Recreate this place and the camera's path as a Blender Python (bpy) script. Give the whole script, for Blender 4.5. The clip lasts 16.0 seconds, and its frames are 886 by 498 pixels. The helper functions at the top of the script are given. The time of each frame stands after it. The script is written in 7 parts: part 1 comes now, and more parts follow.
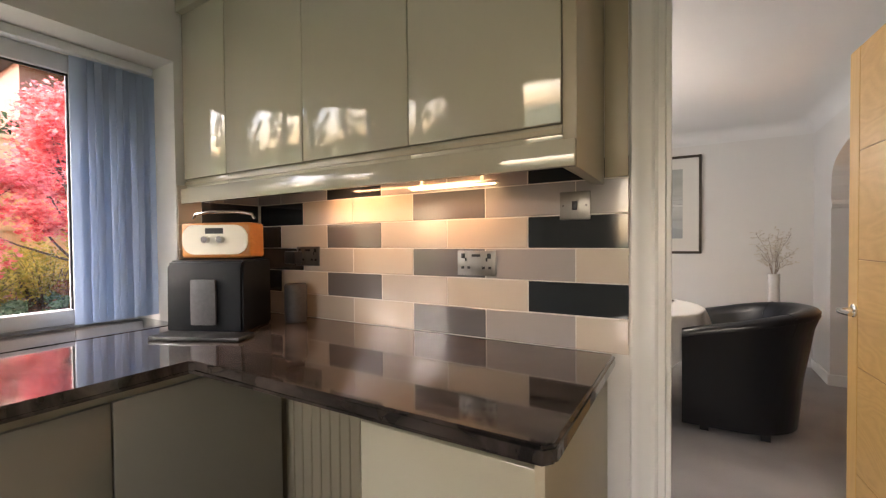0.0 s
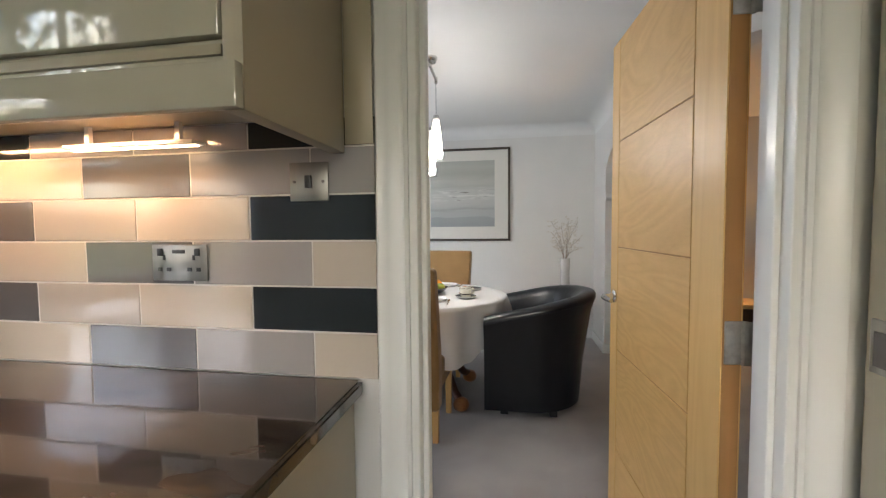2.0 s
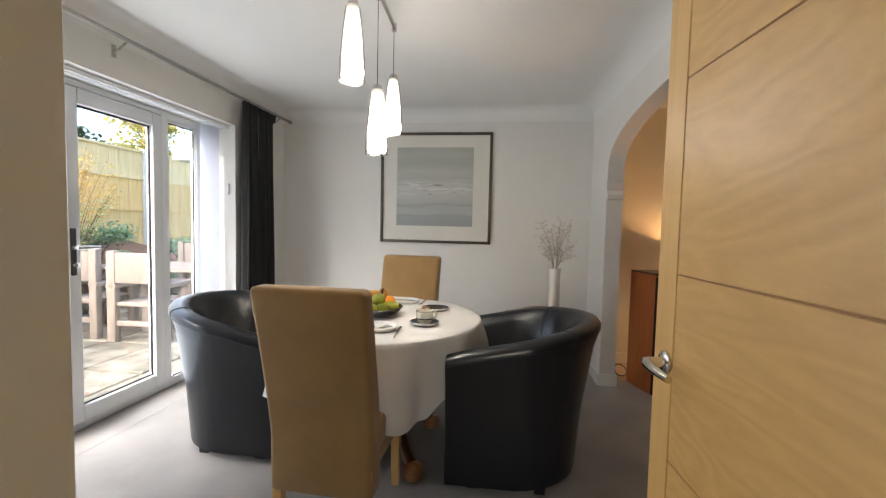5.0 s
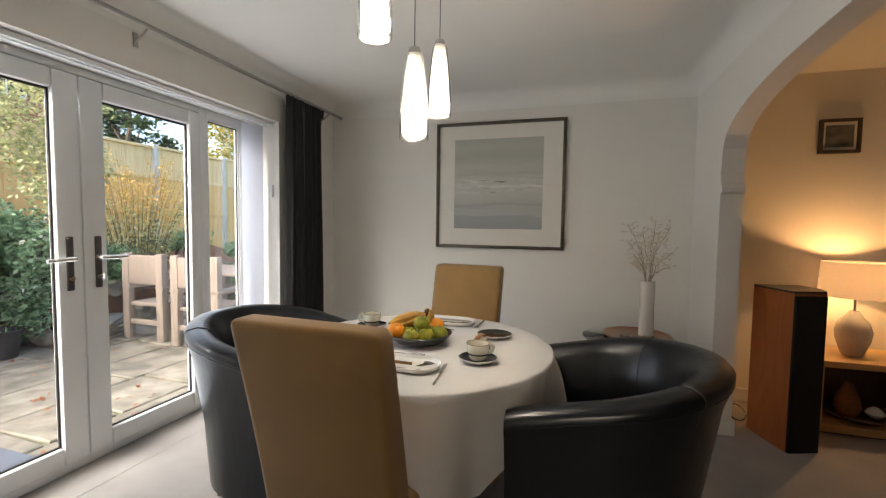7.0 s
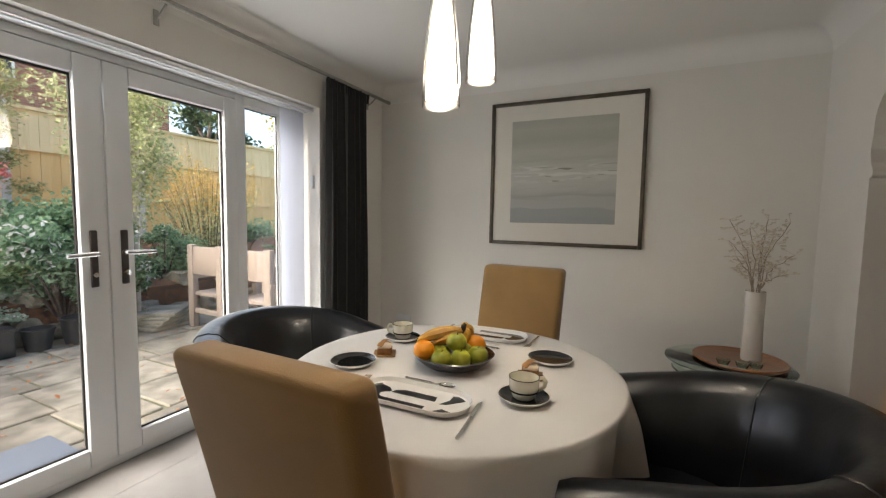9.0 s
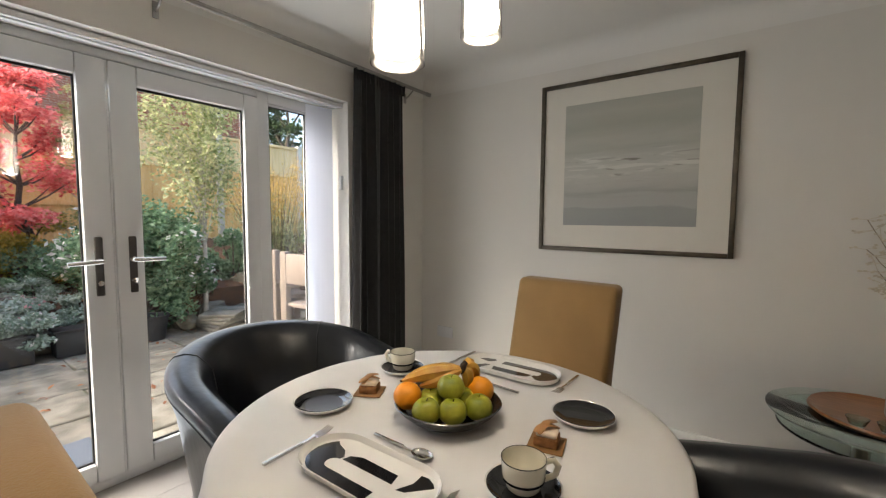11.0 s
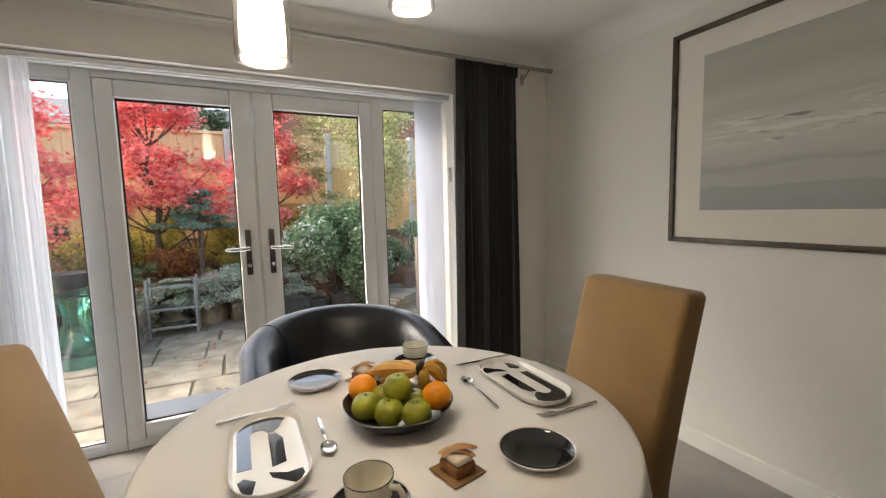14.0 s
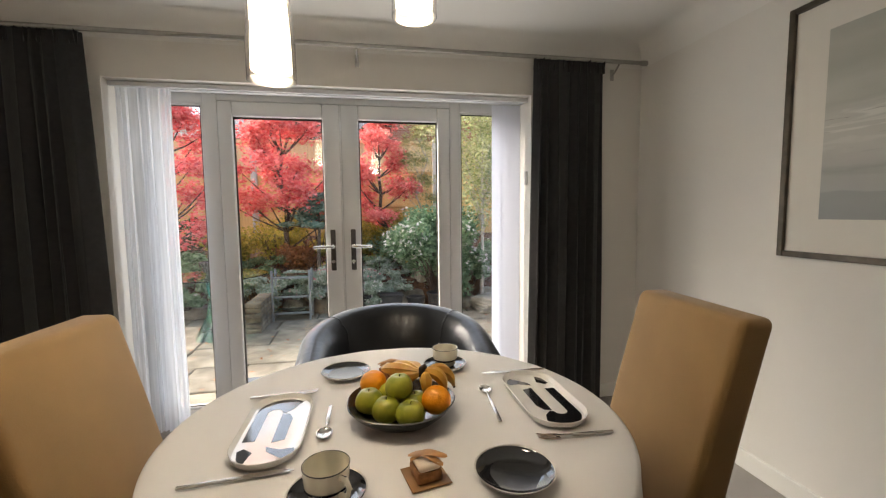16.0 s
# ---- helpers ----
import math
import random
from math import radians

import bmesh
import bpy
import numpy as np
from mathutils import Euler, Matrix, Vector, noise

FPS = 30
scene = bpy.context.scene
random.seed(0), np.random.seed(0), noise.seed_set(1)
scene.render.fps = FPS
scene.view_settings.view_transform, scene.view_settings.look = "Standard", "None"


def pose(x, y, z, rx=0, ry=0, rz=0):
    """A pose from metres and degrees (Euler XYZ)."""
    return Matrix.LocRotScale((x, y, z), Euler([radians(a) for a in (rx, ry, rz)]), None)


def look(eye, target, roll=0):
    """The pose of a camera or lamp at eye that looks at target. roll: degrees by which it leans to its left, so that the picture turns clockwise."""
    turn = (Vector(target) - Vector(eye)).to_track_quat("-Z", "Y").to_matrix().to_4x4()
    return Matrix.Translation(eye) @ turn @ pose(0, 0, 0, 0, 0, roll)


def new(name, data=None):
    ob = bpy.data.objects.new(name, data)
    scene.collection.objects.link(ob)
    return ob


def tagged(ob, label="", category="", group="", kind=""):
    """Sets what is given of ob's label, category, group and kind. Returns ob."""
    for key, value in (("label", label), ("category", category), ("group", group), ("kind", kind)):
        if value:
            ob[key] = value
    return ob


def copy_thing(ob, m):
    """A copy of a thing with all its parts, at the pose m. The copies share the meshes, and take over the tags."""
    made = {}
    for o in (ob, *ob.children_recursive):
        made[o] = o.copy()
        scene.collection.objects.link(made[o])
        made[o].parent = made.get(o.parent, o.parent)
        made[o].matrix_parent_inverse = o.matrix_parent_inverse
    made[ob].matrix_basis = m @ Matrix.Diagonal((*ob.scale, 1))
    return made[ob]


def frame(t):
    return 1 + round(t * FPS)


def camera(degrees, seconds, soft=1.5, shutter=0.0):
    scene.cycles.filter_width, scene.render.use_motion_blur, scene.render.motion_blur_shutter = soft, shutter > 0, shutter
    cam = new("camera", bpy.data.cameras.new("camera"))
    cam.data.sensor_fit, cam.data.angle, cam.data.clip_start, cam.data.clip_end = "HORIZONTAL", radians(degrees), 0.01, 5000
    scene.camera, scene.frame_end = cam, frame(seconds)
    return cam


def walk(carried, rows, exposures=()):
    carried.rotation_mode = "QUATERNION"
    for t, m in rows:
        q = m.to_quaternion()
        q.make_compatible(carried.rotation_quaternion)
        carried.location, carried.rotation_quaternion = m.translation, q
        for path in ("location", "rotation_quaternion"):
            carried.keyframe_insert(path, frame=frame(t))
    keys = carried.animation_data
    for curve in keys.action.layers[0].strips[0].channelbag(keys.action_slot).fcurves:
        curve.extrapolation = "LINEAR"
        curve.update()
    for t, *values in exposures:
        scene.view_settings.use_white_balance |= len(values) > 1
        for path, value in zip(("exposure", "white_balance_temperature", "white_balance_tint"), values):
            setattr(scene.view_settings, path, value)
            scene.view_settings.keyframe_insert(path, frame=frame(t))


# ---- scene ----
cam = camera(93.6, 16.0, soft=1.25)
PATH = [
    (0, (0.857, 0.941, 1.248), (-0.166, 2.659, 1.209), -0.5),
    (0.5, (0.862, 0.996, 1.247), (0.047, 2.822, 1.181), -0.3),
    (1, (0.896, 1.099, 1.242), (0.285, 3.002, 1.161), -0.5),
    (1.5, (0.945, 1.22, 1.244), (0.486, 3.165, 1.148), -0.4),
    (2, (1.002, 1.373, 1.249), (0.664, 3.342, 1.144), -0.5),
    (2.5, (1.03, 1.483, 1.245), (0.781, 3.464, 1.124), -0.2),
    (3, (1.023, 1.608, 1.235), (0.844, 3.596, 1.102), 0.0),
    (3.5, (1.002, 1.744, 1.236), (0.851, 3.734, 1.1), 0.1),
    (4, (1.005, 1.87, 1.231), (0.843, 3.859, 1.1), 0.1),
    (6.3, (1.037, 2.553, 1.296), (0.588, 4.5, 1.2), 1.5),
    (6.5, (1.026, 2.594, 1.292), (0.547, 4.533, 1.182), 1.0),
    (7, (0.988, 2.683, 1.275), (0.414, 4.596, 1.162), 0.8),
    (7.5, (0.998, 2.796, 1.277), (0.308, 4.67, 1.165), 1.0),
    (8, (0.983, 2.868, 1.271), (0.216, 4.712, 1.159), 1.0),
    (8.5, (0.955, 2.938, 1.258), (0.141, 4.761, 1.145), 1.1),
    (8.7, (0.959, 2.991, 1.28), (0.126, 4.804, 1.144), 1.0),
    (10.8, (0.961, 3.457, 1.292), (-0.158, 5.108, 1.141), 0.6),
    (11, (0.997, 3.509, 1.293), (-0.172, 5.124, 1.143), 0.4),
    (11.5, (1.04, 3.597, 1.294), (-0.229, 5.135, 1.137), -0.0),
    (12, (1.07, 3.705, 1.292), (-0.298, 5.154, 1.118), -0.5),
    (12.5, (1.101, 3.842, 1.284), (-0.346, 5.208, 1.087), -0.6),
    (13, (1.142, 3.916, 1.28), (-0.428, 5.139, 1.079), -1.0),
    (13.5, (1.233, 3.977, 1.291), (-0.46, 5.022, 1.089), -1.2),
    (14, (1.354, 4.058, 1.291), (-0.431, 4.94, 1.098), -1.4),
    (14.5, (1.407, 4.114, 1.283), (-0.43, 4.882, 1.094), -1.4),
    (15, (1.42, 4.205, 1.273), (-0.458, 4.864, 1.08), -1.3),
    (15.5, (1.43, 4.292, 1.279), (-0.487, 4.827, 1.088), -1.0),
    (16, (1.443, 4.323, 1.291), (-0.516, 4.688, 1.122), -0.6),
]
EXPOSURES = [(0, 2.82, 6450, 17), (0.6, 2.82, 6350, 17), (1.2, 2.82, 6000, 11), (3, 2.76, 5700, 9), (4.1, 2.76, 5850, 10), (6.3, 2.2, 6450, 10), (11, 2.05, 6600, 10), (16, 2.1, 7000, 11)]
walk(cam, [(t, look(eye, target, roll)) for t, eye, target, roll in PATH], EXPOSURES)

# ---- light ----
world = bpy.data.worlds.new("sky")
scene.world = world
world.use_nodes = True
wn = world.node_tree
sky = wn.nodes.new("ShaderNodeTexSky")
sky.sky_type = "NISHITA"
sky.sun_disc = False
sky.sun_elevation, sky.sun_rotation = radians(32), radians(200)
sky.dust_density, sky.air_density = 3.0, 1.0
wn.links.new(sky.outputs[0], wn.nodes["Background"].inputs[0])
wn.nodes["Background"].inputs[1].default_value = 0.15


def lamp(name, kind, m, energy, color=(1, 1, 1), **more):
    data = bpy.data.lights.new(name, kind)
    data.energy, data.color = energy, color
    for key, value in more.items():
        if key == "size":
            if kind == "AREA":
                data.shape = "RECTANGLE"
                data.size, data.size_y = value
            else:
                data.shadow_soft_size = value
        elif key == "angle":
            data.angle = value
    ob = new(name, data)
    ob.matrix_world = m
    return ob


lamp("sun", "SUN", look((-6, -8, 9), (0, 0, 0)), 1.5, (1, 0.96, 0.88), angle=radians(40))

# ---- materials ----
def mat(name, color, rough=0.5, metal=0.0, vary=0.08, scale=6.0, bump=0.0, bscale=60.0, random_vary=0.0,
        coat=0.0, spec=0.5, color2=None, stretch=(1, 1, 1), emit=None, emit_strength=0.0, transmission=0.0, sheen=0.0, subsurface=0.0):
    m = bpy.data.materials.new(name)
    m.use_nodes = True
    t = m.node_tree
    n, l = t.nodes, t.links
    b = n["Principled BSDF"]
    b.inputs["Roughness"].default_value = rough
    b.inputs["Metallic"].default_value = metal
    b.inputs["Coat Weight"].default_value = coat
    b.inputs["Coat Roughness"].default_value = 0.04
    b.inputs["Specular IOR Level"].default_value = spec
    b.inputs["Transmission Weight"].default_value = transmission
    b.inputs["Sheen Weight"].default_value = sheen
    if subsurface:
        b.inputs["Subsurface Weight"].default_value = subsurface
        b.inputs["Subsurface Radius"].default_value = (0.02, 0.012, 0.006)
    tc = n.new("ShaderNodeTexCoord")
    mp = n.new("ShaderNodeMapping")
    mp.inputs["Scale"].default_value = stretch
    l.new(tc.outputs["Object"], mp.inputs[0])
    noi = n.new("ShaderNodeTexNoise")
    noi.inputs["Scale"].default_value = scale
    noi.inputs["Detail"].default_value = 6
    l.new(mp.outputs[0], noi.inputs["Vector"])
    mix = n.new("ShaderNodeMix")
    mix.data_type = "RGBA"
    a = [max(0, c * (1 - vary)) for c in color]
    c2 = color2 if color2 else [min(1, c * (1 + vary)) for c in color]
    mix.inputs[6].default_value = (*(color if color2 else a), 1)
    mix.inputs[7].default_value = (*c2, 1)
    ramp = n.new("ShaderNodeMapRange")
    ramp.inputs[1].default_value, ramp.inputs[2].default_value = 0.35, 0.65
    l.new(noi.outputs[0], ramp.inputs[0])
    l.new(ramp.outputs[0], mix.inputs[0])
    out = mix.outputs[2]
    if random_vary:
        oi = n.new("ShaderNodeObjectInfo")
        hsv = n.new("ShaderNodeHueSaturation")
        mr = n.new("ShaderNodeMapRange")
        mr.inputs[3].default_value, mr.inputs[4].default_value = 1 - random_vary, 1 + random_vary
        l.new(oi.outputs["Random"], mr.inputs[0])
        l.new(mr.outputs[0], hsv.inputs["Value"])
        l.new(out, hsv.inputs["Color"])
        out = hsv.outputs[0]
    l.new(out, b.inputs["Base Color"])
    if bump:
        n2 = n.new("ShaderNodeTexNoise")
        n2.inputs["Scale"].default_value = bscale
        n2.inputs["Detail"].default_value = 4
        l.new(mp.outputs[0], n2.inputs["Vector"])
        bp = n.new("ShaderNodeBump")
        bp.inputs["Strength"].default_value = bump
        bp.inputs["Distance"].default_value = 0.004
        l.new(n2.outputs[0], bp.inputs["Height"])
        l.new(bp.outputs[0], b.inputs["Normal"])
    if emit:
        b.inputs["Emission Color"].default_value = (*emit, 1)
        b.inputs["Emission Strength"].default_value = emit_strength
    return m


def wood(name, dark, light, rough=0.4, scale=1.0, along="z", coat=0.0, grain=14.0):
    m = bpy.data.materials.new(name)
    m.use_nodes = True
    t = m.node_tree
    n, l = t.nodes, t.links
    b = n["Principled BSDF"]
    b.inputs["Roughness"].default_value = rough
    b.inputs["Coat Weight"].default_value = coat
    tc = n.new("ShaderNodeTexCoord")
    mp = n.new("ShaderNodeMapping")
    s = {"x": (0.07, 1, 1), "y": (1, 0.07, 1), "z": (1, 1, 0.07), "crown": (1, 0.36, 1.25)}[along]
    mp.inputs["Scale"].default_value = [v * scale for v in s]
    l.new(tc.outputs["Object"], mp.inputs[0])
    big = n.new("ShaderNodeTexNoise")
    big.inputs["Scale"].default_value = 2.2
    big.inputs["Detail"].default_value = 2
    big.inputs["Distortion"].default_value = 2.0
    l.new(mp.outputs[0], big.inputs["Vector"])
    mul = n.new("ShaderNodeMath")
    mul.operation = "MULTIPLY"
    mul.inputs[1].default_value = grain
    l.new(big.outputs[0], mul.inputs[0])
    fr = n.new("ShaderNodeMath")
    fr.operation = "PINGPONG"
    fr.inputs[1].default_value = 0.5
    l.new(mul.outputs[0], fr.inputs[0])
    fine = n.new("ShaderNodeTexNoise")
    fine.inputs["Scale"].default_value = 90
    fine.inputs["Detail"].default_value = 5
    l.new(mp.outputs[0], fine.inputs["Vector"])
    add = n.new("ShaderNodeMath")
    add.operation = "MULTIPLY_ADD"
    add.inputs[1].default_value = 0.9
    l.new(fr.outputs[0], add.inputs[0])
    sub = n.new("ShaderNodeMath")
    sub.operation = "MULTIPLY"
    sub.inputs[1].default_value = 0.55
    l.new(fine.outputs[0], sub.inputs[0])
    l.new(sub.outputs[0], add.inputs[2])
    mix = n.new("ShaderNodeMix")
    mix.data_type = "RGBA"
    mix.inputs[6].default_value = (*dark, 1)
    mix.inputs[7].default_value = (*light, 1)
    l.new(add.outputs[0], mix.inputs[0])
    l.new(mix.outputs[2], b.inputs["Base Color"])
    bp = n.new("ShaderNodeBump")
    bp.inputs["Strength"].default_value = 0.12
    bp.inputs["Distance"].default_value = 0.002
    l.new(fine.outputs[0], bp.inputs["Height"])
    l.new(bp.outputs[0], b.inputs["Normal"])
    return m


M_wall = mat("wall_paint", (0.74, 0.715, 0.67), 0.75, vary=0.015, scale=1.5, bump=0.12, bscale=180)
M_ceil = mat("ceiling_paint", (0.78, 0.765, 0.73), 0.8, vary=0.015, scale=1.2, bump=0.1, bscale=120)
M_gloss = mat("white_gloss_paint", (0.78, 0.77, 0.73), 0.28, vary=0.02, scale=3, bump=0.05, bscale=30)
M_carpet = mat("carpet", (0.33, 0.30, 0.275), 0.95, vary=0.12, scale=3.0, bump=0.9, bscale=420, sheen=0.3)
M_kfloor = mat("kitchen_floor_tile", (0.05, 0.042, 0.04), 0.3, vary=0.3, scale=5)
M_upvc = mat("white_upvc", (0.76, 0.77, 0.78), 0.25, vary=0.01, scale=2)
M_rubber = mat("black_gasket", (0.02, 0.02, 0.02), 0.5)
M_oakv = wood("oak_upright", (0.62, 0.37, 0.12), (0.72, 0.46, 0.165), 0.38, 1.3, "z", grain=12)
M_oakp = [wood("oak_panel_%s" % k, (0.555, 0.32, 0.10), (0.70, 0.44, 0.155), 0.38, s, "crown", grain=g) for k, s, g in (("a", 1.0, 9), ("b", 1.2, 10), ("c", 0.85, 12))]
M_oakedge = mat("oak_edge", (0.36, 0.18, 0.05), 0.5, vary=0.12, scale=20, stretch=(1, 1, 0.1))
M_chrome = mat("chrome", (0.62, 0.6, 0.57), 0.16, 1.0, vary=0.05)
M_steel = mat("brushed_steel", (0.40, 0.385, 0.36), 0.34, 1.0, vary=0.06, scale=40, stretch=(1, 1, 0.05))
M_plate = mat("dull_brushed_plate", (0.24, 0.23, 0.215), 0.38, 1.0, vary=0.06, scale=40, stretch=(1, 1, 0.05))
M_hinge = mat("hinge_steel", (0.42, 0.40, 0.37), 0.35, 1.0, vary=0.2, scale=30)
M_darkmetal = mat("dark_pewter", (0.12, 0.11, 0.105), 0.3, 0.9)
M_leather = mat("black_leather", (0.006, 0.0065, 0.0085), 0.30, vary=0.25, scale=9, bump=0.5, bscale=16, coat=0.1, spec=0.42, stretch=(1, 1, 0.22))
M_suede = mat("tan_suede", (0.32, 0.185, 0.062), 0.85, vary=0.08, scale=5, bump=0.3, bscale=300, sheen=0.25)
M_cloth = mat("white_linen", (0.67, 0.65, 0.625), 0.85, vary=0.02, scale=4, bump=0.3, bscale=500)
M_cab = mat("cream_gloss_lacquer", (0.47, 0.435, 0.325), 0.07, vary=0.02, scale=1.5, coat=0.6)
M_cabside = mat("cream_matt_panel", (0.40, 0.345, 0.235), 0.35, vary=0.03, scale=2)
# Cream of the doors below the window, with their shade put into the colour.
M_cabshade = mat("cream_panel_shaded", (0.30, 0.275, 0.215), 0.3, vary=0.03, scale=2)
M_dark = mat("black_plastic", (0.012, 0.012, 0.013), 0.35)
M_grout = mat("grout", (0.66, 0.62, 0.56), 0.8, vary=0.05, scale=30)
M_curtain = mat("charcoal_curtain", (0.022, 0.021, 0.021), 0.9, vary=0.15, scale=30, bump=0.3, bscale=250, sheen=0.1)
M_white = mat("white_porcelain", (0.78, 0.76, 0.72), 0.1, vary=0.01, coat=0.4)
M_black = mat("black_glaze", (0.015, 0.015, 0.016), 0.08, vary=0.1, coat=0.4)
M_cream = mat("cream_porcelain", (0.74, 0.70, 0.58), 0.15, vary=0.02, coat=0.3)
M_orange = mat("orange_peel", (0.85, 0.30, 0.006), 0.45, vary=0.08, scale=12, bump=0.3, bscale=160)
M_apple = mat("green_apple", (0.22, 0.25, 0.014), 0.33, vary=0.0, scale=22, color2=(0.43, 0.40, 0.04), bump=0.05, coat=0.05)
M_banana = mat("banana_skin", (0.60, 0.35, 0.05), 0.5, vary=0.0, scale=26, color2=(0.48, 0.22, 0.035), bump=0.15)
M_bantip = mat("banana_stalk", (0.05, 0.028, 0.012), 0.7)
M_bowl = mat("dark_glazed_metal", (0.17, 0.165, 0.16), 0.22, 0.85, vary=0.2, scale=30)
M_sponge = mat("sponge_cake", (0.28, 0.12, 0.035), 0.8, vary=0.2, scale=60, bump=0.8, bscale=200)
M_icing = mat("icing", (0.75, 0.62, 0.48), 0.5, vary=0.08, scale=30)
M_card = mat("gold_card", (0.24, 0.12, 0.035), 0.5, vary=0.1)
M_frame = mat("dark_bronze_frame", (0.085, 0.068, 0.048), 0.4, 0.4, vary=0.25, scale=20)
M_mount = mat("cream_mount", (0.72, 0.69, 0.62), 0.8, vary=0.01)
M_darktwig = mat("dark_twig", (0.33, 0.27, 0.21), 0.8, vary=0.2)
M_twig = mat("white_painted_twig", (0.62, 0.56, 0.46), 0.7, vary=0.1)
M_vase = mat("white_ceramic", (0.72, 0.69, 0.64), 0.2, vary=0.02)
M_treen = wood("turned_hardwood", (0.20, 0.075, 0.02), (0.40, 0.17, 0.055), 0.3, 2, "x", 0.3)
M_dwood = wood("dark_wood", (0.045, 0.018, 0.008), (0.13, 0.055, 0.022), 0.3, 2, "z", 0.3)
M_cherry = wood("cherry_veneer", (0.27, 0.075, 0.02), (0.38, 0.12, 0.035), 0.3, 1.5, "z", 0.2)
M_grille = mat("speaker_cloth", (0.006, 0.006, 0.006), 0.95)
M_lightoak = wood("light_oak", (0.48, 0.30, 0.12), (0.60, 0.40, 0.18), 0.4, 2, "x")
M_radio = wood("radio_wood", (0.42, 0.17, 0.04), (0.55, 0.24, 0.06), 0.3, 3, "x")
M_bin = mat("black_enamel", (0.004, 0.005, 0.007), 0.35, vary=0.2, spec=0.2)
M_grey = mat("grey_plastic", (0.045, 0.045, 0.048), 0.5, vary=0.15, scale=60)
M_strip = mat("light_strip", (1, 1, 1), emit=(1, 0.62, 0.30), emit_strength=2.6)


def glass(name, tint=(1, 1, 1), rough=0.0, ior=1.45):
    m = bpy.data.materials.new(name)
    m.use_nodes = True
    b = m.node_tree.nodes["Principled BSDF"]
    b.inputs["Base Color"].default_value = (*tint, 1)
    b.inputs["Roughness"].default_value = rough
    b.inputs["IOR"].default_value = ior
    b.inputs["Transmission Weight"].default_value = 1
    return m


M_glass = glass("window_glass", (1, 1, 1))
M_tglass = glass("table_glass", (0.72, 0.88, 0.83))
M_teal = glass("teal_glass", (0.15, 0.62, 0.5), 0.1)


def translucent(name, color, clear=0.3):
    m = bpy.data.materials.new(name)
    m.use_nodes = True
    t = m.node_tree
    n, l = t.nodes, t.links
    n.remove(n["Principled BSDF"])
    d, tr, tp = n.new("ShaderNodeBsdfDiffuse"), n.new("ShaderNodeBsdfTranslucent"), n.new("ShaderNodeBsdfTransparent")
    d.inputs[0].default_value = tr.inputs[0].default_value = (*color, 1)
    m1, m2 = n.new("ShaderNodeMixShader"), n.new("ShaderNodeMixShader")
    m1.inputs[0].default_value = 0.65
    tc, no = n.new("ShaderNodeTexCoord"), n.new("ShaderNodeTexNoise")
    mp = n.new("ShaderNodeMapping")
    mp.inputs["Scale"].default_value = (1, 1, 0.02)
    no.inputs["Scale"].default_value = 60
    mr = n.new("ShaderNodeMapRange")
    mr.inputs[1].default_value, mr.inputs[2].default_value = 0.3, 0.7
    mr.inputs[3].default_value, mr.inputs[4].default_value = clear * 0.6, clear * 1.4
    l.new(tc.outputs["Object"], mp.inputs[0])
    l.new(mp.outputs[0], no.inputs["Vector"])
    l.new(no.outputs[0], mr.inputs[0])
    l.new(mr.outputs[0], m2.inputs[0])
    l.new(d.outputs[0], m1.inputs[1])
    l.new(tr.outputs[0], m1.inputs[2])
    l.new(m1.outputs[0], m2.inputs[1])
    l.new(tp.outputs[0], m2.inputs[2])
    l.new(m2.outputs[0], n["Material Output"].inputs[0])
    return m


M_net = translucent("sheer_net", (0.94, 0.96, 1.0), 0.25)
M_blind = translucent("blue_blind_fabric", (0.56, 0.63, 0.74), 0.0)
M_vblind = translucent("white_blind_fabric", (0.82, 0.84, 0.90), 0.03)
M_shade = translucent("lamp_shade_fabric", (0.42, 0.40, 0.39), 0.0)


def marble(name):
    m = mat(name, (0.010, 0.008, 0.0075), 0.08, vary=0.0, scale=3.0, color2=(0.085, 0.066, 0.056), coat=0.5, stretch=(1, 2.2, 1))
    noi = [x for x in m.node_tree.nodes if x.type == "TEX_NOISE"][0]
    noi.inputs["Distortion"].default_value = 2.2
    noi.inputs["Detail"].default_value = 10
    return m


M_worktop = marble("brown_marble_laminate")


# ---- mesh helpers ----
def thing(name, loc=(0, 0, 0), rz=0.0, label="", category="", group="", kind=""):
    ob = new(name, None)
    ob.empty_display_size = 0.05
    ob.matrix_basis = pose(*loc, 0, 0, rz)
    return tagged(ob, label, category, group, kind)


def finish(name, bm, material, parent=None, label="", smooth=False, sharp=40):
    me = bpy.data.meshes.new(name)
    bmesh.ops.recalc_face_normals(bm, faces=bm.faces)
    bm.to_mesh(me)
    bm.free()
    for mt in material if isinstance(material, (list, tuple)) else [material]:
        me.materials.append(mt)
    if smooth:
        me.shade_smooth()
        me.set_sharp_from_angle(angle=radians(sharp))
    ob = new(name, me)
    if parent:
        ob.parent = parent
    if label:
        ob["label"] = label
    return ob


def part(name, bm, material, parent, label="", smooth=True, sharp=40):
    return finish(name, bm, material, parent, label, smooth, sharp)


def structure(name, bm, material, smooth=False):
    return tagged(finish(name, bm, material, None, "", smooth), kind="structure")


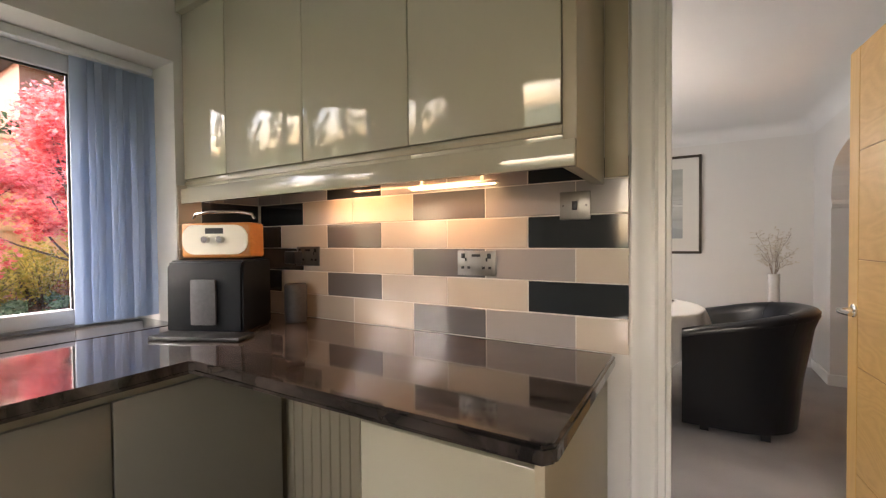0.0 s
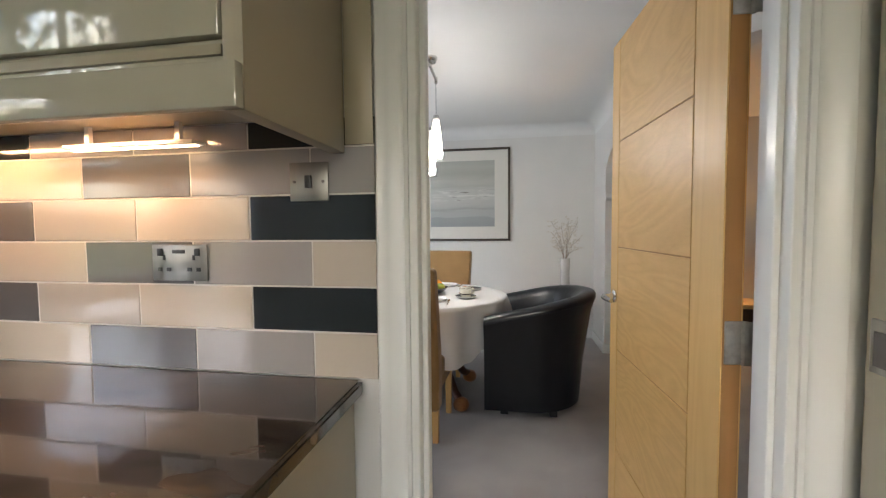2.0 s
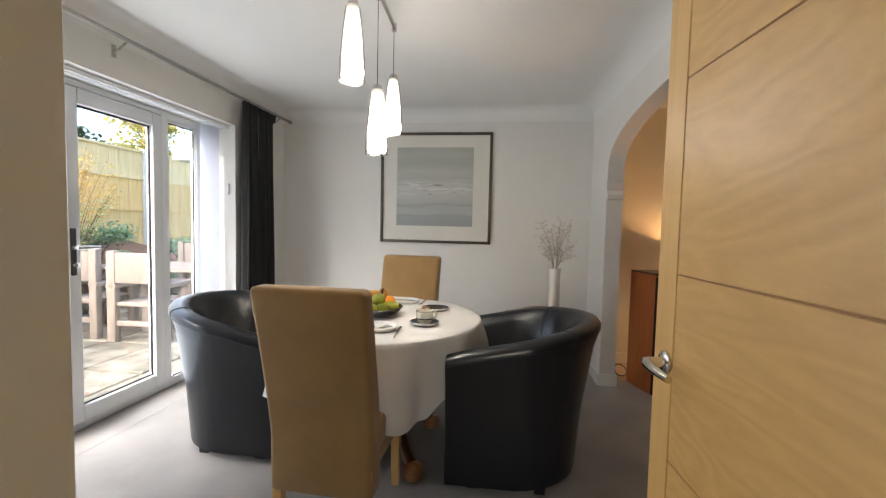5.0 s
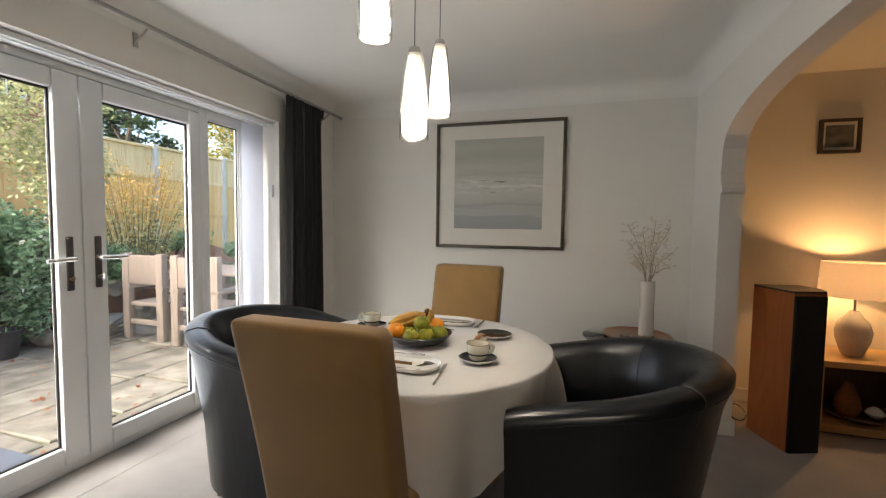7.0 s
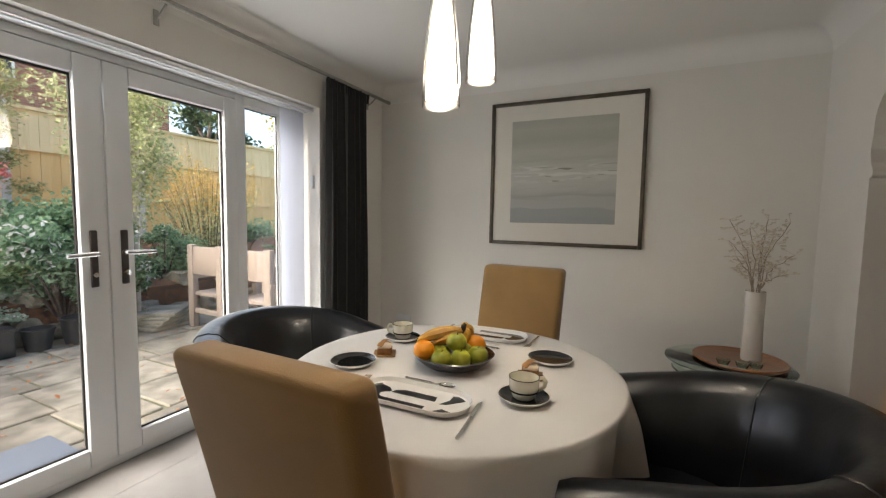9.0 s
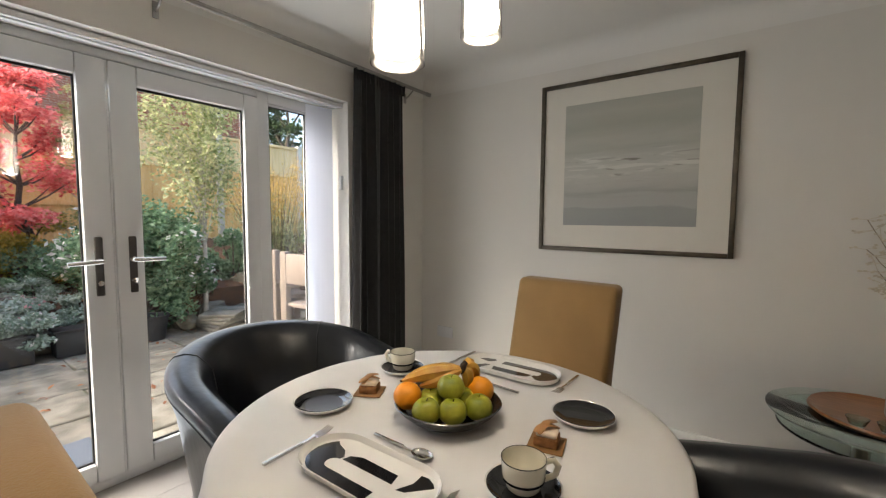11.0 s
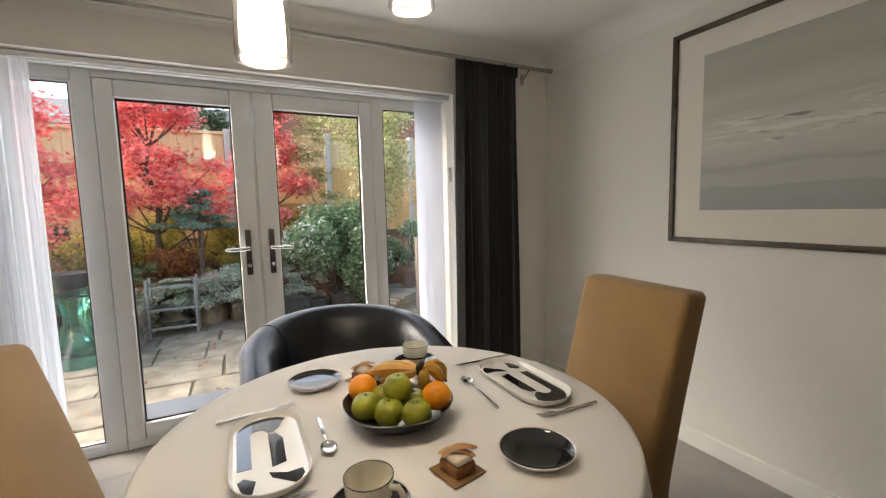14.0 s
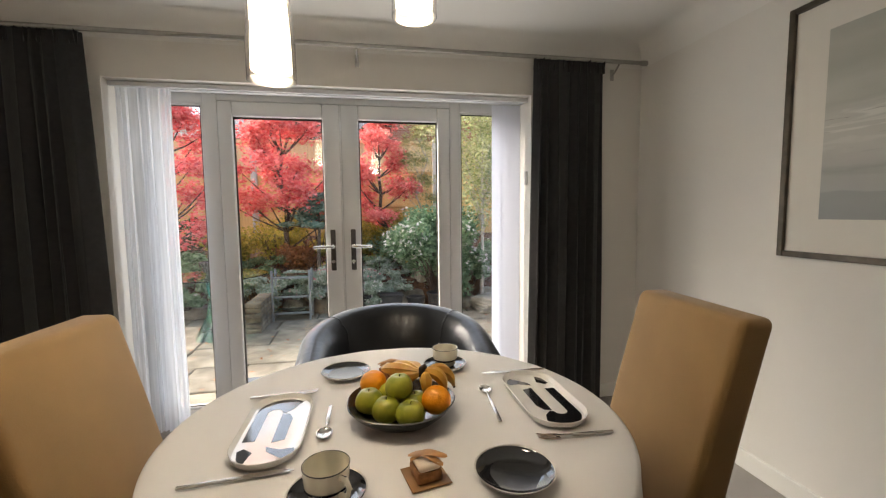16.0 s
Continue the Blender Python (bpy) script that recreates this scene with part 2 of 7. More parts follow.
def box(bm, x0, x1, y0, y1, z0, z1, bevel=0.0, seg=2, m=None):
    r = bmesh.ops.create_cube(bm, size=1)
    for v in r["verts"]:
        v.co = Vector(((x0 + x1) / 2 + v.co.x * (x1 - x0), (y0 + y1) / 2 + v.co.y * (y1 - y0), (z0 + z1) / 2 + v.co.z * (z1 - z0)))
    vs = r["verts"]
    if bevel:
        es = list({e for v in vs for e in v.link_edges})
        r2 = bmesh.ops.bevel(bm, geom=es, offset=bevel, segments=seg, affect="EDGES", profile=0.5)
        vs = r2["verts"]
    if m is not None:
        for v in set(vs):
            v.co = m @ v.co
    return bm


def bx(*a, **k):
    return box(bmesh.new(), *a, **k)


def revolve(prof, seg=32, bm=None, center=(0, 0, 0), wave=None):
    bm = bm or bmesh.new()
    rings = []
    for r, z in prof:
        ring = []
        for i in range(seg):
            a = 2 * math.pi * i / seg
            rr = r + (wave(a, z) if wave else 0)
            ring.append(bm.verts.new((center[0] + rr * math.cos(a), center[1] + rr * math.sin(a), center[2] + z)))
        rings.append(ring)
    for p, q in zip(rings, rings[1:]):
        for i in range(seg):
            bm.faces.new((p[i], p[(i + 1) % seg], q[(i + 1) % seg], q[i]))
    if prof[0][0] > 1e-4 and prof[-1][0] > 1e-4:
        p, q = rings[-1], rings[0]
        for i in range(seg):
            bm.faces.new((p[i], p[(i + 1) % seg], q[(i + 1) % seg], q[i]))
    bmesh.ops.remove_doubles(bm, verts=bm.verts, dist=1e-6)
    return bm


def tube(pts, rad, seg=8, bm=None, flat=1.0):
    bm = bm or bmesh.new()
    pts = [Vector(p) for p in pts]
    rings = []
    prev = None
    for i, p in enumerate(pts):
        d = (pts[min(i + 1, len(pts) - 1)] - pts[max(i - 1, 0)]).normalized()
        ref = prev if prev is not None else (Vector((0, 0, 1)) if abs(d.z) < 0.9 else Vector((1, 0, 0)))
        s = d.cross(ref).normalized()
        u = s.cross(d).normalized()
        prev = u
        r = rad[i] if isinstance(rad, (list, tuple)) else rad
        rings.append([bm.verts.new(p + (s * math.cos(2 * math.pi * k / seg) + u * flat * math.sin(2 * math.pi * k / seg)) * r) for k in range(seg)])
    for a, b in zip(rings, rings[1:]):
        for k in range(seg):
            bm.faces.new((a[k], a[(k + 1) % seg], b[(k + 1) % seg], b[k]))
    bm.faces.new(rings[0])
    bm.faces.new(rings[-1])
    return bm


def prism(outline, axis, a, b, bm=None):
    """A flat outline pushed from a to b along an axis; the outline gives the two other coordinates in x, y, z order."""
    bm = bm or bmesh.new()

    def at(p, v):
        return {"x": (v, *p), "y": (p[0], v, p[1]), "z": (*p, v)}[axis]
    lo = [bm.verts.new(at(p, a)) for p in outline]
    hi = [bm.verts.new(at(p, b)) for p in outline]
    n = len(outline)
    bm.faces.new(lo)
    bm.faces.new(hi)
    for i in range(n):
        bm.faces.new((lo[i], lo[(i + 1) % n], hi[(i + 1) % n], hi[i]))
    return bm


# ---- the shell ----
YK, YD, YP = 2.252, 2.365, 6.17        # kitchen face, dining face, picture wall
XW, XF, XO = -0.985, -1.415, -1.50     # window wall inside, window frame, outer face
XD = -1.14                            # inner face of the window wall in the dining room
XA, XB = 1.868, 1.99                   # arch wall
CEIL = 2.37
DX0, DX1, DH = 0.775, 1.535, 2.0       # doorway
WY0, WY1, WH = 2.955, 5.39, 2.04       # french window opening
KX1, KY0 = 3.2, -2.6                   # kitchen far side and back
LX1, LY0, LY1 = 6.2, 1.2, 6.25         # living room

floor = structure("floor", bx(XO, XA + 4.4, YK + 0.06, YP + 0.1, -0.1, 0.0), M_carpet)
kfloor = structure("kitchen_floor", bx(XO, KX1 + 0.1, KY0 - 0.1, YK + 0.06, -0.1, -0.001), M_kfloor)
structure("ceiling", bx(XO, LX1, KY0 - 0.1, YP + 0.2, CEIL, CEIL + 0.1), M_ceil)

# wall between kitchen and dining room
b = bx(XW, DX0, YK, YD, 0, CEIL)
box(b, DX1, LX1, YK, YD, 0, CEIL)
box(b, DX0, DX1, YK, YD, DH, CEIL)
box(b, XO, XW, YK, YD, 0, CEIL)
structure("wall_kitchen", b, M_wall)
# picture wall
structure("wall_north", bx(XO, XB, YP, YP + 0.1, 0, CEIL), M_wall)
structure("wall_living_north", bx(XB, LX1, LY1, LY1 + 0.1, 0, CEIL), M_wall)
# window wall with the french window and the kitchen window
KW0, KW1, KWZ0, KWZ1 = -0.4, 1.865, 0.925, 2.0
b = bx(XO, XD, WY1, YP, 0, CEIL)
box(b, XO, XD, YD, WY0, 0, CEIL)
box(b, XO, XW, KW1, YK, 0, CEIL)
box(b, XO, XD, WY0, WY1, WH, CEIL)
box(b, XO, XW, KY0, KW0, 0, CEIL)
box(b, XO, XW, KW0, KW1, 0, KWZ0 - 0.02)
box(b, XO, XW, KW0, KW1, KWZ1, CEIL)
structure("wall_window", b, M_wall)


def arch_wall():
    bm = bmesh.new()
    y0, y1, zs, zt = 2.80, 5.607, 1.70, 2.04
    yc, a = (y0 + y1) / 2, (y1 - y0) / 2 + 0.0
    pts = []
    for i in range(33):
        th = math.pi * i / 32
        c, s = math.cos(th), math.sin(th)
        y = yc + a * (abs(c) ** 0.8) * (1 if c >= 0 else -1)
        z = zs + (zt - zs) * (abs(s) ** 0.75)
        pts.append((y, z))
    # corbelled step below each spring
    right = [(y1, 0.0), (y1, 1.49), (y1 - 0.025, 1.50), (y1 - 0.025, 1.525), (y1 + 0.0, 1.56), (y1 + 0.012, 1.62), (y1 + 0.0, 1.68)]
    left = [(2 * yc - y, z) for y, z in reversed(right)]
    hole = right + pts + left
    outline = [(LY0 + 1.15, 0.0), (LY0 + 1.15, CEIL), (YP, CEIL), (YP, 0.0)] + hole
    # quads from the hole up to the ceiling, so that no face is badly concave
    def quadcol(p, q):
        lo0, lo1 = (p[0], p[1]), (q[0], q[1])
        prism([lo0, lo1, (q[0], CEIL), (p[0], CEIL)], "x", XA, XB, bm)
    for p, q in zip(pts, pts[1:]):
        quadcol(p, q)
    for k, side in enumerate((right, left)):
        edge = YP if k == 0 else YD
        s2 = side if k == 0 else list(reversed(side))
        for p, q in zip(s2, s2[1:]):
            prism([(p[0], p[1]), (q[0], q[1] + 1e-5), (edge, q[1] + 1e-5), (edge, p[1])], "x", XA, XB, bm)
        prism([(pts[0][0] if k == 0 else pts[-1][0], zs), (edge, zs), (edge, CEIL), (pts[0][0] if k == 0 else pts[-1][0], CEIL)], "x", XA, XB, bm)
        prism([(s2[-1][0], 1.68), (edge, 1.68), (edge, zs), (pts[0][0] if k == 0 else pts[-1][0], zs)], "x", XA, XB, bm)
    return bm


structure("wall_arch", arch_wall(), M_wall)
# rest of the closed rooms
structure("wall_living_east", bx(LX1, LX1 + 0.1, YK, LY1 + 0.1, 0, CEIL), M_wall)
b = bx(XO, 0.0, KY0 - 0.1, KY0, 0, CEIL)
box(b, 2.0, KX1 + 0.1, KY0 - 0.1, KY0, 0, CEIL)
box(b, 0.0, 2.0, KY0 - 0.1, KY0, 0, 0.95)
box(b, 0.0, 2.0, KY0 - 0.1, KY0, 2.05, CEIL)
structure("wall_kitchen_south", b, M_wall)
structure("wall_kitchen_east", bx(KX1, KX1 + 0.1, KY0, YK, 0, CEIL), M_wall)

# coving
def coving(x0, y0, x1, y1, inward):
    """A cove between two plan points, bulging toward the inward direction."""
    bm = bmesh.new()
    n = 10
    prof = [(0.0, CEIL - 0.13)] + [(0.0005 + 0.12 - 0.12 * math.cos(math.pi / 2 * i / n), CEIL - 0.1205 + 0.12 * math.sin(math.pi / 2 * i / n)) for i in range(n + 1)] + [(0.13, CEIL - 0.0004), (0.0, CEIL - 0.0002)]
    ends = []
    for (x, y) in ((x0, y0), (x1, y1)):
        ends.append([bm.verts.new((x + inward[0] * o, y + inward[1] * o, z)) for o, z in prof])
    k = len(prof)
    for i in range(k):
        bm.faces.new((ends[0][i], ends[0][(i + 1) % k], ends[1][(i + 1) % k], ends[1][i]))
    bm.faces.new(ends[0])
    bm.faces.new(ends[1])
    return structure("coving", bm, M_ceil, True)


coving(XD, YP, XA, YP, (0, -1))
coving(XD, YD, XD, YP, (1, 0))
coving(XA, YD, XA, YP, (-1, 0))
coving(XD, YD, XA, YD, (0, 1))

# skirting
def skirting(x0, x1, y0, y1):
    bm = bmesh.new()
    box(bm, x0, x1, y0, y1, 0.0, 0.095, 0.004, 1)
    return structure("baseboard", bm, M_gloss)


skirting(XD, XA, YP - 0.016, YP + 0.002)
skirting(XD - 0.002, XD + 0.016, WY1, YP - 0.018)
skirting(XD - 0.002, XD + 0.016, YD, WY0)
skirting(XA - 0.016, XA + 0.002, 5.593, YP - 0.018)
skirting(XA - 0.016, XB + 0.016, 5.591, 5.606)
skirting(XB - 0.002, XB + 0.016, 5.593, LY1)
skirting(XB + 0.018, 2.0 + 3, LY1 - 0.016, LY1 + 0.002)
skirting(DX1 + 0.09, XA - 0.018, YD - 0.002, YD + 0.016)
skirting(XD + 0.018, DX0 - 0.09, YD - 0.002, YD + 0.016)

# door lining, stops and moulded architraves
for a in ((DX0, DX0 + 0.022, 0, DH - 0.022), (DX1 - 0.022, DX1, 0, DH - 0.022), (DX0, DX1, DH - 0.022, DH)):
    structure("door_lining", bx(a[0], a[1], YK - 0.004, YD + 0.004, a[2], a[3], 0.002, 1), M_gloss)
for a in ((DX0 + 0.021, DX0 + 0.035), (DX1 - 0.035, DX1 - 0.021)):
    structure("door_stop", bx(a[0], a[1], YK + 0.03, YK + 0.065, 0, DH - 0.036, 0.002, 1), M_gloss)


def architrave(x_in, side, y, out):
    """One upright moulding; side -1 lies left of the opening, out is the way it stands proud."""
    prof = [(0, 0), (0, 0.012), (0.008, 0.017), (0.014, 0.013), (0.02, 0.013), (0.045, 0.019), (0.052, 0.023), (0.066, 0.023), (0.07, 0.018), (0.07, 0)]
    pts = [(x_in + side * a, y + out * h) for a, h in prof]
    return prism(pts, "z", 0.0, DH + 0.06)


for k, (x, s) in enumerate(((DX0 + 0.004, -1), (DX1 - 0.004, 1))):
    structure("trim", architrave(x, s, YK, -1), M_gloss, True)
    structure("trim", architrave(x, s, YD, 1), M_gloss, True)
structure("trim", bx(DX0, DX1, YK - 0.02, YK, DH + 0.0, DH + 0.062, 0.004), M_gloss)
structure("trim", bx(DX0, DX1, YD, YD + 0.02, DH + 0.0, DH + 0.062, 0.004), M_gloss)

# ---- oak door ----
def oak_door():
    """Leaf along +y from the hinge, its grooved face toward -x."""
    S, W, H, T = 0.022, 0.842, 1.972, 0.040
    d = thing("oak_door", (1.470, 2.378, 0.006), 4.3, "open light oak flush door with thin grooves, beside white lining", "door")
    part("leaf", bx(0.0, T, S, W, 0, H, 0.0015, 1), M_oakedge, d, "darker oak edge and core of the leaf")
    y0, y1, g = 0.170, 0.755, 0.002

    def face(ya, yb, za, zb, m):
        part("panel", bx(-0.003, 0.001, ya, yb, za, zb, 0.0012, 1), m, d)
    face(S + 0.001, y0 - g, 0.001, H - 0.001, M_oakv)
    face(y1 + g, W - 0.001, 0.001, H - 0.001, M_oakv)
    zs = (0.0, 0.325, 0.741, 1.157, 1.573, H)
    for k, (za, zb) in enumerate(zip(zs, zs[1:])):
        face(y0 + g, y1 - g, za + g, zb - g, M_oakp[k % 3])
    # back face
    part("panel", bx(T - 0.001, T + 0.0025, S + 0.001, W - 0.001, 0.001, H - 0.001), M_oakv, d, smooth=False)
    for z in (0.22, 0.975, 1.75):
        hg = part("hinge", bx(0.003, 0.041, S - 0.003, S + 0.001, z - 0.05, z + 0.05, 0.002, 1), M_hinge, d, "brushed steel hinge")
        part("knuckle", tube([(T + 0.004, S - 0.004, z - 0.05), (T + 0.004, S - 0.004, z + 0.05)], 0.006, 10), M_hinge, hg)
        part("flap", bx(T + 0.001, T + 0.030, S - 0.010, S - 0.007, z - 0.05, z + 0.05, 0.001, 1), M_hinge, hg)
    for s in (-1, 1):
        x0 = -0.0025 if s < 0 else T + 0.0025
        hd = part("handle", revolve([(0.0, 0), (0.026, 0), (0.026, 0.006), (0.022, 0.009), (0.012, 0.010), (0.010, 0.05), (0.0, 0.05)], 24), M_chrome, d, "polished nickel lever handle on a round rose")
        hd.matrix_basis = pose(x0, W - 0.06, 0.955, 0, 90 * s, 0)
        lv = tube([(0, 0, 0.043), (0, -0.02, 0.05), (0, -0.06, 0.052), (0, -0.115, 0.050)], [0.010, 0.0115, 0.010, 0.008], 12)
        lvo = part("lever", lv, M_chrome, hd)
    return d


oak_door()

# ---- french window ----
def bar(bm, y0, y1, z0, z1, x0=XF - 0.03, x1=XF + 0.03, bev=0.006):
    box(bm, x0, x1, y0, y1, z0, z1, bev, 2)


def pane_with_gasket(win, y0, y1, z0, z1, x=XF):
    p = part("pane", bx(x - 0.004, x + 0.004, y0 - 0.004, y1 + 0.004, z0 - 0.004, z1 + 0.004), M_glass, win, "clear glass pane", smooth=False)
    p.visible_shadow = False
    g = bmesh.new()
    xx = x + 0.012
    for a in ((y0, y0 + 0.006, z0, z1), (y1 - 0.006, y1, z0, z1), (y0 + 0.006, y1 - 0.006, z0, z0 + 0.006), (y0 + 0.006, y1 - 0.006, z1 - 0.006, z1)):
        box(g, x + 0.005, xx, *a)
    part("gasket", g, M_rubber, win, "black rubber gasket", smooth=False)


def french_window():
    w = tagged(thing("window_1", (0, 0, 0)), "white uPVC french window with side lights, closed, looking on a patio", "window", kind="structure")
    Z0, Z1 = 0.03, WH
    b = bmesh.new()
    bar(b, WY0 + 0.001, 3.105, 0.002, Z1)
    bar(b, 3.360, 3.444, 0.002, Z1)
    bar(b, 4.905, 4.972, 0.002, Z1)
    bar(b, 5.26, WY1 - 0.001, 0.002, Z1)
    bar(b, 3.444, 4.905, 2.0, Z1)
    bar(b, 3.444, 4.905, 0.002, 0.05)
    for y0, y1 in ((3.105, 3.360), (4.972, 5.26)):
        bar(b, y0, y1, 1.978, Z1)
        bar(b, y0, y1, 0.002, 0.045)
    part("window_frame", b, M_upvc, w)
    for y0, y1 in ((3.444, 4.18), (4.18, 4.905)):
        s = bmesh.new()
        g0, g1 = y0 + 0.088, y1 - 0.088
        if y0 < 3.5:
            g1 = 4.068
        else:
            g0 = 4.295
        x0, x1 = XF - 0.02, XF + 0.045
        bar(s, y0 + 0.004, g0, 0.05, 1.995, x0, x1, 0.010)
        bar(s, g1, y1 - 0.004, 0.05, 1.995, x0, x1, 0.010)
        if y0 < 3.5:
            bar(s, y1 - 0.0038, y1 + 0.0038, 0.05, 1.995, x0 + 0.004, x1 - 0.012, 0.001)
        bar(s, g0, g1, 0.05, 0.142, x0, x1, 0.010)
        bar(s, g0, g1, 1.903, 1.995, x0, x1, 0.010)
        door = part("sash", s, M_upvc, w)
        p = part("pane", bx(XF - 0.004, XF + 0.004, g0 - 0.005, g1 + 0.005, 0.137, 1.908), M_glass, door, "clear glass pane", smooth=False)
        p.visible_shadow = False
        g = bmesh.new()
        for a in ((g0, g0 + 0.007, 0.142, 1.903), (g1 - 0.007, g1, 0.142, 1.903), (g0 + 0.007, g1 - 0.007, 0.142, 0.149), (g0 + 0.007, g1 - 0.007, 1.893, 1.903)):
            box(g, XF + 0.006, XF + 0.018, *a)
        part("gasket", g, M_rubber, door, "black rubber gasket", smooth=False)
        # handle
        hy = 4.115 if y0 < 3.5 else 4.245
        sgn = -1 if y0 < 3.5 else 1
        hp = part("handle_plate", bx(x1, x1 + 0.012, hy - 0.016, hy + 0.016, 0.925, 1.195, 0.006, 3), M_darkmetal, door, "tall dark chrome handle plate")
        part("lever", tube([(x1 + 0.01, hy, 1.085), (x1 + 0.045, hy, 1.085), (x1 + 0.052, hy + sgn * 0.02, 1.085), (x1 + 0.052, hy + sgn * 0.12, 1.082)], [0.010, 0.010, 0.011, 0.009], 12), M_chrome, door, "chrome lever")
        part("cylinder", tube([(x1 + 0.01, hy, 0.985), (x1 + 0.022, hy, 0.985)], 0.012, 16), M_chrome, door, "chrome key cylinder")
        part("escutcheon", revolve([(0.0, 0), (0.0145, 0), (0.0135, 0.003), (0.0, 0.003)], 20), M_chrome, door).matrix_basis = pose(x1 + 0.012, hy, 1.085, 0, 90, 0)
        if y0 >= 3.5:
            part("key", box(tube([(x1 + 0.022, hy, 0.985), (x1 + 0.034, hy, 0.985)], 0.003, 8), x1 + 0.034, x1 + 0.052, hy - 0.0015, hy + 0.0015, 0.972, 0.998, 0.001, 1), M_chrome, door, "small steel key in the lock")
    # side lights: glass in beaded frame
    for y0, y1 in ((3.105, 3.360), (4.972, 5.26)):
        s = bmesh.new()
        g0, g1 = y0 + 0.012, y1 - 0.012
        pane_with_gasket(w, g0, g1, 0.065, 1.966)
        bar(s, y0, g0, 0.045, 1.978, XF - 0.015, XF + 0.02, 0.003)
        bar(s, g1, y1, 0.045, 1.978, XF - 0.015, XF + 0.02, 0.003)
        bar(s, g0, g1, 0.045, 0.065, XF - 0.015, XF + 0.02, 0.003)
        bar(s, g0, g1, 1.966, 1.978, XF - 0.015, XF + 0.02, 0.003)
        part("glazing_bead", s, M_upvc, w)
    part("window_sill", bx(XF - 0.12, XF - 0.031, WY0 + 0.001, WY1 - 0.001, -0.05, 0.03, 0.004), M_upvc, w, "white threshold")
    return w


french_window()
structure("window_board", bx(XF + 0.03, XD, WY0, WY1, 0.0003, 0.0016), M_carpet)

# blind headrail and gathered fabric
hr = thing("vertical_blind", (-1.24, 0, 0), 0, "white vertical blind drawn back to the sides of the french window", "blind")
part("headrail", bx(-0.02, 0.02, WY0 + 0.02, WY1 - 0.02, WH - 0.034, WH - 0.002, 0.004), M_upvc, hr)


def folded(y0, y1, z0, z1, folds, depth, x=0.0, seed=1, thick=0.0, bell=0.0, per=10):
    rnd = random.Random(seed)
    bm = bmesh.new()
    n = folds * per
    ph = [rnd.uniform(0.7, 1.3) for _ in range(folds + 1)]
    rows = 14
    grid = []
    for j in range(rows + 1):
        u = j / rows
        z = z1 + (z0 - z1) * u
        row = []
        for i in range(n + 1):
            s = i / n
            k = s * folds
            k += 0.33 * math.sin(k * 1.9 + seed) + 0.05 * math.sin(u * 3 + k)
            amp = depth * (ph[int(max(0, min(k, folds)))] * (0.55 + 0.45 * min(1, u * 3)))
            y = y0 + (y1 - y0) * s + (s - 0.5) * bell * u
            row.append(bm.verts.new((x + amp * 0.5 * math.sin(2 * math.pi * k) + 0.004 * math.sin(k * 3 + u * 4), y + 0.2 * depth * math.sin(4 * math.pi * k), z)))
        grid.append(row)
    for a, b in zip(grid, grid[1:]):
        for i in range(n):
            bm.faces.new((a[i], a[i + 1], b[i + 1], b[i]))
    return bm


for k in range(3):
    y = 5.205 + 0.061 * k
    part("slat", prism([(-0.046 + 0.006 * k, y - 0.034), (-0.0445 + 0.006 * k, y - 0.034), (-0.0345 + 0.006 * k, y + 0.034), (-0.036 + 0.006 * k, y + 0.034)], "z", 0.04, WH - 0.036), M_vblind, hr, "broad white fabric slat", smooth=False)
nets = thing("net_curtain", (-1.20, 0, 0), 0, "long sheer white net curtain gathered beside the french window", "curtain")
part("fabric", folded(2.985, 3.27, 0.02, WH - 0.036, 8, 0.035, 0, 5), M_net, nets)
part("rail", bx(-0.01, 0.01, WY0 + 0.004, WY1 - 0.004, WH - 0.03, WH - 0.006), M_upvc, nets)
sw = thing("alarm_sensor", (XD - 0.06, WY1 - 0.008, 1.52), 0, "small white plastic window sensor on the reveal", "sensor")
part("sensor_body", bx(-0.012, 0.012, -0.012, 0.008, -0.045, 0.045, 0.004), M_upvc, sw)

# curtain pole and curtains
pole = thing("curtain_pole", (-1.047, 0, 2.245), 0, "slim brushed steel curtain pole on brackets above the french window", "curtain pole")
part("pole", tube([(0, 2.42, 0), (0, 6.12, 0)], 0.0125, 16), M_steel, pole)
for y in (2.42, 6.12):
    part("end_cap", tube([(0, y - 0.02, 0), (0, y + 0.02, 0)], 0.016, 16), M_steel, pole)
for y in (2.55, 4.30, 5.95):
    part("bracket", tube([(-0.088, y, -0.06), (-0.055, y, -0.045), (-0.01, y, -0.012)], [0.006, 0.006, 0.006], 8, box(bmesh.new(), -0.0925, -0.086, y - 0.012, y + 0.012, -0.09, -0.02)), M_steel, pole)


def curtain(y0, y1, seed, bell=0.06):
    c = thing("curtain", (-1.047, 0, 0), 0, "full-length charcoal fabric curtain with pencil pleats, drawn back", "curtain", "curtains at the french window")
    bm = folded(y0, y1, 0.02, 2.23, 6, 0.055, 0, seed, bell=bell, per=14)
    part("fabric", bm, M_curtain, c)
    bm = folded(y0, y1, 2.165, 2.255, 20, 0.02, 0.0, seed + 1, per=6)
    part("heading", bm, M_curtain, c, "pencil pleated heading tape")
    return c


curtain(5.37, 5.85, 11)
curtain(2.45, 2.92, 12, 0.14)

# ---- table ----
TX, TY, TZ, TR = 0.37, 4.405, 0.75, 0.572


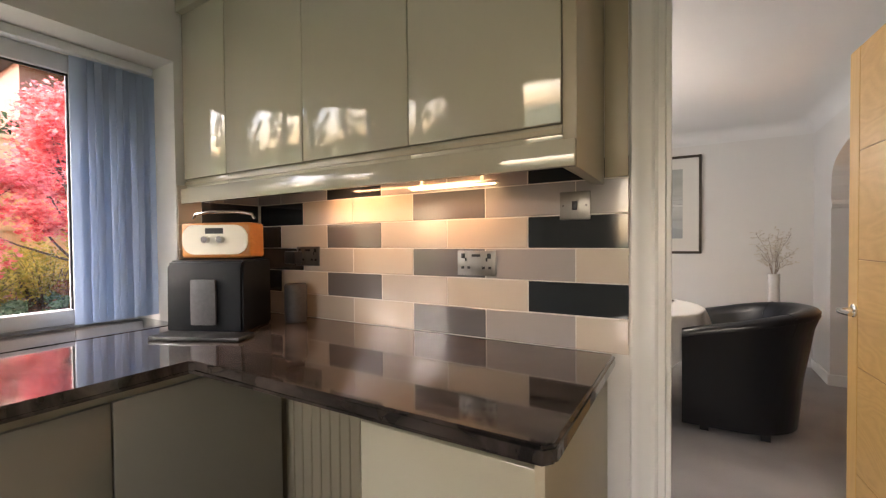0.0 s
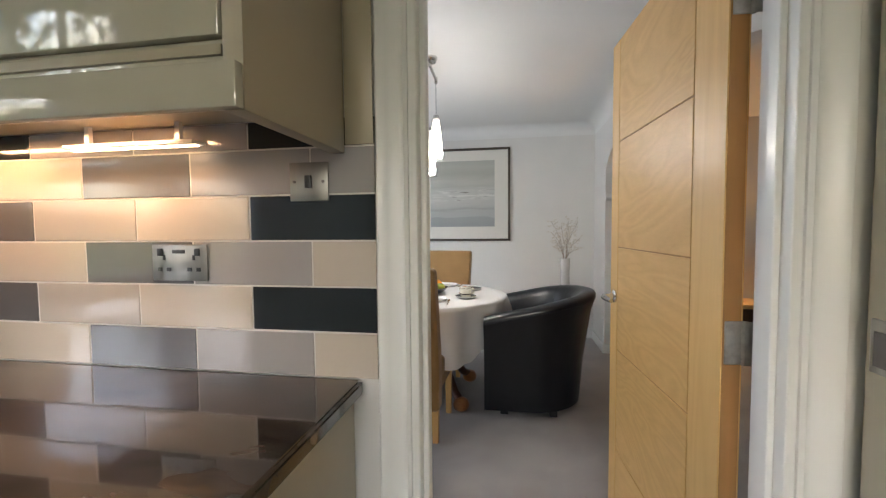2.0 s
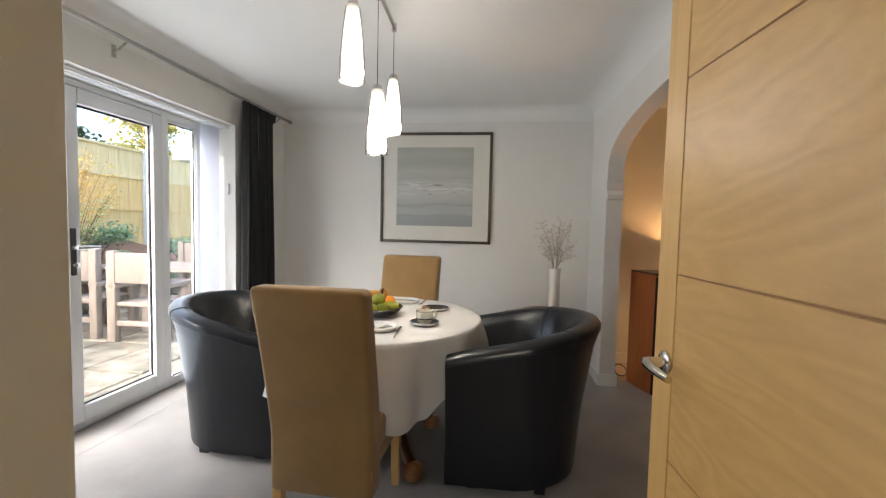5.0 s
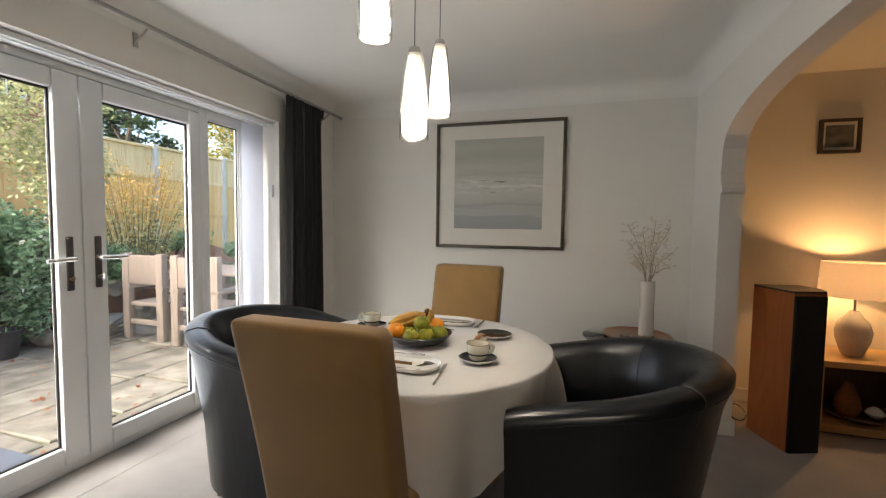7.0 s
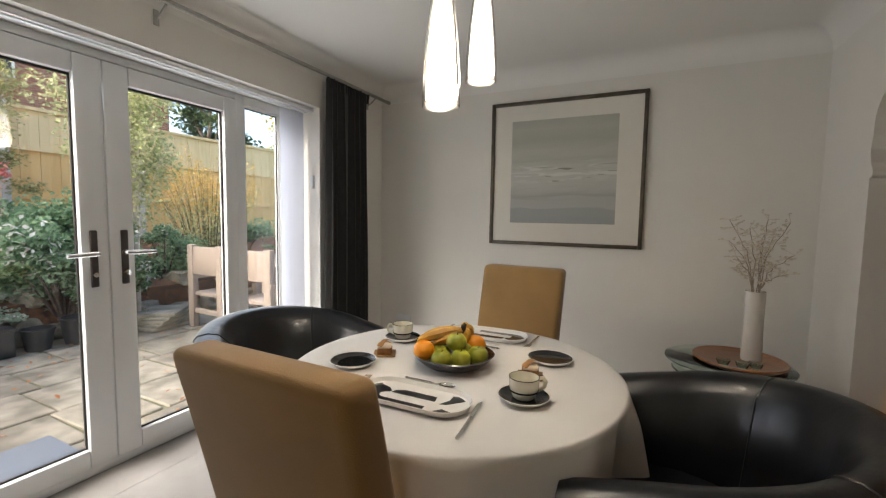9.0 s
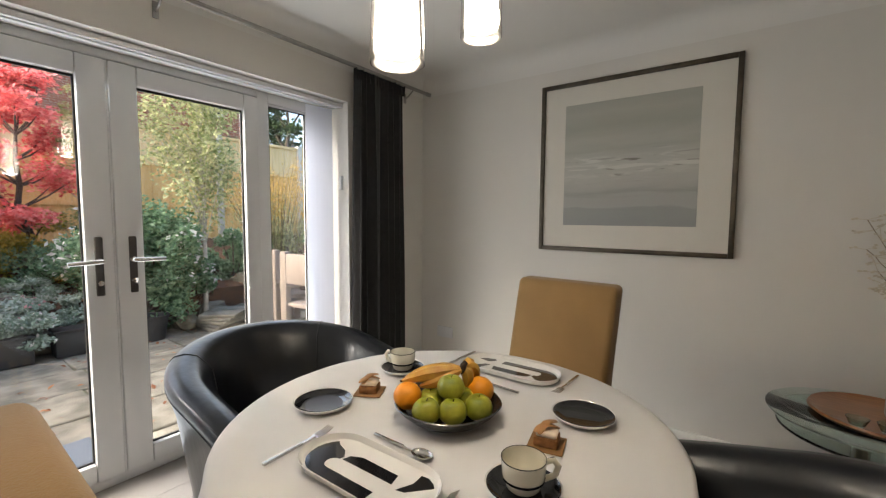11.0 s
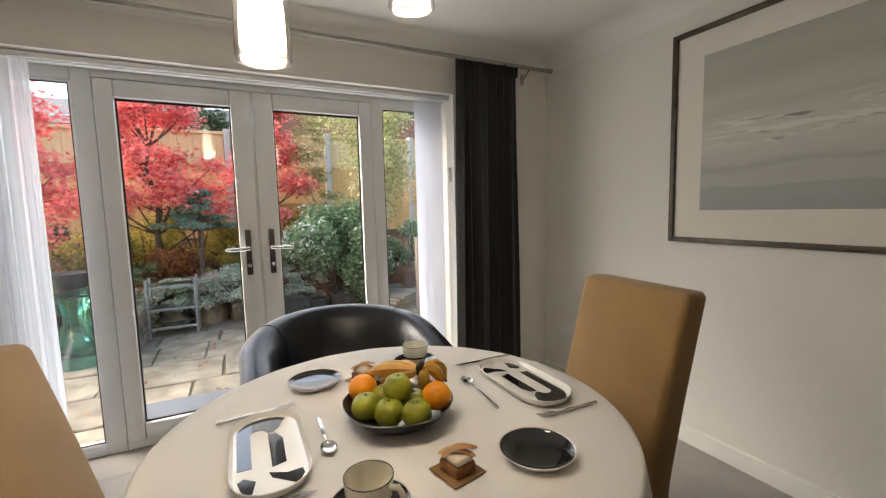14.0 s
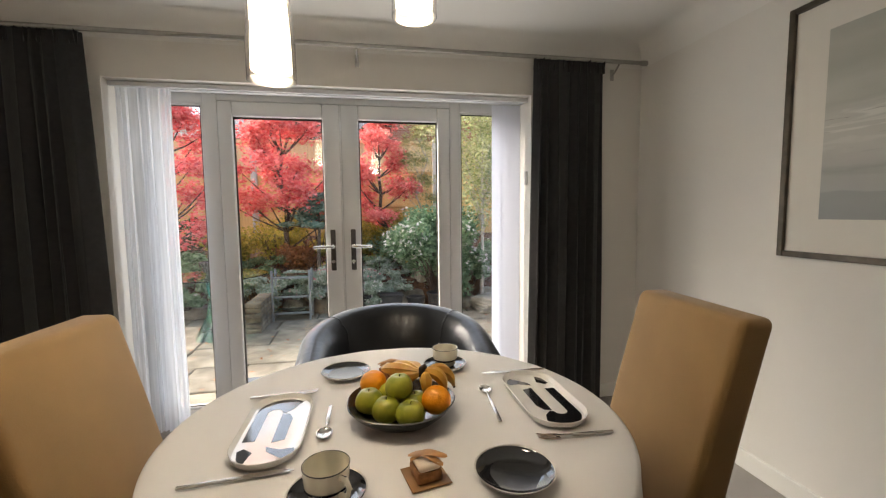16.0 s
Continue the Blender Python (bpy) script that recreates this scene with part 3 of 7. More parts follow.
def dining_table():
    t = thing("dining_table", (TX, TY, 0), 0, "round pedestal dining table in dark turned wood with curved feet", "table")
    part("tabletop", revolve([(0, 0.715), (TR - 0.03, 0.715), (TR - 0.012, 0.725), (TR - 0.01, 0.742), (TR - 0.02, 0.749), (0, 0.749)], 64), M_dwood, t)
    part("pedestal", revolve([(0.0, 0.18), (0.07, 0.18), (0.10, 0.24), (0.06, 0.30), (0.045, 0.36), (0.085, 0.44), (0.09, 0.50), (0.05, 0.58), (0.05, 0.66), (0.12, 0.70), (0.2, 0.714), (0.0, 0.714)], 28), M_dwood, t)
    for k in range(4):
        a = radians(45 + 90 * k)
        c, s = math.cos(a), math.sin(a)
        part("leg", tube([(c * r, s * r, z) for r, z in ((0.05, 0.25), (0.14, 0.27), (0.24, 0.20), (0.32, 0.10), (0.37, 0.07))], [0.04, 0.042, 0.036, 0.03, 0.03], 12), M_dwood, t)
        part("foot", revolve([(0.0, 0.0), (0.03, 0.001), (0.052, 0.02), (0.056, 0.045), (0.045, 0.075), (0.02, 0.09), (0, 0.092)], 18, center=(c * 0.39, s * 0.39, 0)), M_treen, t, "lighter turned wooden ball foot")
    return t


dining_table()


def tablecloth():
    bm = bmesh.new()
    seg = 180
    rings = []
    rr = TR + 0.004
    for r in (0.12, 0.25, 0.38, 0.48, 0.525, rr - 0.006):
        rings.append([(r * math.cos(2 * math.pi * i / seg), r * math.sin(2 * math.pi * i / seg), 0.7525 + 0.0006 * math.sin(i * 0.7 + r * 30)) for i in range(seg)])
    rings.append([((rr + 0.003) * math.cos(2 * math.pi * i / seg), (rr + 0.003) * math.sin(2 * math.pi * i / seg), 0.748) for i in range(seg)])
    half = 0.79
    for u in (0.06, 0.14, 0.25, 0.4, 0.55, 0.7, 0.85, 1.0):
        ring = []
        for i in range(seg):
            a = 2 * math.pi * i / seg
            ext = half / max(abs(math.cos(a + 0.25)), abs(math.sin(a + 0.25)))
            ext = min(ext, 0.955)
            drop = (ext - rr) * 0.98
            w = 0.5 + 0.5 * math.sin(9 * a + 0.8 * math.sin(2 * a + 1))
            w2 = math.sin(17 * a + 2.1 + math.sin(3 * a))
            near = min(abs((a - c0 + math.pi) % (2 * math.pi) - math.pi) for c0 in (0.62, -0.62, math.pi - 0.62, math.pi + 0.62))
            calm = 1 - math.exp(-(near / 0.36) ** 2)
            calm = 0.62 + 0.38 * calm
            crease = 0.010 * math.sin(26 * a + 3 * math.sin(4 * a)) * min(1, 3 * u) * (1 - 0.5 * u)
            rad = rr + 0.003 - 0.035 * (1 - calm) * u + calm * u ** 0.8 * (0.105 * w ** 1.8 + 0.018 * w2 - 0.034) + crease
            ring.append((rad * math.cos(a), rad * math.sin(a), 0.744 - u * drop * (1 - 0.04 * w)))
        rings.append(ring)
    vs = [[bm.verts.new(p) for p in ring] for ring in rings]
    c = bm.verts.new((0, 0, 0.7525))
    for i in range(seg):
        bm.faces.new((c, vs[0][i], vs[0][(i + 1) % seg]))
    for p, q in zip(vs, vs[1:]):
        for i in range(seg):
            bm.faces.new((p[i], q[i], q[(i + 1) % seg], p[(i + 1) % seg]))
    t = thing("tablecloth", (TX, TY, 0), 0, "white linen tablecloth hanging in soft folds over the round table", "tablecloth")
    part("cloth", bm, M_cloth, t, sharp=180)
    return t


tablecloth()


# ---- tub chairs ----
def tub_shell(R=0.375, straight=0.285, t=0.10, zb=0.055, z_back=0.808, z_arm=0.665):
    """A U-shaped wrap, open toward +x."""
    path = []
    n = 26
    for i in range(5):
        path.append((straight * (1 - i / 5), -1, 0))
    for i in range(n + 1):
        a = -math.pi / 2 - math.pi * i / n
        path.append((None, a, i / n))
    for i in range(1, 6):
        path.append((straight * i / 5, 1, 1))
    bm = bmesh.new()
    rings = []
    L = len(path)
    for k, (sx, a, f) in enumerate(path):
        if sx is not None:
            p, nrm = Vector((sx, R * a, 0)), Vector((0, a, 0))
            back = 0.0
        else:
            nrm = Vector((math.cos(a), math.sin(a), 0))
            p = nrm * R
            back = max(0.0, -math.cos(a))
        s = k / (L - 1)
        ztop = z_arm + (z_back - z_arm) * (math.sin(math.pi * s) ** 0.9)
        lean = 0.035 * back
        flare = 0.045
        prof = [(-0.022, zb), (-0.012, 0.35), (0.0 + flare * 0.5, ztop - 0.12), (flare, ztop - 0.04), (flare + 0.002, ztop - 0.015),
                (flare - 0.012, ztop), (flare - t * 0.5, ztop + 0.008), (flare - t + 0.012, ztop), (flare - t - 0.002, ztop - 0.015), (-t + 0.01, ztop - 0.05),
                (-t - 0.03, 0.42), (-t - 0.05, zb)]
        ring = []
        for o, z in prof:
            q = p + nrm * (o + lean * (z / 0.7))
            ring.append(bm.verts.new((q.x, q.y, z)))
        rings.append(ring)
    m = len(rings[0])
    for p, q in zip(rings, rings[1:]):
        for i in range(m):
            bm.faces.new((p[i], p[(i + 1) % m], q[(i + 1) % m], q[i]))
    bm.faces.new(rings[0])
    bm.faces.new(rings[-1])
    lines = [[r[k].co.copy() for r in rings] for k in (3,)]
    for k in (11, L - 12):
        lines.append([rings[k][i].co + (Vector((0, 0, 0.0005))) for i in range(2, 11)])
    return bm, lines


def tub_chair(loc, rz, label):
    t = thing("tub_chair", loc, rz, label, "armchair", "tub chairs at the table")
    shell, lines = tub_shell()
    sh = part("shell", shell, M_leather, t, sharp=50)
    for ln in lines:
        part("seam", tube(ln, 0.0028, 6), M_leather, sh, "stitched leather piping")
    b = bmesh.new()
    pts = [(0.27, -0.27)] + [(0.285 * math.cos(-math.pi / 2 - math.pi * i / 16), 0.27 * math.sin(-math.pi / 2 - math.pi * i / 16)) for i in range(17)] + [(0.27, 0.27)]
    prism(pts, "z", 0.065, 0.32, b)
    part("seat_base", b, M_leather, t)
    b = bmesh.new()
    pts = [(x * 0.99 + 0.012, y * 0.985) for x, y in pts]
    prism(pts, "z", 0.322, 0.44, b)
    bmesh.ops.bevel(b, geom=list(b.edges), offset=0.02, segments=3, affect="EDGES")
    part("seat", b, M_leather, t, "padded black leather seat cushion")
    for s in (-1, 1):
        for s2 in (-1, 1):
            part("leg", prism([(s2 * 0.16 - 0.025 + 0.0, s * 0.25 - 0.025), (s2 * 0.16 + 0.025, s * 0.25 - 0.025), (s2 * 0.16 + 0.025, s * 0.25 + 0.025), (s2 * 0.16 - 0.025, s * 0.25 + 0.025)], "z", 0.0, 0.07), M_dark, t, "short black square leg", smooth=False)
    return t


tub_chair((1.095, 4.39, 0), 180, "black leather tub chair pushed up to the table beside the door")
tub_chair((-0.36, 4.455, 0), 0, "black leather tub chair between the table and the french window")


# ---- high-backed chairs ----
def parson_chair(loc, rz, label):
    """Faces +y; the back stands at y about 0."""
    t = thing("dining_chair", loc, rz, label, "chair", "high-backed chairs at the table")
    W = 0.43

    def bent(bm, k=1.0):
        for v in bm.verts:
            z = v.co.z
            v.co.y = v.co.y * (1 - 0.3 * max(0, z - 0.4)) - 0.13 * max(0, (z - 0.42) / 0.58) ** 1.15
            v.co.x *= 1 + 0.04 * (z - 0.5)
            v.co.z = z + 0.025 * max(0, z - 0.4) / 0.6
        return bm
    b = bmesh.new()
    ny, nz = 2, 16
    box(b, -W / 2, W / 2, 0, 0.115, 0.185, 1.0, 0.024, 4)
    bmesh.ops.subdivide_edges(b, edges=[e for e in b.edges if abs(e.verts[0].co.z - e.verts[1].co.z) > 0.3], cuts=14)
    bent(b)
    part("backrest", b, M_suede, t)
    part("seat", bx(-W / 2 - 0.002, W / 2 + 0.002, 0.07, 0.47, 0.36, 0.475, 0.022, 4), M_suede, t, "padded tan suede seat")
    part("skirt", bx(-W / 2 + 0.003, W / 2 - 0.003, 0.07, 0.46, 0.30, 0.37, 0.004), M_suede, t)
    for sx in (-1, 1):
        for y in (0.03, 0.43):
            x = sx * (W / 2 - 0.028)
            b = bmesh.new()
            lo = [(x - 0.016, y - 0.016), (x + 0.016, y - 0.016), (x + 0.016, y + 0.016), (x - 0.016, y + 0.016)]
            v0 = [b.verts.new((p[0], p[1], 0)) for p in lo]
            v1 = [b.verts.new((x + (p[0] - x) * 1.35, y + (p[1] - y) * 1.35, 0.31)) for p in lo]
            b.faces.new(v0), b.faces.new(v1)
            for i in range(4):
                b.faces.new((v0[i], v0[(i + 1) % 4], v1[(i + 1) % 4], v1[i]))
            part("leg", b, M_oakv, t, "square tapered oak leg", smooth=False)
    return t


parson_chair((0.365, 3.665, 0), -2, "tan suede high-backed dining chair with oak legs, near the doorway")
parson_chair((0.383, 5.20, 0), 176, "tan suede high-backed dining chair with oak legs, before the picture wall")

# ---- pendant light ----
M_pglass = glass("pendant_glass", (0.95, 0.93, 0.9), 0.05)
M_glow = mat("opal_glass", (0.9, 0.85, 0.75), 0.4, emit=(1, 0.90, 0.74), emit_strength=0.5)


def lit_opal(m):
    """The opal glass glows most round its bulb, low in the shade, and fades towards the cap."""
    n, l = m.node_tree.nodes, m.node_tree.links
    tc, sp, mr = n.new("ShaderNodeTexCoord"), n.new("ShaderNodeSeparateXYZ"), n.new("ShaderNodeMapRange")
    mr.interpolation_type = "SMOOTHSTEP"
    mr.inputs[1].default_value, mr.inputs[2].default_value = 0.35, 1.0
    mr.inputs[3].default_value, mr.inputs[4].default_value = 2.9, 0.14
    l.new(tc.outputs["Generated"], sp.inputs[0])
    l.new(sp.outputs[2], mr.inputs[0])
    l.new(mr.outputs[0], n["Principled BSDF"].inputs["Emission Strength"])


lit_opal(M_glow)


def pendant_light():
    t = thing("pendant_light", (0.445, 4.14, CEIL), 0, "three opal glass pendants lit, hanging from a chrome ceiling bar", "ceiling light")
    part("canopy", revolve([(0, 0), (0.055, 0), (0.055, -0.012), (0.045, -0.028), (0, -0.03)], 28), M_chrome, t)
    part("bar", tube([(-0.03, -0.28, -0.045), (0.0, 0.0, -0.04), (-0.01, 0.31, -0.045)], 0.011, 10), M_chrome, t, "chrome cross bar")
    part("stem", tube([(0, 0, -0.02), (0, 0, -0.045)], 0.009, 10), M_chrome, t)
    for k, (x, y, zb) in enumerate(((0.41, 3.86, 1.862), (0.437, 4.128, 1.611), (0.431, 4.449, 1.773))):
        dx, dy, dz = x - 0.445, y - 4.14, zb - CEIL
        prof = [(0.043, 0.0), (0.042, 0.06), (0.037, 0.14), (0.030, 0.22), (0.024, 0.272), (0.0, 0.278), (0.0, 0.275), (0.022, 0.269), (0.028, 0.22), (0.035, 0.14), (0.040, 0.06), (0.041, 0.0)]
        gl = [(0.053, -0.022), (0.052, 0.06), (0.045, 0.15), (0.036, 0.23), (0.031, 0.275), (0.0295, 0.275), (0.0345, 0.23), (0.0435, 0.15), (0.0505, 0.06), (0.0515, -0.022)]
        c = part("cord", tube([(dx, dy, dz + 0.30), (dx, dy, -0.05)], 0.0018, 6), M_dark, t, "thin dark flex")
        sh = part("shade", revolve([(r, z + dz) for r, z in prof], 32, center=(dx, dy, 0)), M_glow, t, "glowing opal glass inner shade")
        part("outer_glass", revolve([(r, z + dz) for r, z in gl], 32, center=(dx, dy, 0)), M_pglass, sh, "clear outer glass sleeve")
        part("cap", revolve([(0, 0.279 + dz), (0.026, 0.279 + dz), (0.02, 0.302 + dz), (0, 0.306 + dz)], 20, center=(dx, dy, 0)), M_chrome, t)
        part("lampholder", tube([(dx, dy, -0.02), (dx, dy, -0.06)], 0.014, 12), M_chrome, t)
    return t


pendant_light()
for x, y, z in ((0.41, 3.86, 1.90), (0.437, 4.128, 1.65), (0.431, 4.449, 1.815)):
    lamp("pendant_bulb", "POINT", pose(x, y, z), 0.3, (1, 0.90, 0.77), size=0.035)
    lamp("pendant_glow", "POINT", pose(x + 0.03, y, z - 0.02), 1.0, (1, 0.90, 0.79), size=0.06)

# ---- picture ----
def painting_mat():
    """A pale grey sea: broad soft bands, a darker strip below, broken white and dark brush strokes across the middle."""
    m = bpy.data.materials.new("seascape_print")
    m.use_nodes = True
    n, l = m.node_tree.nodes, m.node_tree.links
    b = n["Principled BSDF"]
    b.inputs["Roughness"].default_value = 0.7
    tc, sx = n.new("ShaderNodeTexCoord"), n.new("ShaderNodeSeparateXYZ")
    l.new(tc.outputs["Object"], sx.inputs[0])

    def strokes(sx_, sz_, scale, detail, distort, seed):
        mp, no = n.new("ShaderNodeMapping"), n.new("ShaderNodeTexNoise")
        mp.inputs["Scale"].default_value = (sx_, 1, sz_)
        mp.inputs["Location"].default_value = (seed, 0, seed * 0.7)
        no.inputs["Scale"].default_value, no.inputs["Detail"].default_value, no.inputs["Distortion"].default_value = scale, detail, distort
        l.new(tc.outputs["Object"], mp.inputs[0])
        l.new(mp.outputs[0], no.inputs["Vector"])
        return no.outputs[0]

    def ranged(value, a, b_, c, d):
        mr = n.new("ShaderNodeMapRange")
        for i, v in enumerate((a, b_, c, d)):
            mr.inputs[i + 1].default_value = v
        l.new(value, mr.inputs[0])
        return mr.outputs[0]

    def maths(op, p, q):
        x = n.new("ShaderNodeMath")
        x.operation = op
        l.new(p, x.inputs[0])
        l.new(q, x.inputs[1])
        return x.outputs[0]
    u = maths("ADD", ranged(sx.outputs[2], -0.363, 0.387, 0.0, 1.0), ranged(strokes(1.4, 7, 1.6, 5, 0.6, 1.3), 0.3, 0.7, -0.035, 0.035))
    cr = n.new("ShaderNodeValToRGB")
    e = cr.color_ramp
    for p, c in ((0.02, (0.29, 0.30, 0.29)), (0.125, (0.31, 0.32, 0.305)), (0.14, (0.38, 0.39, 0.37)), (0.24, (0.385, 0.39, 0.365)), (0.265, (0.33, 0.33, 0.305)), (0.30, (0.40, 0.40, 0.37)),
                 (0.42, (0.47, 0.465, 0.425)), (0.55, (0.45, 0.45, 0.41)), (0.63, (0.39, 0.39, 0.345)), (0.68, (0.43, 0.43, 0.38)), (0.80, (0.36, 0.36, 0.31)), (0.92, (0.40, 0.40, 0.35)), (0.99, (0.37, 0.37, 0.325))):
        e.elements.new(p).color = (*[v * 1.10 + 0.01 for v in c], 1)
    e.elements.remove(e.elements[0])
    e.elements.remove(e.elements[len(e.elements) - 1])
    l.new(u, cr.inputs[0])
    colour = cr.outputs[0]
    middle = maths("MULTIPLY", ranged(u, 0.36, 0.44, 0, 1), ranged(u, 0.52, 0.60, 1, 0))
    for tone, noise_out, lo, hi in (((0.66, 0.65, 0.60), strokes(2.0, 17, 2.0, 3, 0.8, 4.1), 0.52, 0.62), ((0.20, 0.19, 0.16), strokes(3.0, 30, 2.0, 3, 0.7, 8.6), 0.60, 0.68)):
        mx = n.new("ShaderNodeMix")
        mx.data_type = "RGBA"
        l.new(maths("MULTIPLY", middle, ranged(noise_out, lo, hi, 0, 0.85)), mx.inputs[0])
        l.new(colour, mx.inputs[6])
        mx.inputs[7].default_value = (*tone, 1)
        colour = mx.outputs[2]
    l.new(colour, b.inputs["Base Color"])
    return m


def framed_picture(name, loc, w, h, fw, inner, imgmat, label, mount=M_mount, framemat=M_frame, depth=0.028):
    """Hangs on a wall at y, looking toward -y; loc is the middle of its back."""
    t = thing(name, loc, 0, label, "picture")
    b = bmesh.new()
    for a in ((-w / 2, -w / 2 + fw, -h / 2, h / 2), (w / 2 - fw, w / 2, -h / 2, h / 2), (-w / 2 + fw, w / 2 - fw, -h / 2, -h / 2 + fw), (-w / 2 + fw, w / 2 - fw, h / 2 - fw, h / 2)):
        box(b, a[0], a[1], -depth, 0, a[2], a[3], 0.004, 2)
    part("frame", b, framemat, t)
    part("mount", bx(-w / 2 + fw, w / 2 - fw, -depth * 0.45, -0.001, -h / 2 + fw, h / 2 - fw), mount, t, "cream card mount", smooth=False)
    iw, ih, ox, oz = inner
    part("print", bx(ox - iw / 2, ox + iw / 2, -depth * 0.45 - 0.0015, -depth * 0.45 + 0.0, oz - ih / 2, oz + ih / 2), imgmat, t, "grey abstract seascape print" if name == "framed_print" else "dark lake photograph", smooth=False)
    if w > 0.5:
        return t
    g = part("glazing", bx(-w / 2 + fw, w / 2 - fw, -depth * 0.6 - 0.001, -depth * 0.6 + 0.001, -h / 2 + fw, h / 2 - fw), M_glass, t, "clear picture glass", smooth=False)
    g.visible_shadow = False
    return t


framed_picture("framed_print", (0.419, YP - 0.001, 1.615), 1.075, 1.055, 0.026, (0.74, 0.75, -0.008, 0.012), painting_mat(), "large square framed abstract grey seascape print with a wide cream mount")
M_lake = mat("lake_photo", (0.02, 0.02, 0.025), 0.5, vary=0, scale=9, color2=(0.22, 0.21, 0.2), stretch=(1, 1, 2))
framed_picture("framed_photo", (2.752, LY1 - 0.001, 1.925), 0.235, 0.235, 0.022, (0.16, 0.15, 0, 0), M_lake, "small dark-framed lake photograph in a cream mount")

# ---- side table with vase ----
st = thing("side_table", (1.40, 5.70, 0), 0, "round two-tier glass side table with a steel base", "side table")
part("top", revolve([(0, 0.528), (0.29, 0.528), (0.297, 0.533), (0.297, 0.537), (0.29, 0.541), (0, 0.541)], 48), M_tglass, st, "greenish clear glass top")
part("shelf", revolve([(0, 0.468), (0.255, 0.468), (0.26, 0.473), (0.255, 0.479), (0, 0.479)], 48), M_tglass, st, "greenish clear glass shelf")
part("pedestal", revolve([(0, 0), (0.17, 0), (0.17, 0.012), (0.03, 0.025), (0.028, 0.467), (0, 0.467)], 32), M_chrome, st)
part("spacer", revolve([(0, 0.479), (0.03, 0.479), (0.03, 0.528), (0, 0.528)], 24), M_chrome, st)
tr = thing("wooden_tray", (1.45, 5.70, 0.541), 0, "round turned hardwood tray with a raised rim", "tray")
part("tray", revolve([(0, 0.002), (0.19, 0.0), (0.215, 0.018), (0.21, 0.026), (0.185, 0.016), (0.12, 0.01), (0, 0.01)], 48), M_treen, tr)
for x, y in ((1.36, 5.56), (1.44, 5.55), (1.50, 5.575)):
    gl = thing("tealight_glass", (x, y, 0.556), 0, "small clear glass tealight holder on the wooden tray", "candle holder", "tealight holders on the tray")
    part("glass", revolve([(0, 0), (0.02, 0), (0.033, 0.03), (0.031, 0.03), (0.018, 0.005), (0, 0.005)], 20), M_tglass, gl)
va = thing("vase", (1.51, 5.74, 0.552), 0, "slim tall white ceramic vase on the glass side table", "vase")
part("vase", revolve([(0, 0.0), (0.045, 0.0), (0.048, 0.01), (0.044, 0.2), (0.046, 0.37), (0.042, 0.37), (0.038, 0.2), (0.04, 0.03), (0, 0.03)], 28), M_vase, va)


def twigs():
    rnd = random.Random(9)
    t = thing("twig_arrangement", (1.51, 5.74, 0.585), 0, "open spray of dark blossom twigs standing in a vase", "decoration")
    specs = [(-10, 0.17, 0.36), (25, 0.06, 0.38), (70, 0.15, 0.30), (170, 0.19, 0.37), (200, 0.20, 0.26), (150, 0.14, 0.17), (-25, 0.20, 0.20), (-60, 0.12, 0.28), (110, 0.10, 0.33), (230, 0.17, 0.14), (10, 0.19, 0.10)]
    for a, out, up in specs:
        out *= 0.72
        a = math.radians(a + rnd.uniform(-12, 12))
        bm = bmesh.new()
        d = Vector((math.cos(a), math.sin(a), 0))
        z0 = 0.337
        keys = [d * 0.012, d * 0.018 + Vector((0, 0, z0 + 0.01)), d * out * 0.32 + Vector((0, 0, z0 + up * 0.5)), d * out * 0.55 + Vector((0, 0, z0 + up * 0.72)), d * out + Vector((0, 0, z0 + up))]
        pts = [keys[0]]
        for p, q in zip(keys, keys[1:]):
            for s in (0.33, 0.66, 1.0):
                pts.append(p.lerp(q, s) + (Vector((rnd.uniform(-1, 1), rnd.uniform(-1, 1), rnd.uniform(-1, 1))) * 0.006 if q.z > z0 + 0.02 else Vector()))
        tube(pts, [0.0026] * 5 + [0.0024] * 4 + [0.0018] * 4, 5, bm)
        tw = part("twig", bm, M_darktwig, t, "thin dark twig", sharp=60)
        fl = bmesh.new()
        for i in range(6, 13):
            for _ in range(2 if i < 10 else 3):
                sd = (Vector((rnd.uniform(-1, 1), rnd.uniform(-1, 1), rnd.uniform(-0.3, 0.7)))).normalized()
                L = rnd.uniform(0.02, 0.06)
                e = pts[i] + sd * L
                e2 = e + (sd + Vector((rnd.uniform(-1, 1), rnd.uniform(-1, 1), 0.2))).normalized() * 0.018
                tube([pts[i], e, e2], 0.0012, 4, fl)
                for q in (e, e2, e.lerp(e2, 0.5)):
                    r = bmesh.ops.create_icosphere(fl, subdivisions=1, radius=rnd.uniform(0.004, 0.008))
                    sx, sy = rnd.uniform(0.6, 1.3), rnd.uniform(0.6, 1.3)
                    off = q + Vector((rnd.uniform(-1, 1), rnd.uniform(-1, 1), rnd.uniform(-1, 1))) * 0.004
                    for v in r["verts"]:
                        v.co = Vector((v.co.x * sx, v.co.y * sy, v.co.z * 0.6)) + off
        part("blossom", fl, M_twig, tw, "small pale blossoms", sharp=60)
    return t


twigs()

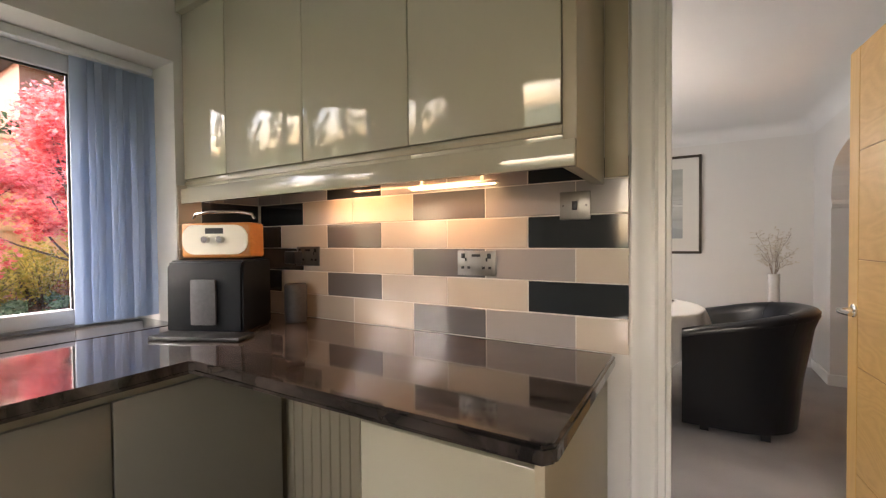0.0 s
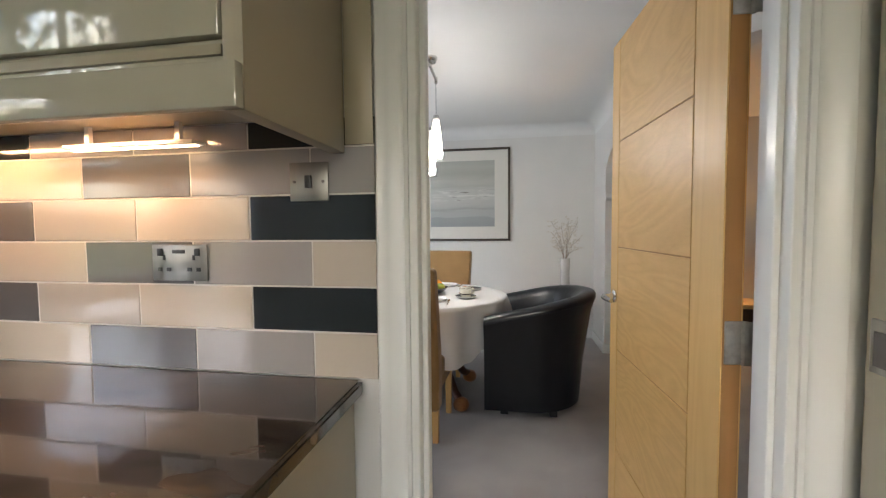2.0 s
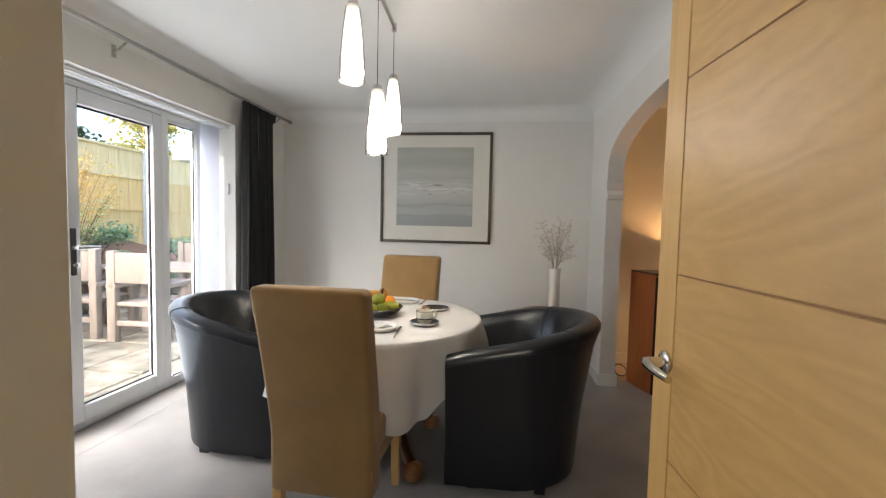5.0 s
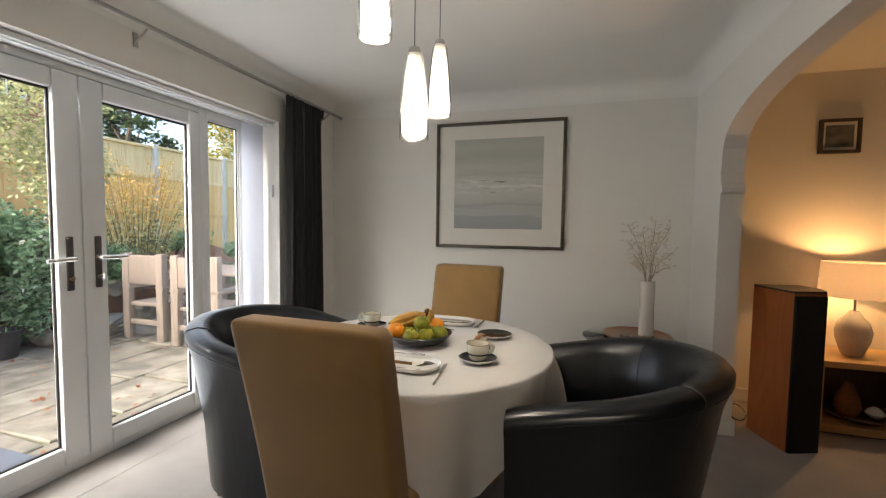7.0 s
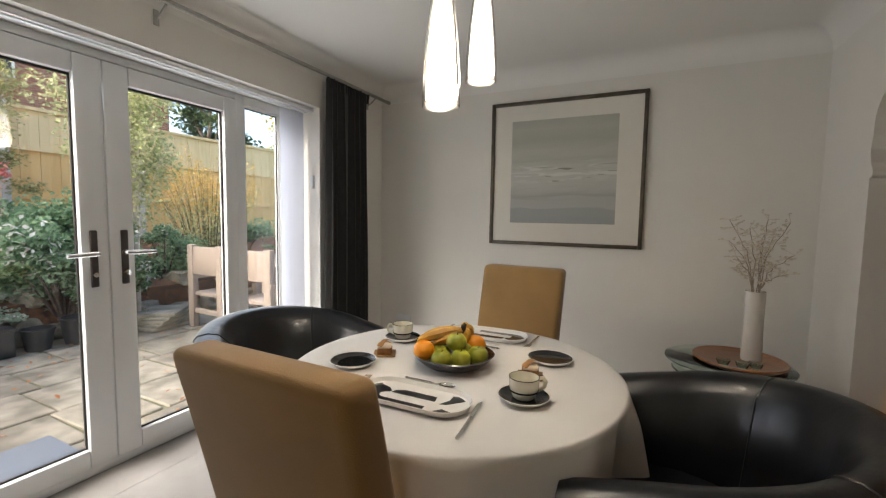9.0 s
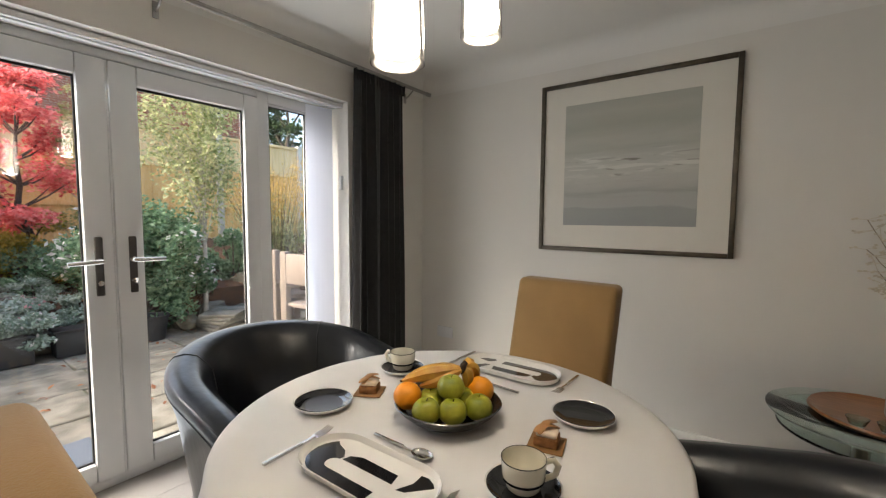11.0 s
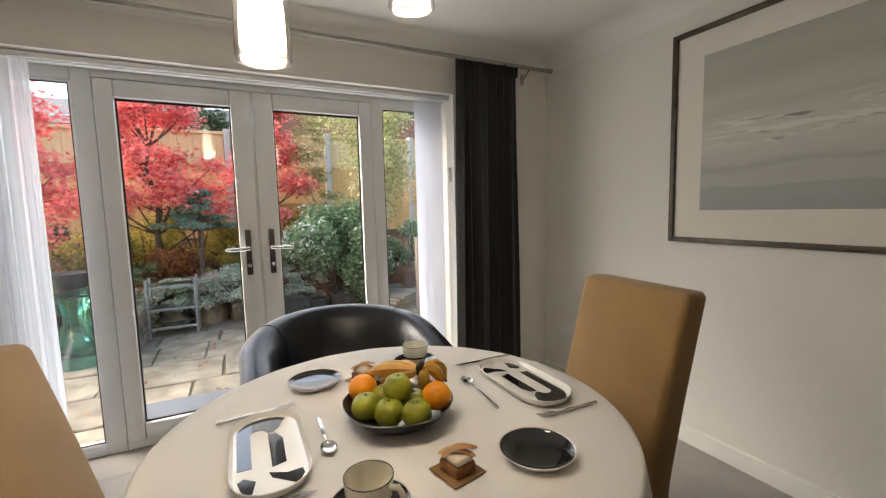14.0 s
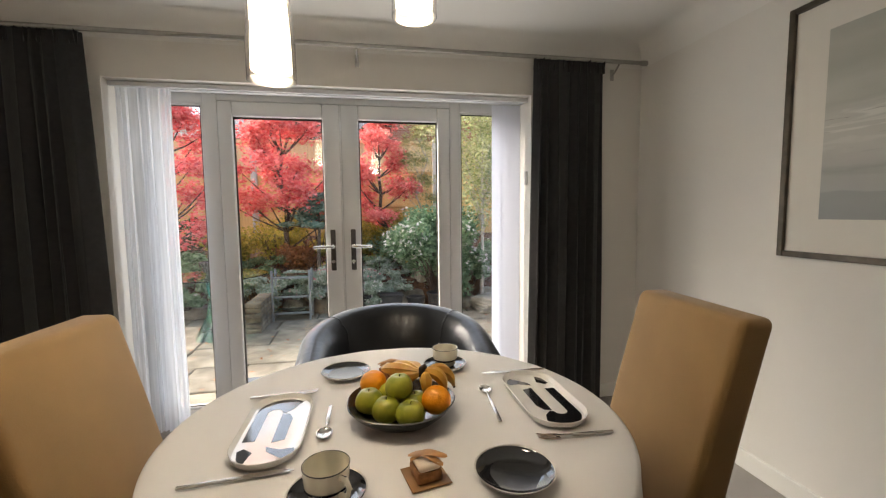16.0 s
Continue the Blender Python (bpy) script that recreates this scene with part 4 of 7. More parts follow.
# ---- living room ----
def speaker():
    t = thing("loudspeaker", (2.128, 5.766, 0), 0, "floor-standing cherry loudspeaker with black cloth front, beside the arch", "loudspeaker")
    pts = [(0.0, 0.0), (0.03, -0.12), (0.089, -0.29), (0.272, -0.225), (0.30, -0.10), (0.26, 0.05)]
    part("cabinet", prism([(x, y) for x, y in pts], "z", 0.0, 0.92), M_cherry, t, smooth=False)
    b = prism([(0.089, -0.291), (0.272, -0.226), (0.266, -0.246), (0.26, -0.25), (0.10, -0.308), (0.092, -0.306)], "z", 0.004, 0.905)
    part("grille", b, M_grille, t, "black cloth grille", smooth=False)
    part("top_cap", prism([(x * 0.99 + 0.001, y * 0.99 - 0.001) for x, y in pts], "z", 0.92, 0.932), M_dark, t, "black top plate", smooth=False)
    return t


speaker()
cb = thing("speaker_cable", (2.05, 5.9, 0), 0, "loose black speaker cable on the carpet", "cable")
part("cable", tube([(0.06 + 0.05 * math.cos(a), -0.02 + 0.05 * math.sin(a), 0.012 + 0.035 * (1 + math.sin(a * 1.0))) for a in [i * 0.4 for i in range(16)]] + [(0.16, -0.02, 0.01)], 0.005, 6), M_dark, cb)


def tv_unit():
    t = thing("tv_unit", (0, 0, 0), 0, "low light oak television unit with open shelf", "cabinet")
    x0, x1, y0, y1 = 2.52, 4.1, 5.80, 6.23
    part("top", bx(x0, x1, y0, y1, 0.43, 0.47, 0.004), M_lightoak, t)
    part("base", bx(x0, x1, y0, y1, 0.02, 0.07, 0.004), M_lightoak, t)
    part("side_panel", bx(x0 + 0.0, x0 + 0.03, y0 + 0.02, y1, 0.07, 0.43), M_lightoak, t)
    part("side_panel", bx(x1 - 0.03, x1, y0 + 0.02, y1, 0.07, 0.43), M_lightoak, t)
    part("divider", bx(3.15, 3.18, y0 + 0.03, y1, 0.07, 0.43), M_lightoak, t)
    part("back", bx(x0 + 0.03, x1 - 0.03, y1 - 0.012, y1, 0.07, 0.43), M_dwood, t)
    part("plinth", bx(x0 + 0.03, x1 - 0.03, y0 + 0.04, y1 - 0.02, 0.0, 0.02), M_dark, t)
    return t


tv_unit()
bw = thing("wooden_bowl", (2.80, 5.96, 0.07), 0, "wide dark wooden bowl on the lower shelf of the unit", "bowl")
part("bowl", revolve([(0, 0), (0.10, 0), (0.20, 0.05), (0.195, 0.055), (0.1, 0.015), (0, 0.012)], 32), M_dwood, bw)
sc = thing("carved_ornament", (2.76, 5.98, 0.085), 0, "dark brown carved wooden ornament standing in the bowl", "ornament")
part("body", revolve([(0, 0), (0.05, 0.0), (0.07, 0.05), (0.06, 0.12), (0.035, 0.17), (0.02, 0.21), (0, 0.22)], 20), M_treen, sc)
so = thing("pale_shell", (2.89, 5.95, 0.09), 0, "pale round shell lying in the wooden bowl", "ornament")
part("shell", revolve([(0, 0), (0.03, 0.005), (0.05, 0.03), (0.035, 0.055), (0.012, 0.07), (0, 0.072)], 18), M_vase, so)


def table_lamp():
    t = thing("table_lamp", (2.775, 6.00, 0.47), 0, "lit table lamp with white ribbed base and pale drum shade", "lamp")
    part("base", revolve([(0, 0), (0.045, 0), (0.055, 0.01), (0.085, 0.10), (0.092, 0.16), (0.075, 0.22), (0.04, 0.26), (0.025, 0.29), (0, 0.29)], 36, wave=lambda a, z: 0.002 * math.cos(a * 14)), M_vase, t)
    part("stem", tube([(0, 0, 0.285), (0, 0, 0.40)], 0.008, 10), M_chrome, t)
    part("bulb", revolve([(0, 0.40), (0.02, 0.41), (0.028, 0.45), (0.018, 0.48), (0, 0.49)], 16), mat("warm_bulb", (1, 0.9, 0.7), emit=(1, 0.66, 0.3), emit_strength=12), t)
    part("shade", revolve([(0.19, 0.385), (0.178, 0.605), (0.175, 0.605), (0.187, 0.385)], 48), M_shade, t, "pale fabric drum shade")
    return t


table_lamp()
lamp("table_lamp_bulb", "POINT", pose(2.775, 6.00, 0.98), 3.4, (1, 0.50, 0.17), size=0.03)
lamp("kitchen_daylight", "AREA", look((1.0, KY0 - 0.05, 1.5), (1.0, 3, 1.3)), 0.85, (0.88, 0.94, 1.0), size=(1.9, 1.05))
lamp("window_daylight", "AREA", look((XF + 0.08, 4.18, 1.0), (1.5, 4.18, 1.15)), 4.2, (0.88, 0.94, 1.0), size=(2.1, 1.8))
# Unseen point lamp added to warm the kitchen; no fitting hangs there.
lamp("kitchen_warm_fill", "POINT", pose(1.2, -0.3, 2.15), 0.48, (1, 0.80, 0.56), size=0.09)

# ---- kitchen ----
TILE = {
    "cream": mat("tile_cream", (0.56, 0.49, 0.40), 0.13, vary=0.02, scale=4, random_vary=0.03, coat=0.3),
    "beige": mat("tile_beige", (0.47, 0.42, 0.36), 0.13, vary=0.02, scale=4, random_vary=0.03, coat=0.3),
    "grey": mat("tile_light_grey", (0.36, 0.335, 0.32), 0.13, vary=0.02, scale=4, random_vary=0.03, coat=0.3),
    "mid": mat("tile_mid_grey", (0.13, 0.125, 0.125), 0.13, vary=0.02, scale=4, random_vary=0.03, coat=0.3),
    "dark": mat("tile_charcoal", (0.022, 0.026, 0.030), 0.08, vary=0.05, scale=4, random_vary=0.04, coat=0.3),
}


def worktop():
    t = thing("worktop", (0, 0, 0), 0, "glossy brown-black marbled worktop turning the corner under the window", "worktop")
    out = [(XW + 0.001, YK - 0.003), (0.665, YK - 0.003), (0.669, YK - 0.02), (0.669, 1.625), (0.650, 1.602), (-0.375, 1.602), (-0.388, 1.59), (-0.388, -2.2), (XW + 0.001, -2.2)]
    b = prism(out, "z", 0.872, 0.91)
    bmesh.ops.bevel(b, geom=[e for e in b.edges if abs(e.verts[0].co.z - e.verts[1].co.z) < 1e-5], offset=0.008, segments=3, affect="EDGES")
    part("worktop_slab", b, M_worktop, t)
    part("sill_extension", bx(-1.27, XW + 0.0005, KW0 + 0.002, KW1 - 0.002, 0.9055, 0.912), M_worktop, t)


worktop()


def base_unit(x0, x1, y0, y1, label, front="y", doors=1):
    t = thing("base_cabinet", (0, 0, 0), 0, label, "kitchen cabinet", "kitchen base cabinets")
    part("carcass", bx(x0, x1, y0 + (0.02 if front == "y" else 0), y1, 0.12, 0.871), M_cabside, t, smooth=False)
    if front == "y":
        w = (x1 - x0) / doors
        for i in range(doors):
            part("door", bx(x0 + i * w + 0.002, x0 + (i + 1) * w - 0.002, y0, y0 + 0.019, 0.13, 0.835, 0.003), M_cab, t, "cream gloss handleless door")
        part("rail", bx(x0, x1, y0 + 0.012, y0 + 0.02, 0.84, 0.871), M_cabside, t)
        part("plinth", bx(x0, x1, y0 + 0.06, y0 + 0.075, 0.0, 0.12), M_cabside, t)
    else:
        n = doors
        w = (y1 - y0) / n
        for i in range(n):
            part("door", bx(x1, x1 + 0.019, y0 + i * w + 0.002, y0 + (i + 1) * w - 0.002, 0.13, 0.835, 0.003), M_cabshade, t, "cream gloss handleless door")
        part("plinth", bx(x1 - 0.06, x1 - 0.045, y0, y1, 0.0, 0.12), M_cabside, t)
    return t


# end unit, radiator recess and panel under the tile wall
base_unit(0.20, 0.625, 1.66, YK - 0.01, "cream gloss base cabinet under the end of the worktop")
ep = thing("end_panel", (0, 0, 0), 0, "cream matt end panel under the worktop beside the doorway", "panel")
part("panel", bx(0.626, 0.645, 1.63, YK - 0.004, 0.0, 0.871, 0.002), M_cabside, ep)
bp = thing("back_panel", (0, 0, 0), 0, "cream tongued panel closing the knee space under the worktop", "panel")
b = bmesh.new()
for i in range(19):
    part("board", bx(-0.70 + i * 0.047, -0.70 + i * 0.047 + 0.044, 1.98, 1.9915, 0.10, 0.871, 0.003, 1), M_cabside, bp)
box(b, -0.71, 0.199, 1.992, 2.0, 0.0, 0.871)
part("backing", b, M_cabside, bp)
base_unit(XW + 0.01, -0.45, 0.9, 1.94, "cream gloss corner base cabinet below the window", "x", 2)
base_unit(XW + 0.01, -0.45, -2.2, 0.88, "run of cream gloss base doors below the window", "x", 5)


def wall_unit(x0, x1, label):
    t = thing("wall_cabinet", (0, 0, 0), 0, label, "kitchen cabinet", "kitchen wall cabinets")
    part("carcass", bx(x0, x1, 1.915, YK - 0.004, 1.505, 2.20), M_cabside, t, smooth=False)
    part("door", bx(x0 + 0.0015, x1 - 0.0015, 1.895, 1.913, 1.515, 2.20, 0.003), M_cab, t, "high gloss cream door")
    part("handle_rail", bx(x0, x1, 1.905, 1.914, 1.478, 1.512, 0.002), M_cab, t)
    return t


xs = [XW + 0.005, -0.68, -0.25, 0.178, 0.605]
for a, c in zip(xs, xs[1:]):
    wall_unit(a, c, "handleless high-gloss cream wall cabinet above the tiles" if a > -0.9 else "narrow high-gloss cream wall cabinet in the corner by the window")
pl = thing("pelmet", (0, 0, 0), 0, "cream gloss pelmet and underside panel below the wall cabinets", "panel")
part("front_rail", bx(XW + 0.005, 0.638, 1.880, 1.898, 1.412, 1.474, 0.003), M_cab, pl)
part("underside", bx(XW + 0.005, 0.604, 1.899, YK - 0.012, 1.490, 1.504), M_cabside, pl)
wp = thing("end_panel", (0, 0, 0), 0, "cream matt end panel on the side of the last wall cabinet", "panel")
part("panel", bx(0.606, 0.638, 1.899, YK - 0.012, 1.412, 2.20, 0.002), M_cabside, wp)
fill = thing("filler_panel", (0, 0, 0), 0, "cream matt filler strip between wall cabinet and architrave", "panel")
part("panel", bx(0.639, 0.703, YK - 0.0135, YK - 0.0095, 1.43, 2.20, 0.001), M_cabside, fill)
co = thing("cornice", (0, 0, 0), 0, "cream gloss cornice along the top of the wall cabinets", "cornice")
part("cornice", bx(XW + 0.005, 0.64, 1.87, YK - 0.004, 2.201, 2.26, 0.006), M_cab, co)
for x in (0.14,):
    s = thing("under_cabinet_light", (x, 2.205, 1.437), 0, "slim under-cabinet strip light glowing warm", "light")
    for sx in (-0.12, 0.12):
        part("bracket", bx(sx - 0.006, sx + 0.006, -0.005, 0.005, 0.009, 0.0525), M_white, s)
    part("body", bx(-0.17, 0.17, -0.02, 0.02, 0.0, 0.009, 0.001), M_white, s)
    part("strip", bx(-0.165, 0.165, -0.006, 0.006, -0.003, 0.0), M_strip, s, "warm glowing diffuser")
for x in (-0.28, 0.10):
    lamp("under_cabinet_lamp", "AREA", look((x, 2.15, 1.470), (x, 2.18, 0.9)), 0.25, (1, 0.52, 0.23), size=(0.30, 0.03))
tk = thing("ceiling_spot_bar", (-0.93, 1.3, CEIL), 0, "dark bronze ceiling spotlight bar", "ceiling light")
part("bar", bx(-0.03, 0.03, -0.55, 0.52, -0.06, -0.001, 0.006), M_frame, tk)

# sockets and switch
def wall_plate(name, x, z, w, h, label, cat):
    t = thing(name, (x, YK - 0.0085, z), 0, label, cat)
    part("plate", bx(-w / 2, w / 2, -0.006, 0.0, -h / 2, h / 2, 0.0025, 2), M_plate, t, "brushed steel plate")
    return t


sw = wall_plate("light_switch", 0.553, 1.352, 0.092, 0.086, "single brushed steel light switch with a black rocker, on the tiles", "switch")
part("rocker", bx(-0.008, 0.008, -0.0115, -0.006, -0.014, 0.014, 0.002), M_dark, sw, "black rocker")
for sx in (-1, 1):
    part("screw", tube([(sx * 0.034, -0.006, 0), (sx * 0.034, -0.0075, 0)], 0.0035, 10), M_darkmetal, sw)


def socket(x, z, plugged=False):
    s = wall_plate("double_socket", x, z, 0.148, 0.086, "double brushed steel power socket with black inserts, on the tiles" if not plugged else "double brushed steel power socket holding a black plug adaptor", "socket")
    for sx in (-1, 1):
        for dx, dz, w, h in ((0, 0.012, 0.006, 0.012), (-0.012, -0.016, 0.011, 0.009), (0.012, -0.016, 0.011, 0.009)):
            part("pin_hole", bx(sx * 0.040 + dx - w / 2, sx * 0.040 + dx + w / 2, -0.0075, -0.0058, dz - h / 2, dz + h / 2), M_dark, s, smooth=False)
        part("rocker", bx(sx * 0.050 - 0.007, sx * 0.050 + 0.007, -0.010, -0.0058, 0.016, 0.034, 0.002), M_dark, s, "black rocker")
    part("usb_insert", bx(-0.017, 0.017, -0.0078, -0.0058, 0.022, 0.031, 0.001), M_dark, s)
    if plugged:
        part("plug", bx(-0.10, -0.028, -0.055, -0.008, -0.035, 0.022, 0.006), M_dark, s, "black plug-in adaptor")


socket(0.218, 1.170)
socket(-0.625, 1.185, True)


def radio():
    t = thing("radio", (-0.775, 1.94, 1.188), 26, "retro radio in honey wood with cream front, on the bread bin", "radio")
    part("case", bx(-0.145, 0.145, -0.055, 0.05, 0.0, 0.140, 0.012, 3), M_radio, t)
    def stad(w, h, r, y0, y1):
        pts = []
        for cx, cz, a0 in ((w - r, h - r, 0), (-w + r, h - r, 90), (-w + r, -h + r, 180), (w - r, -h + r, 270)):
            for i in range(7):
                a = radians(a0 + 15 * i)
                pts.append((cx + r * math.cos(a), 0.0725 + cz + r * math.sin(a)))
        return prism(pts, "y", y0, y1)
    part("front", stad(0.134, 0.058, 0.050, -0.062, -0.0545), M_cream, t, "cream rounded front")
    part("display", bx(-0.037, 0.037, -0.0635, -0.061, 0.096, 0.118), M_dark, t, "small dark display", smooth=False)
    for x in (-0.03, 0.03):
        part("knob", tube([(x, -0.062, 0.073), (x, -0.082, 0.073)], 0.013, 16), M_chrome, t, "chrome knob")
    part("handle", tube([(-0.13, 0, 0.157), (-0.12, 0, 0.176), (-0.06, 0, 0.186), (0.06, 0, 0.186), (0.12, 0, 0.176), (0.13, 0, 0.157)], 0.006, 8), M_chrome, t)


def bread_bin():
    t = thing("bread_bin", (-0.765, 1.925, 0.911), 26, "black bread bin with a broad handle in the worktop corner", "bread bin")
    pts = [(-0.12, 0.0), (-0.115, 0.245), (-0.10, 0.27), (0.09, 0.276), (0.10, 0.26), (0.10, 0.0)]
    b = prism(pts, "x", -0.15, 0.152)
    bmesh.ops.bevel(b, geom=list(b.edges), offset=0.008, segments=2, affect="EDGES")
    part("body", b, M_bin, t)
    part("handle", bx(-0.045, 0.055, -0.132, -0.121, 0.03, 0.20, 0.004), M_grey, t, "dark grey handle strip")


bread_bin()
radio()
sp = thing("smart_speaker", (-0.59, 2.14, 0.911), 0, "small dark grey cylindrical speaker, near the tiles", "speaker")
part("body", revolve([(0, 0), (0.042, 0), (0.046, 0.01), (0.047, 0.15), (0.043, 0.16), (0.03, 0.155), (0, 0.155)], 28), M_grey, sp)
tb = thing("tablet", (-0.63, 1.765, 0.911), 24, "thin black tablet lying on the worktop", "tablet")
part("tablet_body", bx(-0.17, 0.17, -0.05, 0.05, 0.0, 0.014, 0.004), M_dark, tb)
# window blind in the kitchen
vb = thing("vertical_blind", (-1.15, 0, 0), 0, "grey-blue vertical blind gathered at the side of the kitchen window", "blind")
part("headrail", bx(-0.02, 0.02, KW0 + 0.01, KW1 - 0.01, KWZ1 - 0.036, KWZ1 - 0.002, 0.004), M_upvc, vb)
for i in range(11):
    y = 1.605 + i * 0.0235
    s = bmesh.new()
    box(s, -0.045, 0.045, -0.0008, 0.0008, 0.94, KWZ1 - 0.04)
    for v in s.verts:
        x, yy = v.co.x, v.co.y
        a = radians(80 + 5 * math.sin(i * 2.1))
        v.co.x, v.co.y = x * math.cos(a) * 1.0 - yy * math.sin(a), y + x * math.sin(a) * 0.55 + yy
    part("slat", s, M_blind, vb, "blue-grey fabric slat", smooth=False)
# kitchen window frame
kw = tagged(thing("window_3"), "white uPVC kitchen window over the worktop", "window", kind="structure")
b = bmesh.new()
XK = -1.31
for a in ((KW0, KW0 + 0.07, KWZ0, KWZ1), (1.62, KW1, KWZ0, KWZ1), (KW0 + 0.07, 1.62, KWZ0, KWZ0 + 0.06), (KW0 + 0.07, 1.62, KWZ1 - 0.07, KWZ1), (0.55, 0.65, KWZ0 + 0.06, KWZ1 - 0.07)):
    box(b, XK - 0.03, XK + 0.03, a[0] + 0.0005, a[1] - 0.0005, a[2], a[3], 0.006)
part("window_frame", b, M_upvc, kw)
for y0, y1 in ((KW0 + 0.07, 0.55), (0.65, 1.62)):
    p = part("pane", bx(XK - 0.004, XK + 0.004, y0 - 0.003, y1 + 0.003, KWZ0 + 0.057, KWZ1 - 0.067), M_glass, kw, "clear glass pane", smooth=False)
    p.visible_shadow = False
    g = bmesh.new()
    box(g, XK + 0.006, XK + 0.016, y0, y1, KWZ1 - 0.078, KWZ1 - 0.07)
    box(g, XK + 0.006, XK + 0.016, y1 - 0.006, y1, KWZ0 + 0.06, KWZ1 - 0.078)
    part("gasket", g, M_rubber, kw, "black rubber gasket", smooth=False)
part("window_sill", bx(XO - 0.03, XK - 0.031, KW0, KW1, KWZ0 - 0.03, KWZ0 + 0.01), M_upvc, kw)

# tall larder door on the other side of the doorway
ld = thing("tall_cabinet", (0, 0, 0), 0, "tall cream gloss cabinet with a recessed steel pull, beside the doorway", "kitchen cabinet")
part("carcass", bx(1.64, 2.24, 1.66, YK - 0.004, 0.12, 2.2), M_cabside, ld, smooth=False)
part("door", bx(1.621, 1.639, 1.64, YK - 0.03, 0.13, 2.2, 0.003), M_cab, ld, "cream gloss door")
hp = part("handle", bx(1.614, 1.621, YK - 0.225, YK - 0.045, 0.99, 1.085, 0.003), M_steel, ld, "recessed brushed steel pull")
part("recess", bx(1.611, 1.6145, YK - 0.212, YK - 0.058, 1.004, 1.064), M_darkmetal, hp)
part("plinth", bx(1.66, 2.24, 1.70, YK - 0.01, 0.0, 0.12), M_cabside, ld)

so2 = thing("white_socket", (-0.90, YP - 0.001, 0.385), 0, "white plastic double socket low on the picture wall", "socket")
part("plate", bx(-0.073, 0.073, -0.010, 0.0, -0.043, 0.043, 0.003), M_upvc, so2)

# ---- things on the table ----
ZC = 0.7545


def plate(name, x, y, r, label, group, topmat=M_black, rim=M_white, cat="plate", z=ZC):
    t = thing(name, (x, y, z), 0, label, cat, group)
    part("plate", revolve([(0, 0.001), (r * 0.62, 0.0), (r * 0.9, 0.008), (r, 0.017), (r * 0.985, 0.0185), (r * 0.93, 0.013)], 48), rim, t, "white rim and underside")
    part("glaze", revolve([(r * 0.958, 0.0163), (r * 0.88, 0.011), (r * 0.6, 0.0065), (0, 0.006), (0, 0.0045), (r * 0.6, 0.005), (r * 0.9, 0.011)], 48), topmat, t, "glossy black glazed face")
    return t


plate("side_plate", 0.67, 4.612, 0.083, "round black glazed side plate with white rim on the cloth", "side plates")
plate("side_plate", 0.045, 4.247, 0.083, "round black glazed side plate with white rim, reflecting the window", "side plates")


def cup(x, y, rz, label):
    s = plate("saucer", x, y, 0.076, "black glazed saucer with white rim under a cup", "saucers", cat="saucer")
    t = thing("tea_cup", (x, y, ZC + 0.0075), rz, label, "cup", "tea cups")
    part("cup", revolve([(0, 0), (0.028, 0.0), (0.034, 0.006), (0.042, 0.03), (0.0445, 0.062), (0.0425, 0.0625), (0.040, 0.03), (0.03, 0.007), (0, 0.006)], 40), M_cream, t)
    part("rim_line", revolve([(0.0432, 0.0615), (0.0447, 0.0615), (0.0447, 0.0632), (0.0432, 0.0632)], 40), M_black, t, "thin black rim line")
    part("band", revolve([(0.0405, 0.0215), (0.0412, 0.0215), (0.0425, 0.027), (0.0415, 0.027)], 40), M_black, t, "black painted band")
    part("handle", tube([(0.042, 0, 0.052), (0.060, 0, 0.055), (0.070, 0, 0.042), (0.064, 0, 0.024), (0.040, 0, 0.016)], 0.0045, 10, flat=1.5), M_cream, t)
    part("handle_line", tube([(0.046, 0, 0.0575), (0.060, 0, 0.0605), (0.0755, 0, 0.042), (0.069, 0, 0.022)], 0.0016, 6), M_black, t, "black line down the handle")


cup(0.668, 4.239, 40, "cream tea cup with black band, near the table edge")
cup(0.045, 4.587, 190, "cream tea cup with black band, beside the fruit bowl")


def stadium(L, W, n=10, ox=0.0, oy=0.0):
    r = W / 2
    pts = []
    for sgn, a0 in ((1, -90), (-1, 90)):
        for i in range(n + 1):
            a = radians(a0 + 180 * i / n)
            pts.append((ox + sgn * (L / 2 - r) + r * math.cos(a), oy + r * math.sin(a)))
    return pts


